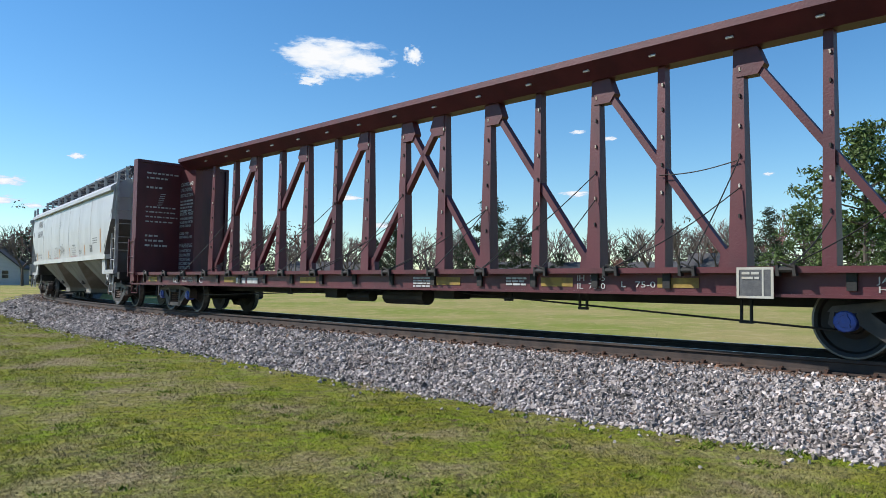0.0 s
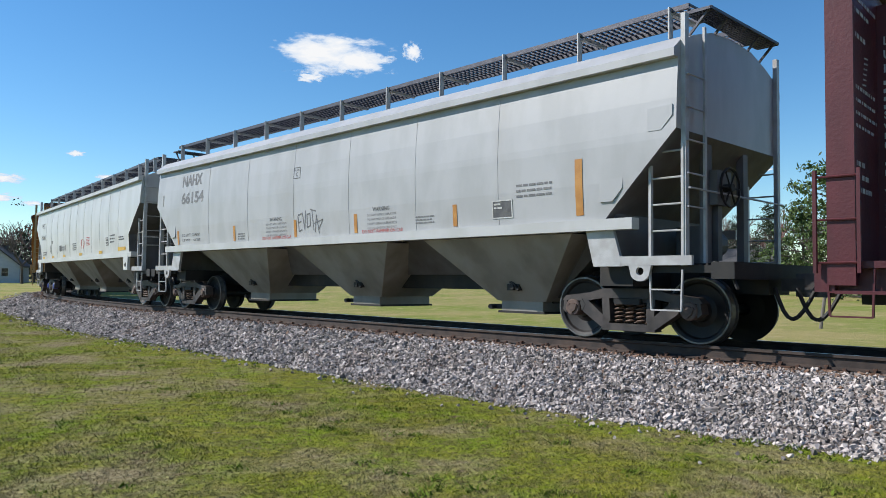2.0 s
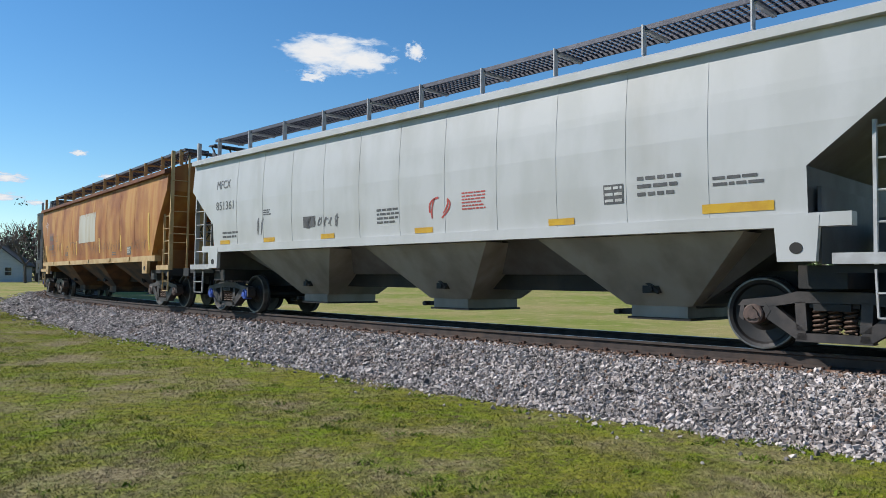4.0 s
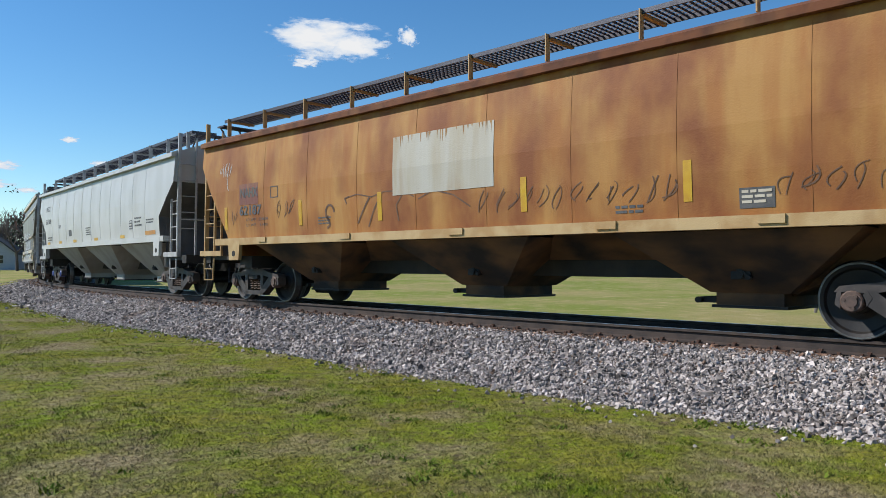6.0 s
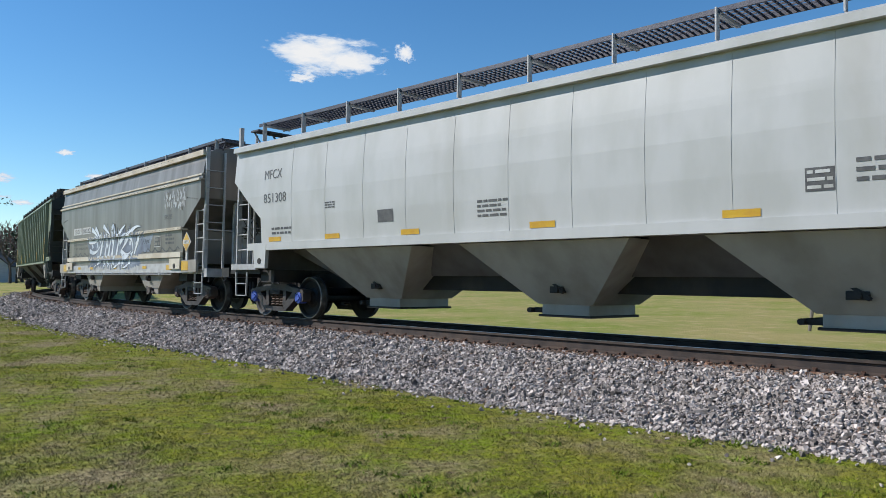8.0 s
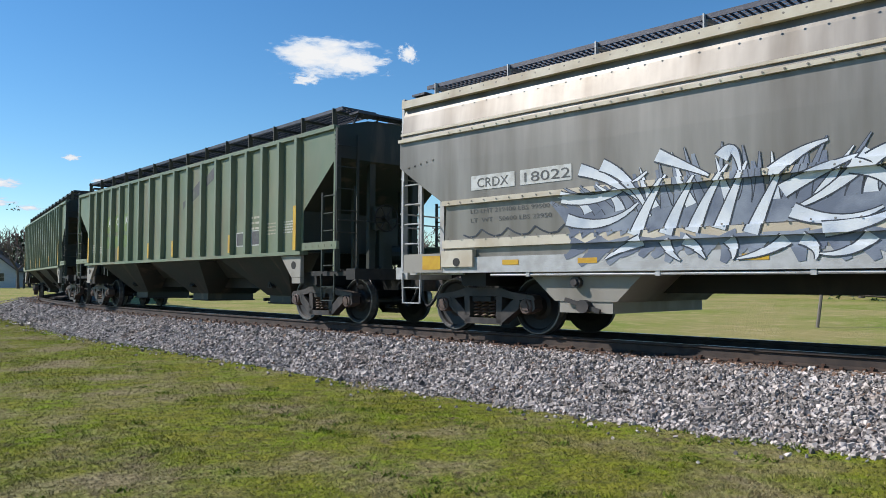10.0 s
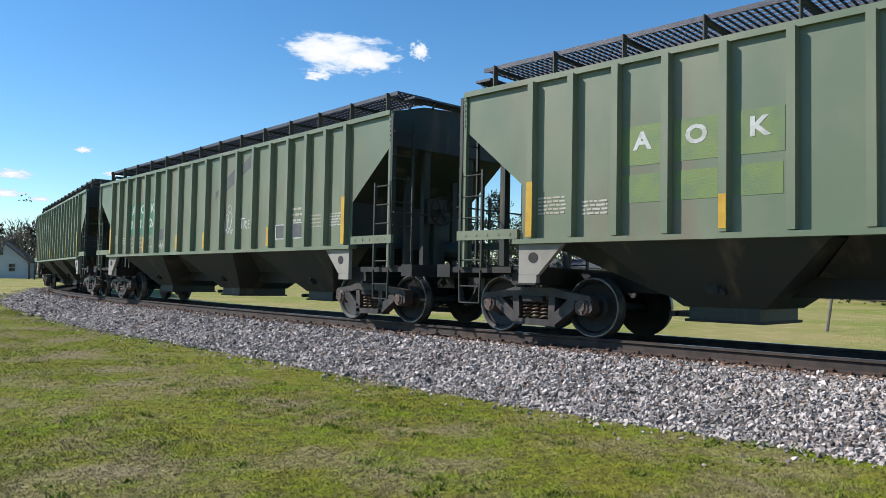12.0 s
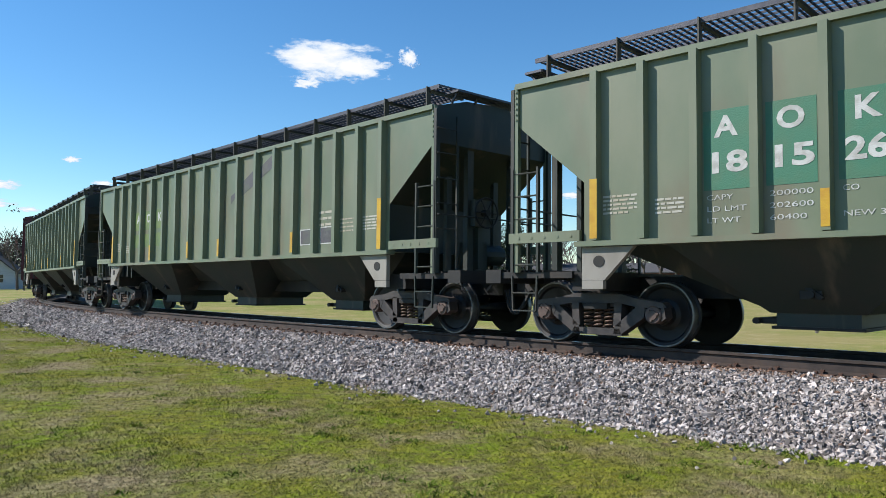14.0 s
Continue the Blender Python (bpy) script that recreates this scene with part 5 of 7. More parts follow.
def centre_beam_car():
    car = thing("centre_beam_flat_car", "dark red centre-beam lumber flat car, empty, with loose tie-down cables", "freight car", "train of freight cars")
    mid, half, xe = -57.5, 8.7, 10.75
    PITCH, FIRST = 1.143, -7.46
    bm = bmesh.new()
    box(bm, -xe, xe, -0.30, 0.30, 0.62, 1.10)
    for i in range(20):
        x = -xe + 0.6 + (2 * xe - 1.2) * i / 19
        box(bm, x - 0.05, x + 0.05, -1.34, 1.34, 0.85, 1.08)
    part("centre_sill", bm, M["black"], car)
    bm = bmesh.new()
    box(bm, -xe, xe, -1.30, 1.30, 1.08, 1.12)
    part("deck", bm, M["oxide"], car)
    for side in (-1, 1):
        bm = bmesh.new()
        y0, y1 = side * 1.30, side * 1.42
        box(bm, -xe, xe, *sorted((y0, y1)), 1.06, 1.14)
        box(bm, -xe, xe, *sorted((side * 1.27, side * 1.30)), 0.80, 1.06)
        box(bm, -xe, xe, *sorted((y0, y1)), 0.76, 0.80)
        part("side_sill", bm, M["oxide"], car)
    # top chord: a wide flange with a web below
    bm = bmesh.new()
    box(bm, -10.1, 10.1, -0.44, 0.44, 4.68, 4.79)
    prism(bm, [(-0.44, 4.68), (0.44, 4.68), (0.14, 4.44), (-0.14, 4.44)], "x", -10.1, 10.1)
    bevelled(bm, 0.015)
    part("top_chord", bm, M["oxide"], car)
    px = lambda i: FIRST + PITCH * i
    braces = ((8, 10), (10, 12), (12, 14), (6, 8), (7, 5), (5, 3), (3, 1), (1, -1))
    wide = {j for pair in braces for j in pair}
    for i in range(-1, 15):
        x = px(i)
        foot, head = (0.13, 0.07) if i in wide else (0.085, 0.06)
        bm = bmesh.new()
        # tapered box column, wider at its foot across the car
        slices(bm, [(1.12, (x - foot, x + foot), 0.12), (2.6, (x - (foot + head) / 2, x + (foot + head) / 2), 0.095), (4.45, (x - head, x + head), 0.065)])
        bevelled(bm, 0.012)
        column = part("column", bm, M["oxide"], car)
        for j, z in enumerate((1.9, 2.35, 2.8, 3.25, 3.7, 4.1)):
            bm = bmesh.new()
            y = -0.065 - (4.45 - z) / 3.33 * 0.055
            prism(bm, [(x + head * 0.3, z), (x + head * 0.3 + 0.02, z + 0.01), (x + head * 0.3 + 0.014, z + 0.065), (x + head * 0.3 - 0.008, z + 0.06)], "y", y - 0.022, y + 0.01)
            part("cable_hook", bm, M["patch"] if j % 2 else M["black"], column)
        bm = bmesh.new()
        rod(bm, (x - 0.05, -0.33, 4.56), (x + 0.05, -0.33, 4.56), 0.022, 6)
        part("chord_lug", bm, M["galv"], car)
    for a, b in braces:
        k = 1 if b > a else -1
        bm = bmesh.new()
        beam(bm, (px(a) + k * 0.16, 0, 4.28), (px(b) - k * 0.10, 0, 1.22), 0.10, 0.13, up=(0, 1, 0))
        prism(bm, [(px(a) - k * 0.02, 4.44), (px(a) + k * 0.26, 4.44), (px(a) + k * 0.36, 4.16), (px(a) + k * 0.27, 4.02), (px(a) - k * 0.02, 4.02)][::k], "y", -0.085, 0.085)
        prism(bm, [(px(b) + k * 0.02, 1.12), (px(b) - k * 0.30, 1.12), (px(b) - k * 0.26, 1.42), (px(b) + k * 0.02, 1.55)][::-k], "y", -0.06, 0.06)
        part("diagonal_brace", bm, M["oxide"], car)
    for k in (-1, 1):
        bm = bmesh.new()
        xa, xb = sorted((k * 10.60, k * 10.75))
        box(bm, xa, xb, -1.36, 1.36, 1.10, 4.68)
        for y in (-1.40, 1.40):
            box(bm, xa - 0.06, xb + 0.06, y - 0.05, y + 0.05, 0.86, 4.72)
        box(bm, xa - 0.06, xb + 0.06, -1.40, 1.40, 4.64, 4.72)
        for y in (-0.7, 0.0, 0.7):
            box(bm, *sorted((k * 10.75, k * 10.85)), y - 0.06, y + 0.06, 1.1, 4.64)
        part("bulkhead", bm, M["oxide"], car, "dark red steel end bulkhead with faded white stencils")
        bm = bmesh.new()
        xa, xb = sorted((k * 9.62, k * 10.60))
        box(bm, xa, xb, -0.12, 0.12, 1.12, 4.5)
        part("centre_panel", bm, M["oxide"], car, "dark red sheet panel with white stencilled instructions")
        bm = bmesh.new()
        box(bm, *sorted((k * 10.75, k * 10.95)), -1.40, 1.40, 0.78, 1.12)
        part("end_sill", bm, M["oxide"], car)
        ladder(car, k * 10.92, k * 10.5, -1.47, 1.0, 2.2, 3, M["oxide"], "grab_iron")
        stirrup(car, k * 10.6, -1.40, M["oxide"])
        coupler(car, k * 10.95)
    flat = lambda z: 0.125
    x0 = -10.53
    for s, z, h, w in (("LOADING AND", 3.62, 0.11, 0.95), ("UNLOADING", 3.44, 0.11, 0.85), ("INSTRUCTION", 3.26, 0.11, 0.95), ("SAFETY FIRST", 2.66, 0.10, 1.0),
                       ("WHEN CAR IS EMPTY", 2.52, 0.075, 1.0), ("PLACE END OF TIE-", 2.40, 0.075, 1.0), ("DOWN CHAIN IN", 2.28, 0.075, 0.85),
                       ("CABLE OVER", 2.04, 0.075, 0.7), ("POST HOOK, AND", 1.92, 0.075, 0.95), ("WARNING", 1.62, 0.13, 1.0), ("DO NOT MOVE", 1.47, 0.09, 0.9), ("CAR UNLESS", 1.33, 0.09, 0.85)):
        words(car, s, x0, z + 0.35, h, M["paint_white"], flat, 0.005, width=w * 0.84, bold=0.004)
    for s, z in (("TIEDOWNS ARE", 1.54), ("SECURED IN", 1.41), ("KEYSLOTS", 1.28)):
        words(car, s, x0, z, 0.085, M["paint_white"], flat, 0.005, width=0.74, bold=0.004)
    decal(car, "lettering", bars(x0, x0 + 0.82, 3.50, 4, 0.055, 0.05, 81), M["paint_white"], flat, 0.005)
    # stencils on the bulkhead's inner face
    bm = bmesh.new()
    for row, (w, h) in enumerate(((1.5, .05), (0.9, .05), (0, 0), (0.6, .06), (0, 0), (0, 0), (0, 0), (1.5, .045), (1.2, .04), (1.5, .04), (1.3, .04), (0, 0), (0, 0), (0.5, .06), (0.8, .06), (0.9, .06))):
        z, y = 4.3 - row * 0.155, -1.15
        r = random.Random(row)
        end = y + w * 0.62
        while h and y < end:
            u = r.uniform(0.04, 0.15)
            face(bm, [bm.verts.new((-10.595, a, b)) for a, b in ((y, z), (y + u, z), (y + u, z + h), (y, z + h))])
            y += u + 0.04
    for a in range(6):
        face(bm, [bm.verts.new((-10.595, -0.82 + 0.02 * a + u, 3.3 + 0.07 * a + w)) for u, w in ((0, 0), (0.16, 0.02), (0.16, 0.04), (0, 0.02))])
    part("lettering", bm, M["paint_white"], car)
    # tie-down winches, cables and lettering along the sill
    for i in range(-2, 16):
        x = px(i) - 0.05 + 0.03 * (i % 3)
        bm = bmesh.new()
        rod(bm, (x - 0.08, -1.43, 1.10), (x + 0.08, -1.43, 1.10), 0.04, 10)
        for dx in (-0.09, 0.09):
            prism(bm, [(dx + x - 0.015, 1.16), (dx + x + 0.015, 1.16), (dx + x + 0.03, 1.02), (dx + x - 0.01, 1.02)], "y", -1.47, -1.39)
        rod(bm, (x - 0.06, -1.46, 1.19), (x + 0.10, -1.46, 1.12), 0.014, 6)
        part("tie_down_winch", bm, M["black"], car, "black tie-down cable winch")
        if -1 < i < 15:
            bm = bmesh.new()
            r = random.Random(i)
            foot = Vector((x, -1.45, 1.12))
            for n, post in enumerate((i + 1, i) if i % 2 else (i,)):
                if not -1 < post < 15:
                    continue
                top = Vector((px(post) + 0.04, -0.13, 2.35 + 0.45 * (i % 3 == 0) - 0.5 * n))
                prev = foot
                for j in range(1, 9):
                    u = j / 8
                    p = foot.lerp(top, u) - Vector((0, 0, (0.04 + 0.05 * (i % 2)) * math.sin(math.pi * u)))
                    rod(bm, prev, p, 0.009, 5)
                    prev = p
            part("tie_down_cable", bm, M["black"], car, "slack black tie-down cable")
    bm = bmesh.new()
    prev = None
    for j in range(9):
        p = Vector((px(11) + PITCH * j / 8, -0.13, 2.66 + 0.10 * j / 8 - 0.05 * math.sin(math.pi * j / 8)))
        if prev:
            rod(bm, prev, p, 0.009, 5)
        prev = p
    part("tie_down_cable", bm, M["black"], car, "slack black tie-down cable")
    sill = lambda z: 1.305
    decal(car, "reflector", [rect(x - 0.28, x + 0.28, 0.86, 1.0) for x in (-9.6, -5.3, -2.1, 1.95, 4.15, 6.02)], M["old_yellow"], sill, 0.004, "faded dull yellow reflector strip")
    words(car, "IL  73-0", 4.5, 0.83, 0.09, M["paint_white"], sill, 0.006, width=0.45)
    words(car, "IH  71-5", 4.5, 0.95, 0.09, M["paint_white"], sill, 0.006, width=0.45)
    words(car, "L   75-0", 5.2, 0.86, 0.09, M["paint_white"], sill, 0.006, width=0.5)
    for x in (8.25, -8.3):
        words(car, "JACK", x, 0.94, 0.08, M["paint_white"], sill, 0.006, width=0.35)
        words(car, "HERE", x, 0.83, 0.08, M["paint_white"], sill, 0.006, width=0.35)
    words(car, "IC", -6.95, 0.84, 0.17, M["paint_white"], sill, 0.006, width=0.26)
    words(car, "EMPTY LOAD", -7.75, 0.95, 0.06, M["paint_white"], sill, 0.006, width=0.5)
    words(car, "3/8 ADJ. BLOCK", -7.8, 0.85, 0.06, M["paint_white"], sill, 0.006, width=0.6)
    decal(car, "lettering", bars(1.1, 1.6, 1.0, 4, 0.03, 0.02, 91) + bars(3.2, 3.6, 1.0, 3, 0.03, 0.02, 92) + bars(-5.0, -3.8, 0.98, 1, 0.14, 0.02, 93), M["paint_white"], sill, 0.006)
    bm = bmesh.new()
    box(bm, 6.85, 7.25, -1.47, -1.44, 0.75, 1.12)
    part("stencil_board", bm, M["ink"], car, "dark placard board with cream frame")
    decal(car, "stencil_board_frame", frame_marks(6.84, 7.26, 0.74, 1.13, 0.03) + [rect(7.13, 7.15, 0.77, 1.1)], M["patch"], lambda z: 1.47, 0.005, "cream board frame")
    decal(car, "lettering", bars(6.9, 7.1, 1.07, 2, 0.03, 0.03, 95), M["patch"], lambda z: 1.47, 0.006)
    # truss rods and brake gear below the deck
    bm = bmesh.new()
    for x in (-3.2, 3.0, 4.4, 6.75):
        zb = 0.42 if abs(x) > 6 else 0.52 if x > 4 else 0.62
        for dx in (-0.06, 0.06):
            beam(bm, (x + dx, -1.0, 0.78), (x + dx, -1.0, zb), 0.03)
        beam(bm, (x - 0.08, -1.0, zb), (x + 0.08, -1.0, zb), 0.04)
    rod(bm, (2.0, -1.0, 0.72), (7.9, -1.0, 0.36), 0.015, 6)
    rod(bm, (-2.4, -1.0, 0.66), (-7.2, -1.0, 0.50), 0.015, 6)
    part("brake_rod", bm, M["black"], car)
    bm = bmesh.new()
    rod(bm, (-0.2, -0.75, 0.62), (0.9, -0.75, 0.62), 0.16, 14)
    box(bm, -1.9, -1.5, -1.0, -0.6, 0.55, 0.78)
    rod(bm, (-1.3, -0.8, 0.6), (-0.6, -0.8, 0.6), 0.11, 12)
    box(bm, 1.2, 1.7, -0.9, -0.5, 0.6, 0.78)
    part("air_brake_reservoir", bm, M["black"], car)
    register(car, mid, half, ("blue", "blue"))


def brown_box_car():
    car = thing("box_car", "dark maroon high box car at the end of the cars", "freight car", "train of freight cars")
    bm = bmesh.new()
    slices(bm, [(1.05, 7.6, 1.5), (4.75, 7.6, 1.5), (4.95, 7.6, 0.7), (5.0, 7.6, 0.0)], cap_top=False)
    part("body", bm, M["oxide"], car)
    for i in range(15):
        bm = bmesh.new()
        x = -7.4 + 14.8 * i / 14
        box(bm, x - 0.06, x + 0.06, -1.58, -1.49, 1.1, 4.7)
        part("rib", bm, M["oxide"], car)
    under_gear(car, 6.4, None)
    for k in (-1, 1):
        coupler(car, k * 7.6)
    register(car, 121.0, 6.4)


# ---- ground, ballast bed, rails ----
def strip(name, cross, s0, s1, step, mats, label, material_of=None):
    """A cross-section of (lat, height) carried along the track."""
    bm = bmesh.new()
    rows = []
    for s in np.arange(s0, s1 + step / 2, step):
        rows.append([bm.verts.new(CANT @ Vector((*on_track(s, lat), z))) for lat, z in cross])
    for a, b in zip(rows, rows[1:]):
        for i in range(len(cross) - 1):
            face(bm, [a[i], b[i], b[i + 1], a[i + 1]], material_of[i] if material_of else 0)
    return bm


def sod_material(name, blades=False):
    """Turf in patches of bright green, olive, bleached straw and bare earth; beyond the track the field is drier."""
    m = bpy.data.materials.new(name)
    m.use_nodes = True
    n, lk = m.node_tree.nodes, m.node_tree.links
    b = n["Principled BSDF"]
    b.inputs["Roughness"].default_value = 0.95
    b.inputs["Specular IOR Level"].default_value = 0.1
    geo = n.new("ShaderNodeNewGeometry")
    def nz(scale, lo, hi, detail=6, rough=0.55):
        t = n.new("ShaderNodeTexNoise")
        t.inputs["Scale"].default_value, t.inputs["Detail"].default_value, t.inputs["Roughness"].default_value = scale, detail, rough
        lk.new(geo.outputs["Position"], t.inputs["Vector"])
        r = n.new("ShaderNodeMapRange")
        r.inputs["From Min"].default_value, r.inputs["From Max"].default_value = lo, hi
        lk.new(t.outputs[0], r.inputs["Value"])
        return r.outputs[0]
    def mix(f, a, c):
        x = n.new("ShaderNodeMix")
        x.data_type = "RGBA"
        lk.new(f, x.inputs[0])
        for sock, v in ((x.inputs[6], a), (x.inputs[7], c)):
            if isinstance(v, tuple):
                sock.default_value = (*v, 1)
            else:
                lk.new(v, sock)
        return x.outputs[2]
    green = mix(nz(1.1, 0.40, 0.62), (0.218, 0.212, 0.028), (0.180, 0.232, 0.016))
    green = mix(nz(5.5, 0.45, 0.60, 8, 0.65), green, (0.135, 0.132, 0.028))
    straw = mix(nz(11, 0.4, 0.62), (0.32, 0.262, 0.145), (0.19, 0.148, 0.082))
    col = mix(nz(0.62, 0.47, 0.63, 9, 0.62), green, straw)
    col = mix(nz(2.6, 0.58, 0.68, 9, 0.7), col, (0.175, 0.13, 0.075))
    # the drier field on the far side of the line
    dot = n.new("ShaderNodeVectorMath")
    dot.operation = "DOT_PRODUCT"
    dot.inputs[1].default_value = (math.cos(TH0), math.sin(TH0), 0)
    lk.new(geo.outputs["Position"], dot.inputs[0])
    far = n.new("ShaderNodeMapRange")
    far.inputs["From Min"].default_value, far.inputs["From Max"].default_value = 12.5, 14.5
    lk.new(dot.outputs["Value"], far.inputs["Value"])
    dry = mix(nz(0.16, 0.40, 0.60, 8), (0.215, 0.250, 0.050), (0.34, 0.285, 0.115))
    dry = mix(nz(1.4, 0.52, 0.72, 8), dry, (0.44, 0.35, 0.175))
    col = mix(far.outputs[0], col, dry)
    if blades:
        r, h = n.new("ShaderNodeMapRange"), n.new("ShaderNodeHueSaturation")
        r.inputs["To Min"].default_value, r.inputs["To Max"].default_value = 0.62, 1.38
        lk.new(geo.outputs["Random Per Island"], r.inputs["Value"])
        lk.new(r.outputs[0], h.inputs["Value"])
        lk.new(col, h.inputs["Color"])
        col = h.outputs[0]
    else:
        col = mix(nz(60, 0.5, 0.75, 4), col, (0.10, 0.10, 0.03))
        t = n.new("ShaderNodeTexNoise")
        t.inputs["Scale"].default_value, t.inputs["Detail"].default_value = 16, 9
        lk.new(geo.outputs["Position"], t.inputs["Vector"])
        bp = n.new("ShaderNodeBump")
        bp.inputs["Strength"].default_value, bp.inputs["Distance"].default_value = 1.0, 0.06
        lk.new(t.outputs[0], bp.inputs["Height"])
        lk.new(bp.outputs[0], b.inputs["Normal"])
    lk.new(col, b.inputs["Base Color"])
    return m


M["lawn"] = sod_material("lawn")
M["blade"] = sod_material("grass_blades", True)


def ground_height(x, y):
    return 0.03 * np.sin(x * 0.31 + 1) * np.cos(y * 0.27) - 0.02 + np.clip((np.hypot(x, y) - 45) / 60, 0, 1) * 0.25


def ground():
    r = np.concatenate([np.linspace(0, 16, 33), np.geomspace(17, 2600, 40)])
    a = np.linspace(0, 2 * np.pi, 97)[:-1]
    X, Y = np.outer(r, np.cos(a)), np.outer(r, np.sin(a))
    Z = ground_height(X, Y)
    bm = bmesh.new()
    centre = bm.verts.new((0, 0, float(Z[0, 0])))
    rings = [[bm.verts.new((X[i, j], Y[i, j], Z[i, j])) for j in range(len(a))] for i in range(1, len(r))]
    for j in range(len(a)):
        face(bm, [centre, rings[0][j], rings[0][(j + 1) % len(a)]])
    for p, q in zip(rings, rings[1:]):
        for j in range(len(a)):
            k = (j + 1) % len(a)
            face(bm, [p[j], q[j], q[k], p[k]])
    ob = mesh_object("ground", bm, M["lawn"], smooth=True)
    tagged(ob, "short spring lawn with straw-coloured dead patches", "ground", kind="structure")


BED = [(-4.2, RAIL - 0.95), (-3.05, RAIL - 0.63), (-1.75, RAIL - 0.22), (-1.3, RAIL - 0.20), (1.3, RAIL - 0.20), (1.75, RAIL - 0.22), (2.75, RAIL - 0.50), (3.9, RAIL - 0.9)]


def bed_height(lat):
    return np.interp(lat, [b[0] for b in BED], [b[1] for b in BED])


def railway():
    bm = strip("ballast", BED, -50, 150, 1.0, None, "")
    tagged(mesh_object("ballast_bed", bm, M["ballast_bed"]), "grey crushed stone ballast bank under the track", "ballast", kind="structure")
    head = [(-0.037, 0), (-0.037, -0.035), (-0.010, -0.05), (-0.010, -0.145), (-0.075, -0.165), (-0.075, -0.178), (0.075, -0.178), (0.075, -0.165), (0.010, -0.145), (0.010, -0.05), (0.037, -0.035), (0.037, 0)]
    for lat in (-0.755, 0.755):
        bm = strip("rail", [(lat + a, RAIL + b) for a, b in head] + [(lat - 0.037, RAIL)], -50, 150, 1.0, None, "", [1 if i in (0,) else 0 for i in range(11)] + [2])
        tagged(mesh_object("rail", bm, [M["rail_side"], M["rail_side"], M["rail_head"]]), "rusty steel rail with a polished running head", "rail", "running rails", kind="structure")
    # sleepers with plates and spikes along the near stretch
    tie = bmesh.new()
    box(tie, -0.115, 0.115, -1.28, 1.28, RAIL - 0.36, RAIL - 0.19)
    bevelled(tie, 0.01)
    tie_me = bpy.data.meshes.new("sleeper")
    tie.to_mesh(tie_me)
    tie.free()
    tie_me.materials.append(M["tie"])
    pl = bmesh.new()
    for lat in (-0.755, 0.755):
        box(pl, -0.09, 0.09, lat - 0.17, lat + 0.17, RAIL - 0.19, RAIL - 0.176)
        for dx, dl in ((-0.055, -0.095), (0.055, 0.095), (0.05, -0.10)):
            box(pl, dx - 0.011, dx + 0.011, lat + dl - 0.014, lat + dl + 0.014, RAIL - 0.176, RAIL - 0.13)
            box(pl, dx - 0.022, dx + 0.022, lat + dl * 0.86 - 0.026, lat + dl * 0.86 + 0.026, RAIL - 0.15, RAIL - 0.13)
        for dx in (-0.14, 0.14):
            box(pl, dx - 0.02, dx + 0.02, lat - 0.10, lat + 0.09, RAIL - 0.20, RAIL - 0.155)
    pl_me = bpy.data.meshes.new("tie_plate")
    pl.to_mesh(pl_me)
    pl.free()
    pl_me.materials.append(M["iron"])
    r = random.Random(8)
    for i in range(140):
        s = -14 + 0.51 * i
        x, y = on_track(s)
        ob = new("sleeper", tie_me)
        ob.matrix_world = pose(float(x), float(y), 0, 0, 0, math.degrees(float(heading(s))) + 90 + r.uniform(-1, 1))
        ob.matrix_world = CANT @ ob.matrix_world
        tagged(ob, "weathered creosoted timber sleeper bedded in ballast", "sleeper", "track sleepers", "structure")
        p = shared("tie_plate", pl_me, ob)


def scatter(name, verts, faces, per, places, sizes, mats, mat_ids, label, category, rng, flat=0.8):
    """Copies of a small rock shape joined into one mesh, each turned and squeezed on its own."""
    n = len(places)
    v = np.repeat(verts[None], n, 0) * (1 + rng.uniform(-0.38, 0.38, (n, len(verts), 3)))
    ang = rng.uniform(0, 2 * np.pi, (n, 3))
    c, s = np.cos(ang), np.sin(ang)
    v = v * sizes[:, None, :]
    x, y, z = v[..., 0].copy(), v[..., 1].copy(), v[..., 2].copy()
    y, z = y * c[:, :1] - z * s[:, :1], y * s[:, :1] + z * c[:, :1]
    x, y = x * c[:, 1:2] - y * s[:, 1:2], x * s[:, 1:2] + y * c[:, 1:2]
    x, z = x * c[:, 2:] + z * s[:, 2:], -x * s[:, 2:] + z * c[:, 2:]
    co = (np.stack([x, y, z], -1) + places[:, None, :]).reshape(-1, 3)
    fi = (faces[None] + (np.arange(n) * len(verts))[:, None, None]).reshape(-1, 3)
    return joined(name, co, fi, mats, np.repeat(mat_ids, len(faces)), label, category)


def joined(name, co, fi, mats, ids, label, category, kind="stuff"):
    me = bpy.data.meshes.new(name)
    me.vertices.add(len(co))
    me.vertices.foreach_set("co", co.astype(np.float32).ravel())
    me.loops.add(fi.size)
    me.loops.foreach_set("vertex_index", fi.astype(np.int32).ravel())
    me.polygons.add(len(fi))
    me.polygons.foreach_set("loop_start", np.arange(0, fi.size, 3, dtype=np.int32))
    for m in mats:
        me.materials.append(m)
    if ids is not None:
        me.polygons.foreach_set("material_index", ids.astype(np.int32))
    me.update(calc_edges=True)
    me.shade_flat()
    ob = new(name, me)
    return tagged(ob, label, category, kind=kind)


CUBE = np.array([(x, y, z) for x in (-1, 1) for y in (-1, 1) for z in (-1, 1)], float) * 0.62
CUBE_TRIS = np.array([(0, 1, 3), (0, 3, 2), (4, 6, 7), (4, 7, 5), (0, 4, 5), (0, 5, 1), (2, 3, 7), (2, 7, 6), (0, 2, 6), (0, 6, 4), (1, 5, 7), (1, 7, 3)])


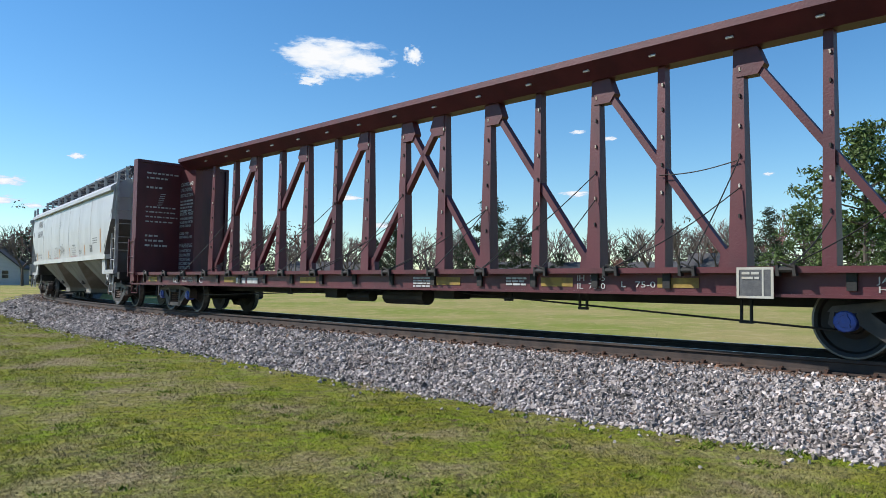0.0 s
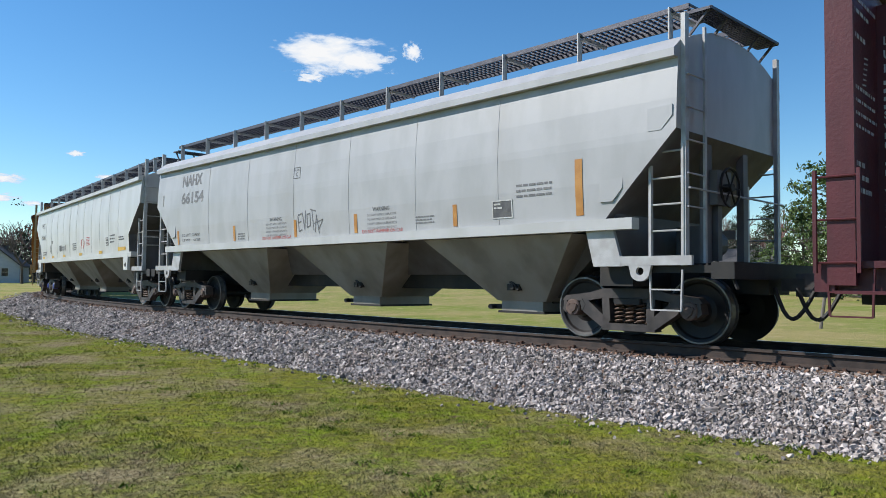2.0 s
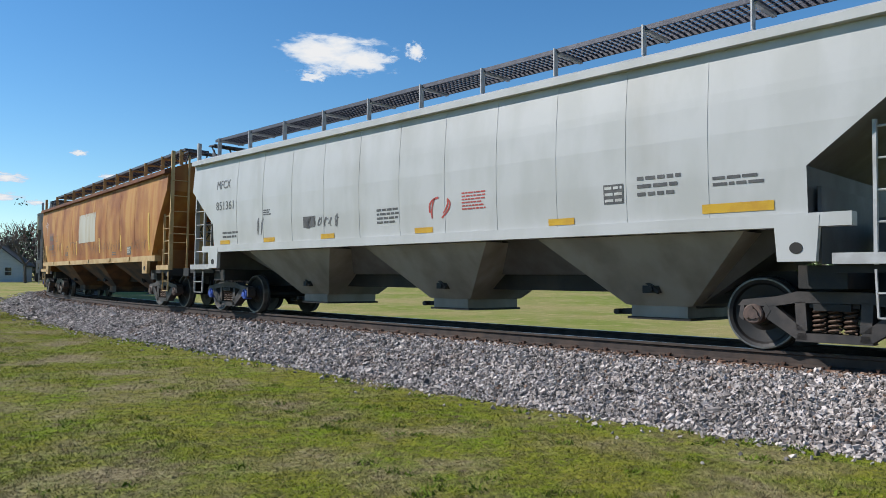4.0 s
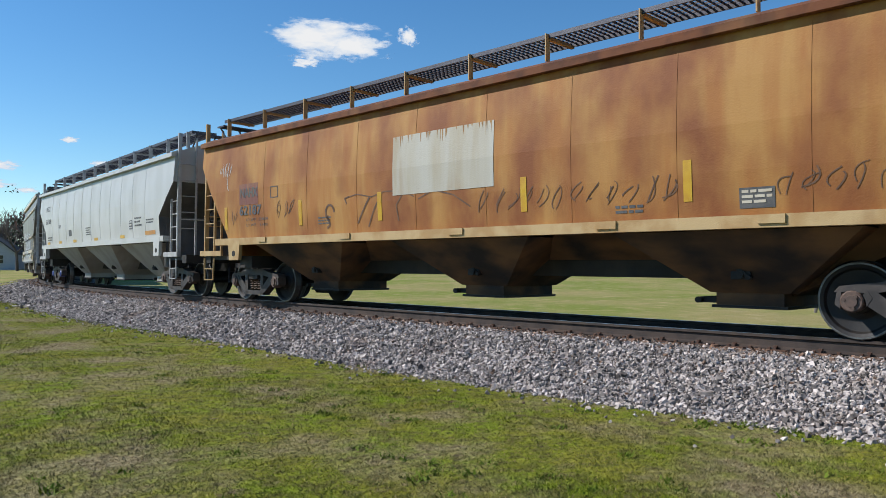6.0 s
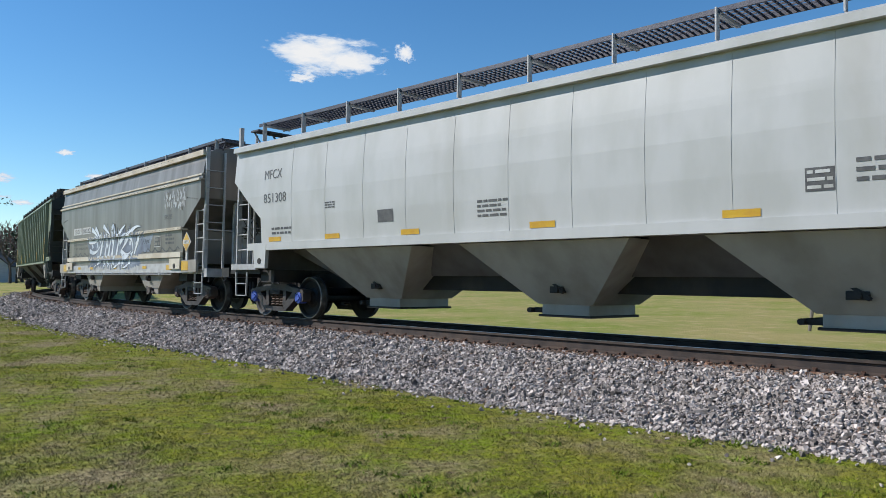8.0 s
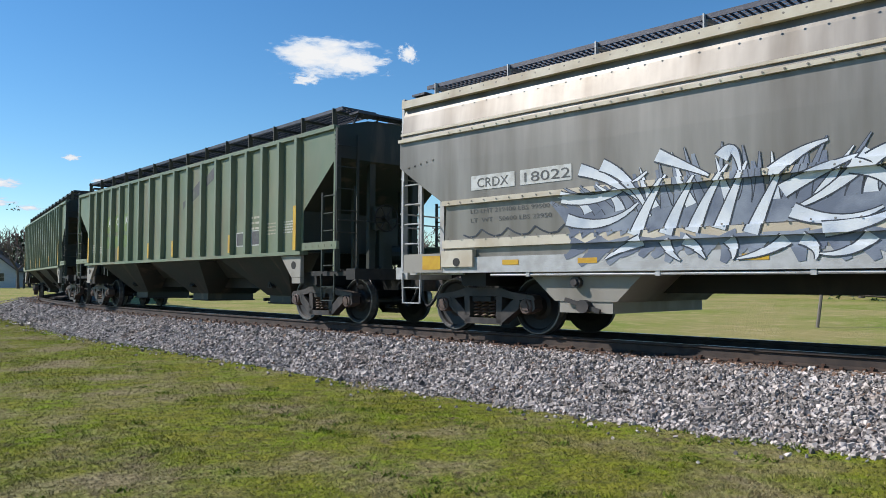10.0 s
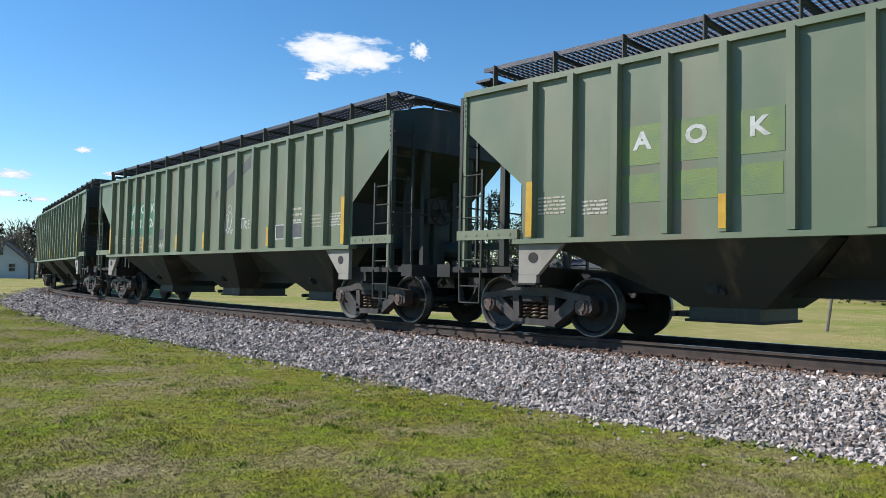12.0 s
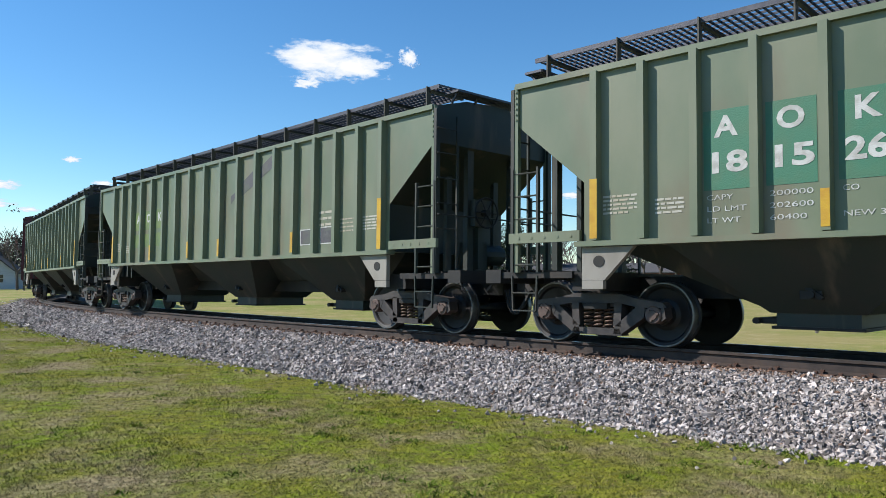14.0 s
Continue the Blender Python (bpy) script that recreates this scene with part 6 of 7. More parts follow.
def ballast_stones():
    rng = np.random.default_rng(5)
    for lo, hi, count, size in ((-11, 9, 105000, 0.0205), (9, 26, 42000, 0.026), (26, 66, 18000, 0.042)):
        s = rng.uniform(lo, hi, count)
        lat = -0.86 - 2.45 * rng.uniform(0, 1, count) ** 0.95
        edge = rng.uniform(0, 1, count) < 0.012
        lat = np.where(edge, -3.15 - rng.exponential(0.16, count), lat)
        keep = lat < -0.87
        x, y = on_track(s, lat)
        z = bed_height(lat) + rng.uniform(-0.02, 0.028, count)
        z = np.where(lat > -1.35, z - 0.02, z)
        size3 = size * rng.lognormal(0, 0.28, count)[:, None] * rng.uniform(0.45, 1.45, (count, 3))
        rusty = (rng.uniform(0, 1, count) < np.clip((lat + 1.65) * 1.1, 0.02, 0.75)).astype(int)
        scatter("ballast_stones", CUBE, CUBE_TRIS, 12, np.where(edge[:, None], np.stack([x, y, ground_height(x, y) + 0.012], -1), canted(np.stack([x, y, z], -1))), size3, [M["stone"], M["stone_rust"]], rusty, "loose grey crushed granite ballast stones", "ballast", rng)
    # between and beyond the rails
    count = 9000
    s, lat = rng.uniform(-14, 45, count), rng.uniform(-0.6, 3.1, count)
    lat = np.where(np.abs(lat - 0.755) < 0.1, lat + 0.25, lat)
    x, y = on_track(s, lat)
    scatter("ballast_stones", CUBE, CUBE_TRIS, 12, canted(np.stack([x, y, bed_height(lat)], -1)), 0.036 * rng.uniform(0.6, 1.3, (count, 3)), [M["stone"], M["stone_rust"]], (rng.uniform(0, 1, count) < 0.3).astype(int),
            "grey crushed granite ballast stones between the rails", "ballast", rng)


M["dry_blade"] = material("dry_grass_blades", (0.44, 0.36, 0.16), (0.30, 0.23, 0.10), 0.95, scale=3, island=0.4, bump=0)
M["weed"] = material("low_weeds", (0.14, 0.20, 0.02), (0.17, 0.23, 0.025), 0.7, scale=4, island=0.35, bump=0)

# dry, matt blades give almost no gloss
for key in ("dry_blade", "weed"):
    M[key].node_tree.nodes["Principled BSDF"].inputs["Specular IOR Level"].default_value = 0.1


def lawn():
    rng = np.random.default_rng(11)
    n = 420000
    r = 4.4 + 30 * rng.uniform(0, 1, n) ** 2.0
    a = rng.uniform(-0.60, 0.60, n)
    x, y = r * np.sin(a), r * np.cos(a)
    lat = to_track(x, y)
    ok = (lat < -3.1 + rng.normal(0, 0.12, n)) | (lat > 1e8)
    x, y, r = x[ok], y[ok], r[ok]
    patch = np.sin(x * 0.9 + 1.3 * np.sin(y * 0.7)) * np.cos(y * 1.1 + np.sin(x * 0.5)) + 0.4 * np.sin(x * 3.1 + y * 2.3)
    n = len(x)
    tall = rng.uniform(0.006, 0.020, n) * np.where(patch > 0.2, 1.1, 0.7) * (1 + r / 30)
    w = rng.uniform(0.0018, 0.0038, n) * (1 + r / 9)
    t = rng.uniform(0, 2 * np.pi, n)
    z = ground_height(x, y)
    lean = rng.normal(0, 0.9, (n, 2)) * tall[:, None]
    co = np.stack([np.stack([x - w * np.cos(t), y - w * np.sin(t), z - 0.004], -1), np.stack([x + w * np.cos(t), y + w * np.sin(t), z - 0.004], -1),
                   np.stack([x + lean[:, 0], y + lean[:, 1], z + tall], -1)], 1).reshape(-1, 3)
    fi = np.arange(3 * n).reshape(-1, 3)
    ids = (rng.uniform(0, 1, n) < np.where(patch < -0.2, 0.16, 0.05)).astype(int)
    joined("grass", co, fi, [M["blade"], M["dry_blade"]], ids, "short green and straw-coloured grass blades", "grass")
    # darker weed tufts, thickest along the toe of the ballast
    pts = []
    for k in range(240):
        if k < 120:
            s, l = rng.uniform(-8, 26), -3.15 - abs(rng.normal(0, 0.18))
            px, py = on_track(s, l)
        else:
            rr, aa = 4.8 + 11 * rng.uniform() ** 1.3, rng.uniform(-0.58, 0.58)
            px, py = rr * math.sin(aa), rr * math.cos(aa)
            if -3.2 < to_track(np.array([px]), np.array([py]))[0] < 50:
                continue
        m = int(rng.integers(14, 46))
        pts.append(np.stack([px + rng.normal(0, 0.05, m), py + rng.normal(0, 0.05, m), rng.uniform(0.012, 0.042, m)], -1))
    p = np.concatenate(pts)
    n = len(p)
    t, w = rng.uniform(0, 2 * np.pi, n), rng.uniform(0.005, 0.013, n)
    z = ground_height(p[:, 0], p[:, 1])
    co = np.stack([np.stack([p[:, 0] - w * np.cos(t), p[:, 1] - w * np.sin(t), z], -1), np.stack([p[:, 0] + w * np.cos(t), p[:, 1] + w * np.sin(t), z], -1),
                   np.stack([p[:, 0] + rng.normal(0, 0.03, n), p[:, 1] + rng.normal(0, 0.03, n), z + p[:, 2]], -1)], 1).reshape(-1, 3)
    joined("weeds", co, np.arange(3 * n).reshape(-1, 3), [M["weed"]], None, "small dark green weed tufts in the lawn", "weeds")


# ---- trees and the far side of the field ----
M["needles"] = material("pine_needles", (0.075, 0.13, 0.030), (0.12, 0.17, 0.045), 0.8, scale=0.6, island=0.5, bump=0)
M["needles_dark"] = material("dark_evergreen_leaves", (0.028, 0.050, 0.020), (0.045, 0.066, 0.025), 0.8, scale=0.6, island=0.5, bump=0)
M["bark"] = material("grey_bark", (0.115, 0.092, 0.075), (0.075, 0.06, 0.05), 0.9, scale=5)
M["twigs"] = material("bare_twigs", (0.16, 0.13, 0.115), (0.12, 0.095, 0.085), 0.9, scale=3, bump=0)
M["bud"] = material("reddish_buds", (0.26, 0.12, 0.10), (0.19, 0.10, 0.085), 0.9, scale=3, island=0.3, bump=0)


def clumps(rng, centres, spread, count, leaf):
    """Small leaf blades strewn round each clump's centre."""
    n = len(centres) * count
    c = np.repeat(centres, count, 0) + rng.normal(0, 1, (n, 3)) * spread * (1, 1, 0.6)
    u, v = rng.normal(0, 1, (n, 3)), rng.normal(0, 1, (n, 3))
    u /= np.linalg.norm(u, axis=1, keepdims=True)
    v -= (v * u).sum(1, keepdims=True) * u
    v /= np.linalg.norm(v, axis=1, keepdims=True)
    k = leaf * rng.uniform(0.6, 1.4, (n, 1))
    co = np.stack([c - u * k, c + v * k * 0.45, c + u * k, c - v * k * 0.45], 1).reshape(-1, 3)
    b = np.arange(n) * 4
    fi = np.concatenate([np.stack([b, b + 1, b + 2], -1), np.stack([b, b + 2, b + 3], -1)])
    return co, fi


def mesh_part(name, co, fi, mat, parent):
    ob = joined(name, co, fi, [mat], None, "", "", "")
    ob.parent = parent
    return ob


def evergreen(name, x, y, height, width, seed, mat, label, bare=0.3, dense=1.0):
    rng = np.random.default_rng(seed)
    tree = thing(name, label, "tree", "trees beyond the field")
    z0 = float(ground_height(np.array(x), np.array(y)))
    tree.matrix_world = pose(x, y, z0)
    bm = bmesh.new()
    rod(bm, (0, 0, -0.1), (0.1, 0, height * 0.55), 0.018 * height, 8, 0.011 * height)
    rod(bm, (0.1, 0, height * 0.55), (0, 0.1, height * 0.97), 0.011 * height, 6, 0.02)
    tips = []
    n = int(26 * dense)
    for i in range(n):
        f = bare + (1 - bare) * (i + rng.uniform()) / n
        a = i * 2.4 + rng.uniform(-0.4, 0.4)
        env = width / 2 * (1.15 - f) ** 0.7 * (0.6 + 0.5 * math.sin(math.pi * min(1, (f - bare) / (1 - bare) + 0.25))) * rng.uniform(0.6, 1.25)
        tip = Vector((env * math.cos(a), env * math.sin(a), height * f + env * rng.uniform(0.0, 0.35)))
        foot = Vector((0.05, 0, height * f))
        rod(bm, foot, tip, 0.06, 5, 0.015, caps=False)
        for j in range(int(5 + env * 2.2)):
            u = rng.uniform(0.35, 1.05)
            p = foot.lerp(tip, u)
            tips.append((p.x + rng.normal(0, 0.35), p.y + rng.normal(0, 0.35), p.z + rng.normal(0.1, 0.25)))
    part("trunk", bm, M["bark"], tree)
    co, fi = clumps(rng, np.array(tips), height * 0.026, 24, 0.009 * height + 0.05)
    mesh_part("crown", co, fi, mat, tree)
    return tree


def bare_tree(x, y, height, seed, label, budded=False):
    rng = random.Random(seed)
    tree = thing("bare_tree", label, "tree", "bare trees beyond the field")
    tree.matrix_world = pose(x, y, float(ground_height(np.array(x), np.array(y))))
    trunk, twigs, ends = bmesh.new(), bmesh.new(), []

    def grow(p, d, length, r, depth):
        q = p + d * length
        rod(trunk if depth < 2 else twigs, p, q, max(r, 0.032), 5 if depth < 2 else 3, max(r * 0.62, 0.026), caps=False)
        if depth >= 5:
            ends.append(q)
            return
        for _ in range(3 if depth < 4 else 2):
            e = (d + Vector((rng.uniform(-0.75, 0.75), rng.uniform(-0.75, 0.75), rng.uniform(-0.15, 0.45)))).normalized()
            grow(q if rng.random() < 0.6 else p.lerp(q, rng.uniform(0.55, 1)), e, length * rng.uniform(0.58, 0.85), r * 0.66, depth + 1)

    grow(Vector((0, 0, -0.1)), Vector((rng.uniform(-0.08, 0.08), 0, 1)).normalized(), height * 0.27, height * 0.022, 0)
    part("trunk", trunk, M["bark"], tree)
    part("crown", twigs, M["bud"] if budded else M["twigs"], tree)
    return tree


def sight(px_angle, dist):
    """A ground place at an angle to the right of straight ahead (degrees) and a distance."""
    a = math.atan(math.tan(radians(px_angle)) * 0.79)
    return 1.26 * dist * math.sin(a), 1.26 * dist * math.cos(a)


# ---- buildings and small things beyond the field ----
M["siding_white"] = material("white_siding", (0.62, 0.63, 0.66), (0.52, 0.53, 0.56), 0.6, scale=3, stretch=(0.3, 0.3, 12))
M["siding_blue"] = material("blue_siding", (0.17, 0.23, 0.36), (0.14, 0.19, 0.30), 0.6, scale=3, stretch=(0.3, 0.3, 12))
M["shingle"] = material("grey_shingles", (0.12, 0.115, 0.115), (0.08, 0.08, 0.085), 0.9, scale=6)
M["glass"] = material("dark_window_glass", (0.03, 0.035, 0.045), (0.02, 0.025, 0.03), 0.08, scale=2, bump=0)
M["trim"] = material("white_trim", (0.66, 0.66, 0.65), (0.58, 0.58, 0.57), 0.6, scale=5)
M["brick"] = material("red_brick", (0.22, 0.09, 0.07), (0.15, 0.065, 0.055), 0.85, scale=9)
M["asphalt"] = material("pale_road_gravel", (0.30, 0.285, 0.26), (0.22, 0.21, 0.19), 0.95, scale=4)
M["post_wood"] = material("weathered_grey_wood", (0.24, 0.22, 0.19), (0.17, 0.15, 0.13), 0.9, scale=5, stretch=(8, 8, 1))
M["car_white"] = material("white_car_body", (0.66, 0.66, 0.67), (0.6, 0.6, 0.61), 0.25, coat=0.5, bump=0)
M["car_red"] = material("dark_red_car_body", (0.22, 0.03, 0.03), (0.18, 0.025, 0.025), 0.25, coat=0.5, bump=0)
M["car_dark"] = material("dark_car_body", (0.035, 0.04, 0.045), (0.05, 0.05, 0.055), 0.25, coat=0.5, bump=0)
M["tyre"] = material("black_tyre", (0.02, 0.02, 0.02), (0.03, 0.03, 0.03), 0.8, bump=0)


def house(x, y, turn, w, d, h, roof_h, siding, label, windows, porch=False):
    ob = thing("house", label, "house", "houses beyond the field")
    ob.matrix_world = pose(x, y, float(ground_height(np.array(x), np.array(y))) - 0.05, 0, 0, turn)
    bm = bmesh.new()
    box(bm, -w / 2, w / 2, -d / 2, d / 2, 0, h)
    for k in (-1, 1):
        prism(bm, [(-d / 2, h), (d / 2, h), (0, h + roof_h)], "x", k * w / 2, k * (w / 2 - 0.2))
    part("wall", bm, siding, ob)
    bm = bmesh.new()
    for k in (-1, 1):
        prism(bm, [(k * (d / 2 + 0.4), h - 0.25), (0, h + roof_h + 0.05), (0, h + roof_h + 0.22), (k * (d / 2 + 0.4), h - 0.08)][::k], "x", -w / 2 - 0.3, w / 2 + 0.3)
    part("roof", bm, M["shingle"], ob)
    for wx, wz, ww, wh in windows:
        bm = bmesh.new()
        box(bm, wx - ww / 2, wx + ww / 2, -d / 2 - 0.05, -d / 2 + 0.02, wz, wz + wh)
        win = part("window", bm, M["trim"], ob)
        bm = bmesh.new()
        for sx in (-1, 1):
            xa, xb = sorted((wx + sx * 0.04, wx + sx * (ww / 2 - 0.07)))
            box(bm, xa, xb, -d / 2 - 0.06, -d / 2 - 0.045, wz + 0.07, wz + wh - 0.07)
        part("pane", bm, M["glass"], win)
    bm = bmesh.new()
    box(bm, w / 2 - 2.2, w / 2 - 1.3, -d / 2 - 0.06, -d / 2 + 0.02, 0.3, 2.35)
    part("door", bm, M["trim"], ob)
    bm = bmesh.new()
    for i in range(3):
        box(bm, w / 2 - 2.4, w / 2 - 1.1, -d / 2 - 0.35 * (3 - i), -d / 2 - 0.35 * (2 - i), 0, 0.15 * (i + 1))
    part("step", bm, M["asphalt"], ob)
    return ob


def gable_house(x, y, turn):
    """The pale house whose gable end faces the track."""
    ob = thing("house", "pale grey gabled house with a dark roof beyond the curve", "house", "houses beyond the field")
    ob.matrix_world = pose(x, y, float(ground_height(np.array(x), np.array(y))) - 0.05, 0, 0, turn)
    bm = bmesh.new()
    prism(bm, [(-3.5, 0), (3.5, 0), (3.5, 2.7), (0, 5.6), (-3.5, 2.7)], "y", -4, 4)
    part("wall", bm, M["siding_white"], ob)
    bm = bmesh.new()
    for k in (-1, 1):
        prism(bm, [(k * 3.9, 2.35), (0, 5.65), (0, 5.85), (k * 3.9, 2.58)][::k], "y", -4.3, 4.3)
    part("roof", bm, M["shingle"], ob)
    for wx, wz in ((-1.6, 1.0), (1.6, 1.0), (0, 3.4)):
        bm = bmesh.new()
        box(bm, wx - 0.5, wx + 0.5, -4.06, -3.98, wz, wz + 1.3)
        win = part("window", bm, M["trim"], ob)
        bm = bmesh.new()
        box(bm, wx - 0.42, wx + 0.42, -4.075, -4.055, wz + 0.08, wz + 0.62)
        box(bm, wx - 0.42, wx + 0.42, -4.075, -4.055, wz + 0.68, wz + 1.22)
        part("pane", bm, M["glass"], win)


def parked_car(x, y, turn, paint, label, van=False):
    ob = thing("parked_car", label, "car", "parked cars")
    ob.matrix_world = pose(x, y, float(ground_height(np.array(x), np.array(y))), 0, 0, turn)
    bm = bmesh.new()
    roof = 1.85 if van else 1.45
    body = [(-2.2, 0.35), (2.2, 0.35), (2.25, 0.75), (1.5 if not van else 1.9, 0.95)] + ([(1.3, roof), (-2.0, roof), (-2.2, 0.95)] if van else [(0.75, roof), (-0.9, roof), (-1.6, 0.95), (-2.25, 0.85)])
    prism(bm, body, "y", -0.85, 0.85)
    bevelled(bm, 0.06)
    part("body", bm, paint, ob)
    bm = bmesh.new()
    if van:
        prism(bm, [(1.72, 1.0), (1.22, roof - 0.12), (-1.9, roof - 0.12), (-1.9, 1.0)], "y", -0.865, 0.865)
    else:
        prism(bm, [(1.25, 0.98), (0.68, roof - 0.1), (-0.85, roof - 0.1), (-1.35, 0.98)], "y", -0.865, 0.865)
    part("window", bm, M["glass"], ob)
    for wx in (-1.4, 1.4):
        for wy in (-0.8, 0.8):
            bm = bmesh.new()
            rod(bm, (wx, wy - 0.1, 0.32), (wx, wy + 0.1, 0.32), 0.32, 16)
            part("wheel", bm, M["tyre"], ob)


def far_side():
    # the gravel road along the far edge of the field
    bm = bmesh.new()
    pts = [(-160, 136), (-80, 127), (0, 126), (70, 117), (130, 90), (190, 50)]
    rows = []
    for (x0, y0), (x1, y1) in zip(pts, pts[1:]):
        for u in np.linspace(0, 1, 9)[:-1]:
            x, y = x0 + (x1 - x0) * u, y0 + (y1 - y0) * u
            z = float(ground_height(np.array(x), np.array(y)))
            rows.append((bm.verts.new((x, y - 2, z + 0.02)), bm.verts.new((x, y + 2, z + 0.05))))
    for a, b in zip(rows, rows[1:]):
        face(bm, [a[0], b[0], b[1], a[1]])
    tagged(mesh_object("road", bm, M["asphalt"]), "pale gravel road along the far edge of the field", "road", kind="structure")
    x, y = sight(9.9, 106)
    house(x, y, -8, 16, 7, 2.6, 1.3, M["siding_white"], "long white single-storey house beyond the field", [(-6, 0.9, 1.2, 1.1), (-2.6, 0.9, 1.2, 1.1), (0.4, 0.9, 0.9, 1.1), (2.6, 0.9, 1.4, 1.1)])
    x, y = sight(26.0, 92)
    house(x, y, -24, 11, 7, 2.8, 2.0, M["siding_blue"], "blue sided house with white-framed windows beyond the field", [(-4, 0.9, 1.0, 1.2), (-1.2, 0.9, 1.6, 1.2), (1.5, 0.9, 1.0, 1.2)])
    x, y = sight(22.5, 112)
    house(x, y, -20, 20, 8, 2.6, 1.5, M["brick"], "low brick house with a grey roof behind bare trees", [(-7, 0.9, 1.4, 1.1), (-3, 0.9, 1.4, 1.1), (3, 0.9, 1.4, 1.1)])
    x, y = sight(-11, 118)
    house(x, y, 10, 18, 8, 2.6, 1.6, M["brick"], "low dark brick house among the trees", [(-6, 0.9, 1.4, 1.1), (0, 0.9, 1.4, 1.1)])
    x, y = sight(-36.9, 105)
    gable_house(x, y, 20)
    for a, d, turn, p, lab, van in ((4.6, 101, 5, "car_red", "dark red parked car by the white house", False), (6.2, 101, 5, "car_white", "white parked van by the white house", True),
                                    (28.9, 86, -20, "car_dark", "dark parked car beside the blue house", False), (27.3, 60, -60, "car_white", "white parked pickup beyond the track", False)):
        x, y = sight(a, d)
        parked_car(x, y, turn, M[p], lab, van)
    # leaning stake in the field, a pole on the skyline
    bm = bmesh.new()
    rod(bm, (11.0, 21.8, -0.1), (11.25, 21.8, 1.6), 0.05, 8)
    tagged(mesh_object("leaning_post", bm, M["post_wood"]), "weathered leaning wooden stake in the grass", "post")
    bm = bmesh.new()
    x, y = sight(-14.0, 112)
    rod(bm, (x, y, 0), (x, y, 10), 0.16, 8, 0.11)
    beam(bm, (x - 0.9, y, 9.3), (x + 0.9, y, 9.3), 0.12)
    tagged(mesh_object("utility_pole", bm, M["post_wood"]), "tall wooden utility pole with a crossarm", "pole")
    bm = bmesh.new()
    x, y = sight(15.0, 98)
    rod(bm, (x, y, 0), (x, y, 2.6), 0.08, 8)
    tagged(mesh_object("sign_post", bm, M["post_wood"]), "dark wooden post by the gravel road", "post")
    # single trees: angle, distance, height, width
    for i, (a, d, h, w, m, b) in enumerate(((4.9, 86, 12.6, 9, "needles_dark", 0.22), (7.6, 88, 9.8, 8, "needles_dark", 0.12), (2.3, 90, 8.5, 6, "needles_dark", 0.1), (-4.6, 92, 9.2, 8, "needles_dark", 0.15), (-6.6, 98, 7.5, 7, "needles_dark", 0.12),
                                            (35.6, 41, 10.6, 9.5, "needles", 0.34), (31.4, 46, 6.4, 5.5, "needles", 0.04), (33.6, 44, 5.6, 5.0, "needles", 0.05), (38.5, 43, 9.5, 8, "needles", 0.2), (37.2, 38, 3.2, 4.5, "needles", 0.0),
                                            (-37.6, 108, 8.5, 9, "needles_dark", 0.05), (-35.3, 112, 8.0, 8, "needles_dark", 0.05), (29.0, 86, 10.2, 7, "needles_dark", 0.1), (26.4, 96, 8.5, 7, "needles_dark", 0.1), (11.2, 105, 5.5, 6, "needles_dark", 0.05), (17.2, 105, 6.5, 6, "needles_dark", 0.1))):
        x, y = sight(a, d)
        evergreen("pine_tree", x, y, h, w, 100 + i, M[m], "tall pine tree with a broken crown beyond the field" if h > 8 else "bushy young evergreen tree beyond the field", b, 1.3 if d < 60 else 1.0)
    for i, (a, d, h, bud) in enumerate(((-1.4, 88, 10, 0), (-9.0, 96, 9, 0), (-11.5, 100, 8, 0), (-7.8, 92, 7, 0), (19.2, 84, 10.5, 0), (20.6, 88, 10, 0), (22.0, 86, 11, 0), (23.6, 90, 11, 0), (25.0, 88, 10.5, 0), (27.6, 92, 9, 0), (16.4, 96, 6.5, 1),
                                        (31.6, 80, 10, 0), (-35.4, 92, 9.5, 0), (-37.4, 98, 9, 0), (-36.4, 112, 10, 0), (-34.6, 104, 8.5, 0), (-14.5, 104, 8, 0), (0.6, 96, 8, 0), (13.5, 108, 6, 0), (35, 70, 9, 0))):
        x, y = sight(a, d)
        bare_tree(x, y, h, 200 + i, "reddish budding bare tree beyond the field" if bud else "leafless grey tree beyond the field", bool(bud))
    thicket = random.Random(41)
    for i in range(84):
        x, y = sight(-37 + 76 * (i + thicket.random()) / 84, thicket.uniform(100, 128))
        bare_tree(x, y, thicket.uniform(8.5, 14.0), 400 + i, "reddish budding bare tree beyond the field" if i % 6 == 2 else "leafless grey tree beyond the field", i % 6 == 2)
    # the wood behind
    rng = np.random.default_rng(77)
    n = 3600
    a, d = np.radians(rng.uniform(-40, 42, n)), rng.uniform(150, 190, n)
    top = 3.0 + 1.5 * np.sin(a * 23) + 1.1 * np.sin(a * 61 + 1)
    c = np.stack([d * np.sin(a), d * np.cos(a), 0.5 + np.abs(rng.normal(0, 1, n)) * top], -1)
    co, fi = clumps(rng, c, 0.8, 16, 0.33)
    ids = (rng.uniform(0, 1, len(fi)) < 0.55).astype(int)
    joined("far_wood", co, fi, [M["needles_dark"], M["twigs"]], ids, "distant low line of evergreen and bare woodland", "woods")


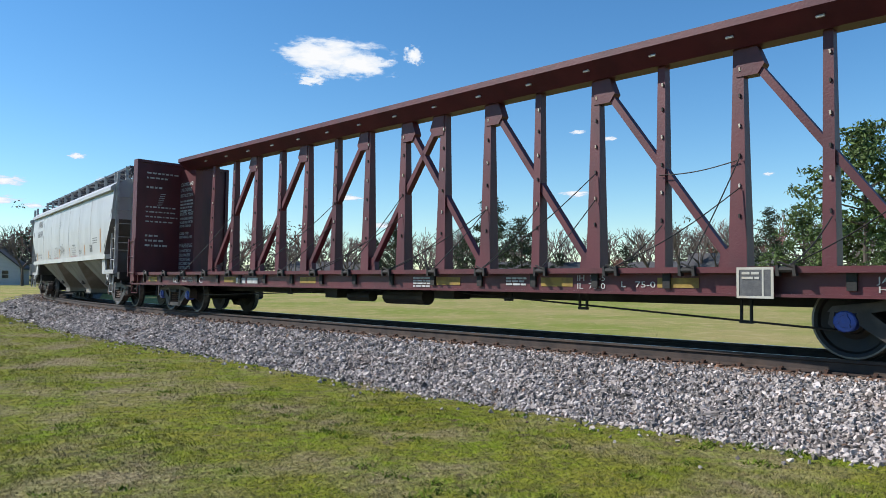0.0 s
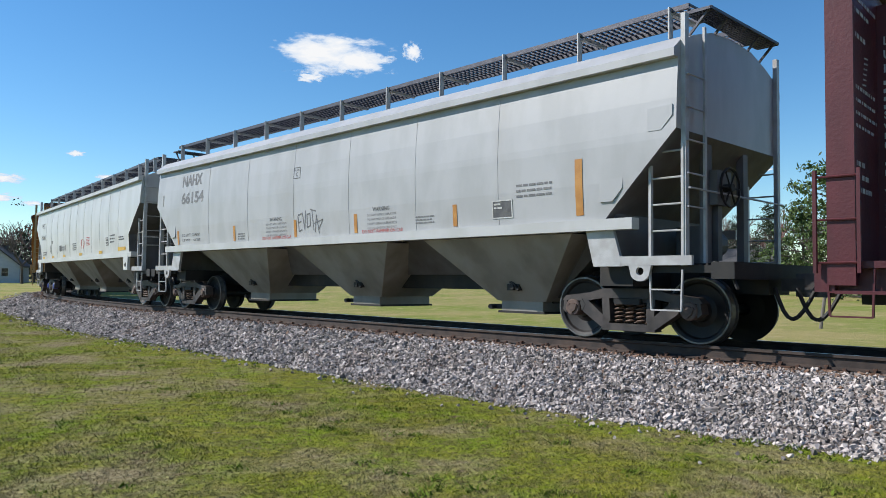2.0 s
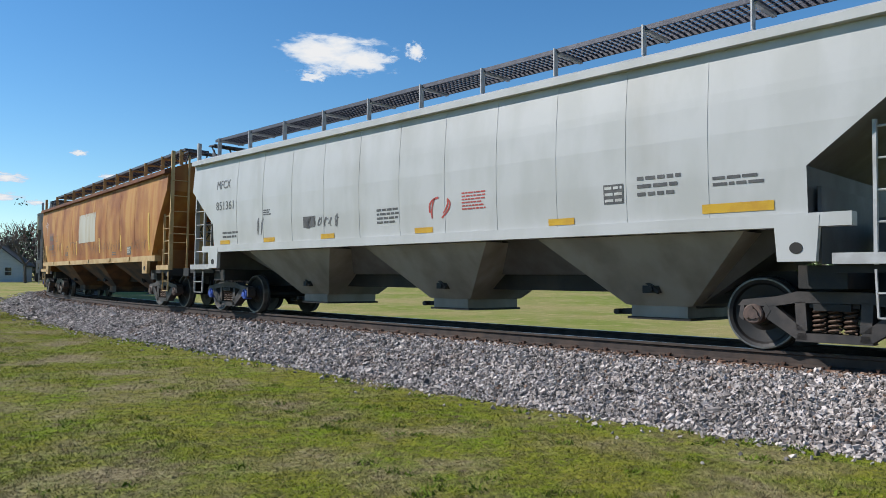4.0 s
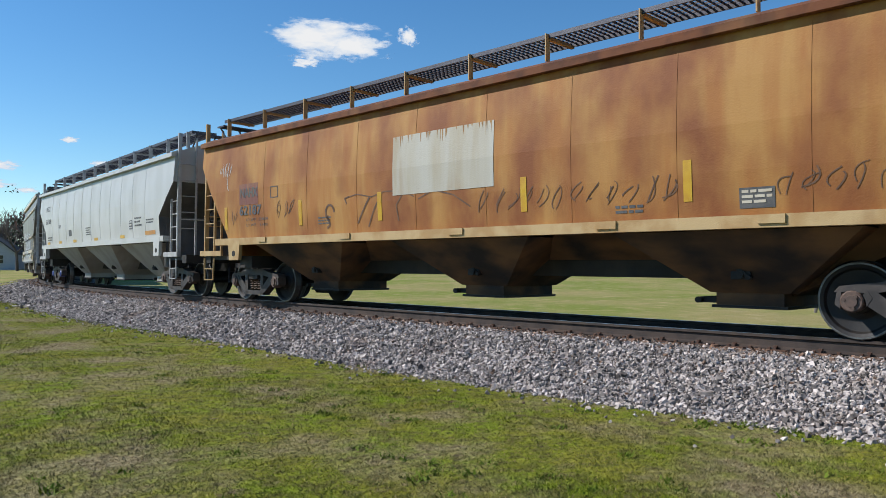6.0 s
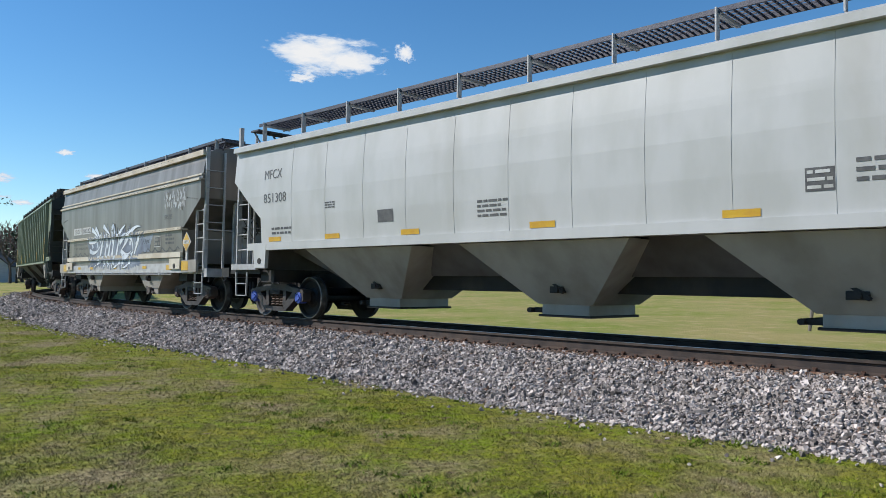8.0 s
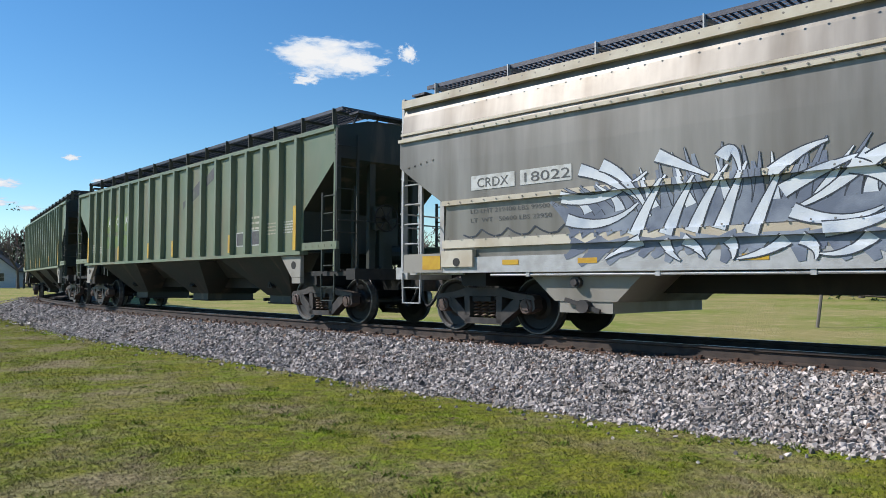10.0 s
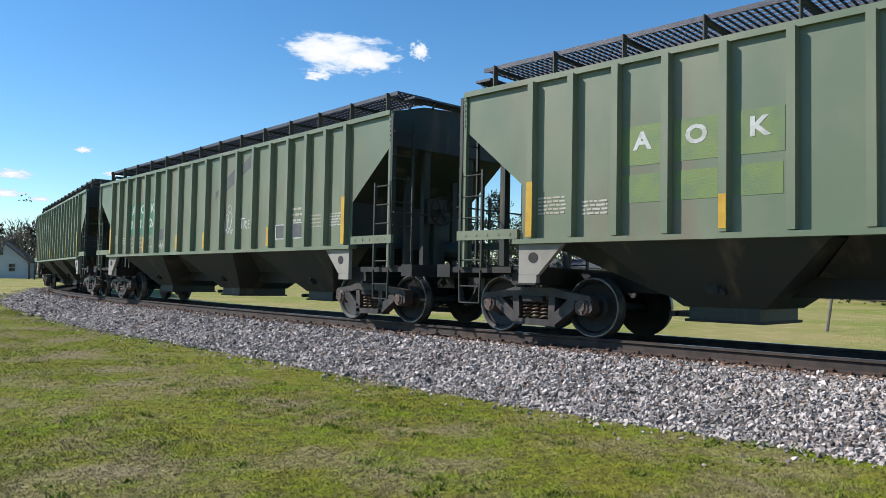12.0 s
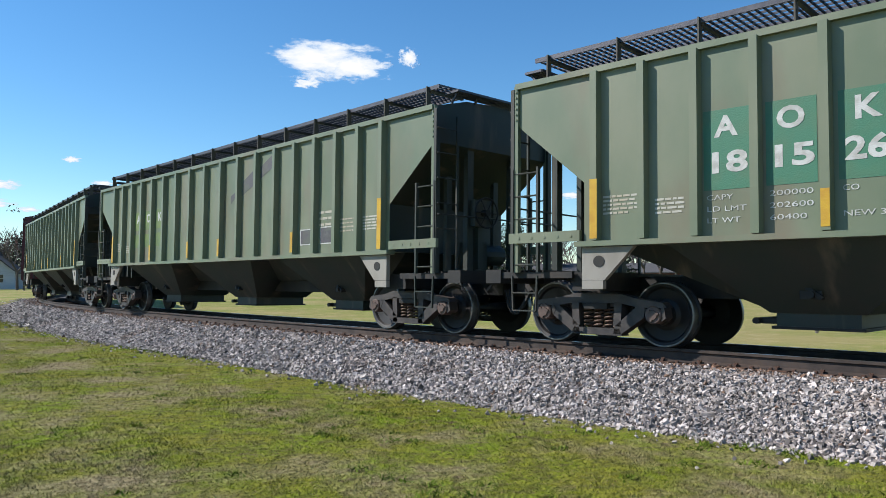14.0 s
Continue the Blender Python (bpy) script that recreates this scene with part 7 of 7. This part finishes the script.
def cloud_material():
    m = bpy.data.materials.new("cloud_vapour")
    m.use_nodes = True
    n, lk = m.node_tree.nodes, m.node_tree.links
    n.remove(n["Principled BSDF"])
    tc, info = n.new("ShaderNodeTexCoord"), n.new("ShaderNodeObjectInfo")
    ln = n.new("ShaderNodeVectorMath")
    ln.operation = "LENGTH"
    lk.new(tc.outputs["Object"], ln.inputs[0])
    off = n.new("ShaderNodeVectorMath")
    off.operation = "ADD"
    lk.new(tc.outputs["Object"], off.inputs[0])
    sc = n.new("ShaderNodeMath")
    sc.operation, sc.inputs[1].default_value = "MULTIPLY", 37.0
    lk.new(info.outputs["Random"], sc.inputs[0])
    lk.new(sc.outputs[0], off.inputs[1])
    t = n.new("ShaderNodeTexNoise")
    t.inputs["Scale"].default_value, t.inputs["Detail"].default_value, t.inputs["Roughness"].default_value = 2.3, 8, 0.6
    lk.new(off.outputs[0], t.inputs["Vector"])
    ma = n.new("ShaderNodeMath")
    ma.operation, ma.inputs[1].default_value = "MULTIPLY_ADD", 1.9
    lk.new(t.outputs[0], ma.inputs[0])
    neg = n.new("ShaderNodeMath")
    neg.operation, neg.inputs[1].default_value = "MULTIPLY", -1.15
    lk.new(ln.outputs["Value"], neg.inputs[0])
    lk.new(neg.outputs[0], ma.inputs[2])
    r = n.new("ShaderNodeMapRange")
    r.interpolation_type = "SMOOTHSTEP"
    r.inputs["From Min"].default_value, r.inputs["From Max"].default_value = 0.0, 0.42
    lk.new(ma.outputs[0], r.inputs["Value"])
    ramp = n.new("ShaderNodeMix")
    ramp.data_type = "RGBA"
    ramp.inputs[6].default_value, ramp.inputs[7].default_value = (0.62, 0.76, 0.95, 1), (1, 1, 1, 1)
    r2 = n.new("ShaderNodeMapRange")
    r2.inputs["From Min"].default_value, r2.inputs["From Max"].default_value = 0.1, 0.7
    lk.new(ma.outputs[0], r2.inputs["Value"])
    lk.new(r2.outputs[0], ramp.inputs[0])
    em, tr, mix = n.new("ShaderNodeEmission"), n.new("ShaderNodeBsdfTransparent"), n.new("ShaderNodeMixShader")
    em.inputs["Strength"].default_value = 0.80
    lk.new(ramp.outputs[2], em.inputs[0])
    lk.new(r.outputs[0], mix.inputs[0])
    lk.new(tr.outputs[0], mix.inputs[1])
    lk.new(em.outputs[0], mix.inputs[2])
    lk.new(mix.outputs[0], n["Material Output"].inputs[0])
    return m


M["cloud"] = cloud_material()


def clouds():
    """Small fair-weather clouds, far off: angle to the right, angle up, half width and half height in degrees."""
    dist = 2300
    for a, e, w, h, big in ((-11.2, 20.7, 8.4, 2.9, 1), (-8.6, 20.2, 5.2, 2.2, 1), (-12.6, 18.6, 2.4, 0.9, 0), (-2.9, 21.1, 1.5, 1.5, 1), (-31.9, 10.6, 1.2, 0.42, 1), (-29.7, 8.7, 1.5, 0.45, 1), (-36.6, 8.2, 2.6, 0.75, 1), (-37.2, 6.6, 3.0, 0.7, 1), (-34.8, 6.2, 1.6, 0.4, 0),
                            (13.0, 13.9, 1.1, 0.35, 0), (15.8, 13.2, 1.4, 0.35, 0), (12.6, 8.2, 2.4, 0.6, 0), (-9.0, 7.8, 2.6, 0.5, 0), (29.0, 9.4, 0.8, 0.25, 0), (-6.0, 5.2, 3.0, 0.5, 0), (-40.5, 7.3, 2.4, 0.7, 1)):
        bm = bmesh.new()
        grid = [[bm.verts.new((-2 + 0.25 * i, -2 + 0.25 * j, 0.25 * math.cos((i - 8) * 0.19) * math.cos((j - 8) * 0.19))) for i in range(17)] for j in range(17)]
        for j in range(16):
            for i in range(16):
                face(bm, [grid[j][i], grid[j][i + 1], grid[j + 1][i + 1], grid[j + 1][i]])
        ob = mesh_object("cloud", bm, M["cloud"], smooth=True)
        a, e, w, h = math.degrees(math.atan(math.tan(radians(a)) * 0.79)), 2.1 + (e - 2.9) * 0.80, w * 0.80, h * 0.80
        eye = Vector(EYE)
        place = eye + dist * Vector((math.sin(radians(a)) * math.cos(radians(e)), math.cos(radians(a)) * math.cos(radians(e)), math.sin(radians(e))))
        ob.matrix_world = look(place, eye) @ Matrix.Rotation(math.pi, 4, "Y") @ Matrix.Diagonal((dist * math.tan(radians(w)) * 0.78, dist * math.tan(radians(h)) * 0.78, 60, 1))
        ob.visible_shadow = False
        tagged(ob, "small bright white cumulus cloud" if big else "thin wisp of white cloud", "cloud", "clouds", "structure")


# ---- build ----
ground()
railway()
centre_beam_car()
grey_hopper()
white_hopper(-19.45, 6.72, 7.7, ("MFCX", "851361"), 1, "white covered hopper car with dark seams, small tags and yellow reflectors")
rusty_hopper()
white_hopper(16.8, 6.65, 7.65, ("MFCX", "851308"), 7, "clean white covered hopper car with small stencils and an orange strip")
silver_hopper()
green_hopper(48.79, 1, 310, "faded green ribbed covered hopper car with patched lettering")
green_hopper(66.87, 2, 320, "faded green ribbed covered hopper car with bright repainted number panels")
green_hopper(84.87, 1, 330, "faded green ribbed covered hopper car with a dull stripe")
green_hopper(102.85, 0, 340, "faded green ribbed covered hopper car far down the train")
brown_box_car()
finish_cars()
far_side()
clouds()
ballast_stones()
lawn()


def motions():
    """The train rolls along the curve from far beyond to close by."""
    times = [0.25 * i for i in range(57)]
    fine = [i / 15 for i in range(211)]
    for car, mid, half, trucks in CARS:
        rows, turns = [], {k: [] for k in range(len(trucks))}
        for t in times:
            go = travelled(t)
            (ax, ay), (bx, by) = on_track(mid - half - go), on_track(mid + half - go)
            yaw = math.degrees(math.atan2(ay - by, ax - bx))
            rows.append((t, CANT @ pose(float(ax + bx) / 2, float(ay + by) / 2, RAIL, 0, 0, yaw)))
            for k, (tr, x, sets) in enumerate(trucks):
                own = math.degrees(float(heading(mid - x - go))) - 90
                turns[k].append((t, pose(x, 0, 0, 0, 0, (own - yaw + 180) % 360 - 180)))
        walk(car, rows)
        for k, (tr, x, sets) in enumerate(trucks):
            walk(tr, turns[k])
            for ws, b in zip(sets, (BASE, -BASE)):
                walk(ws, [(t, pose(b, 0, R_WHEEL) @ Matrix.Rotation(travelled(t) / R_WHEEL, 4, "Y")) for t in fine])


motions()
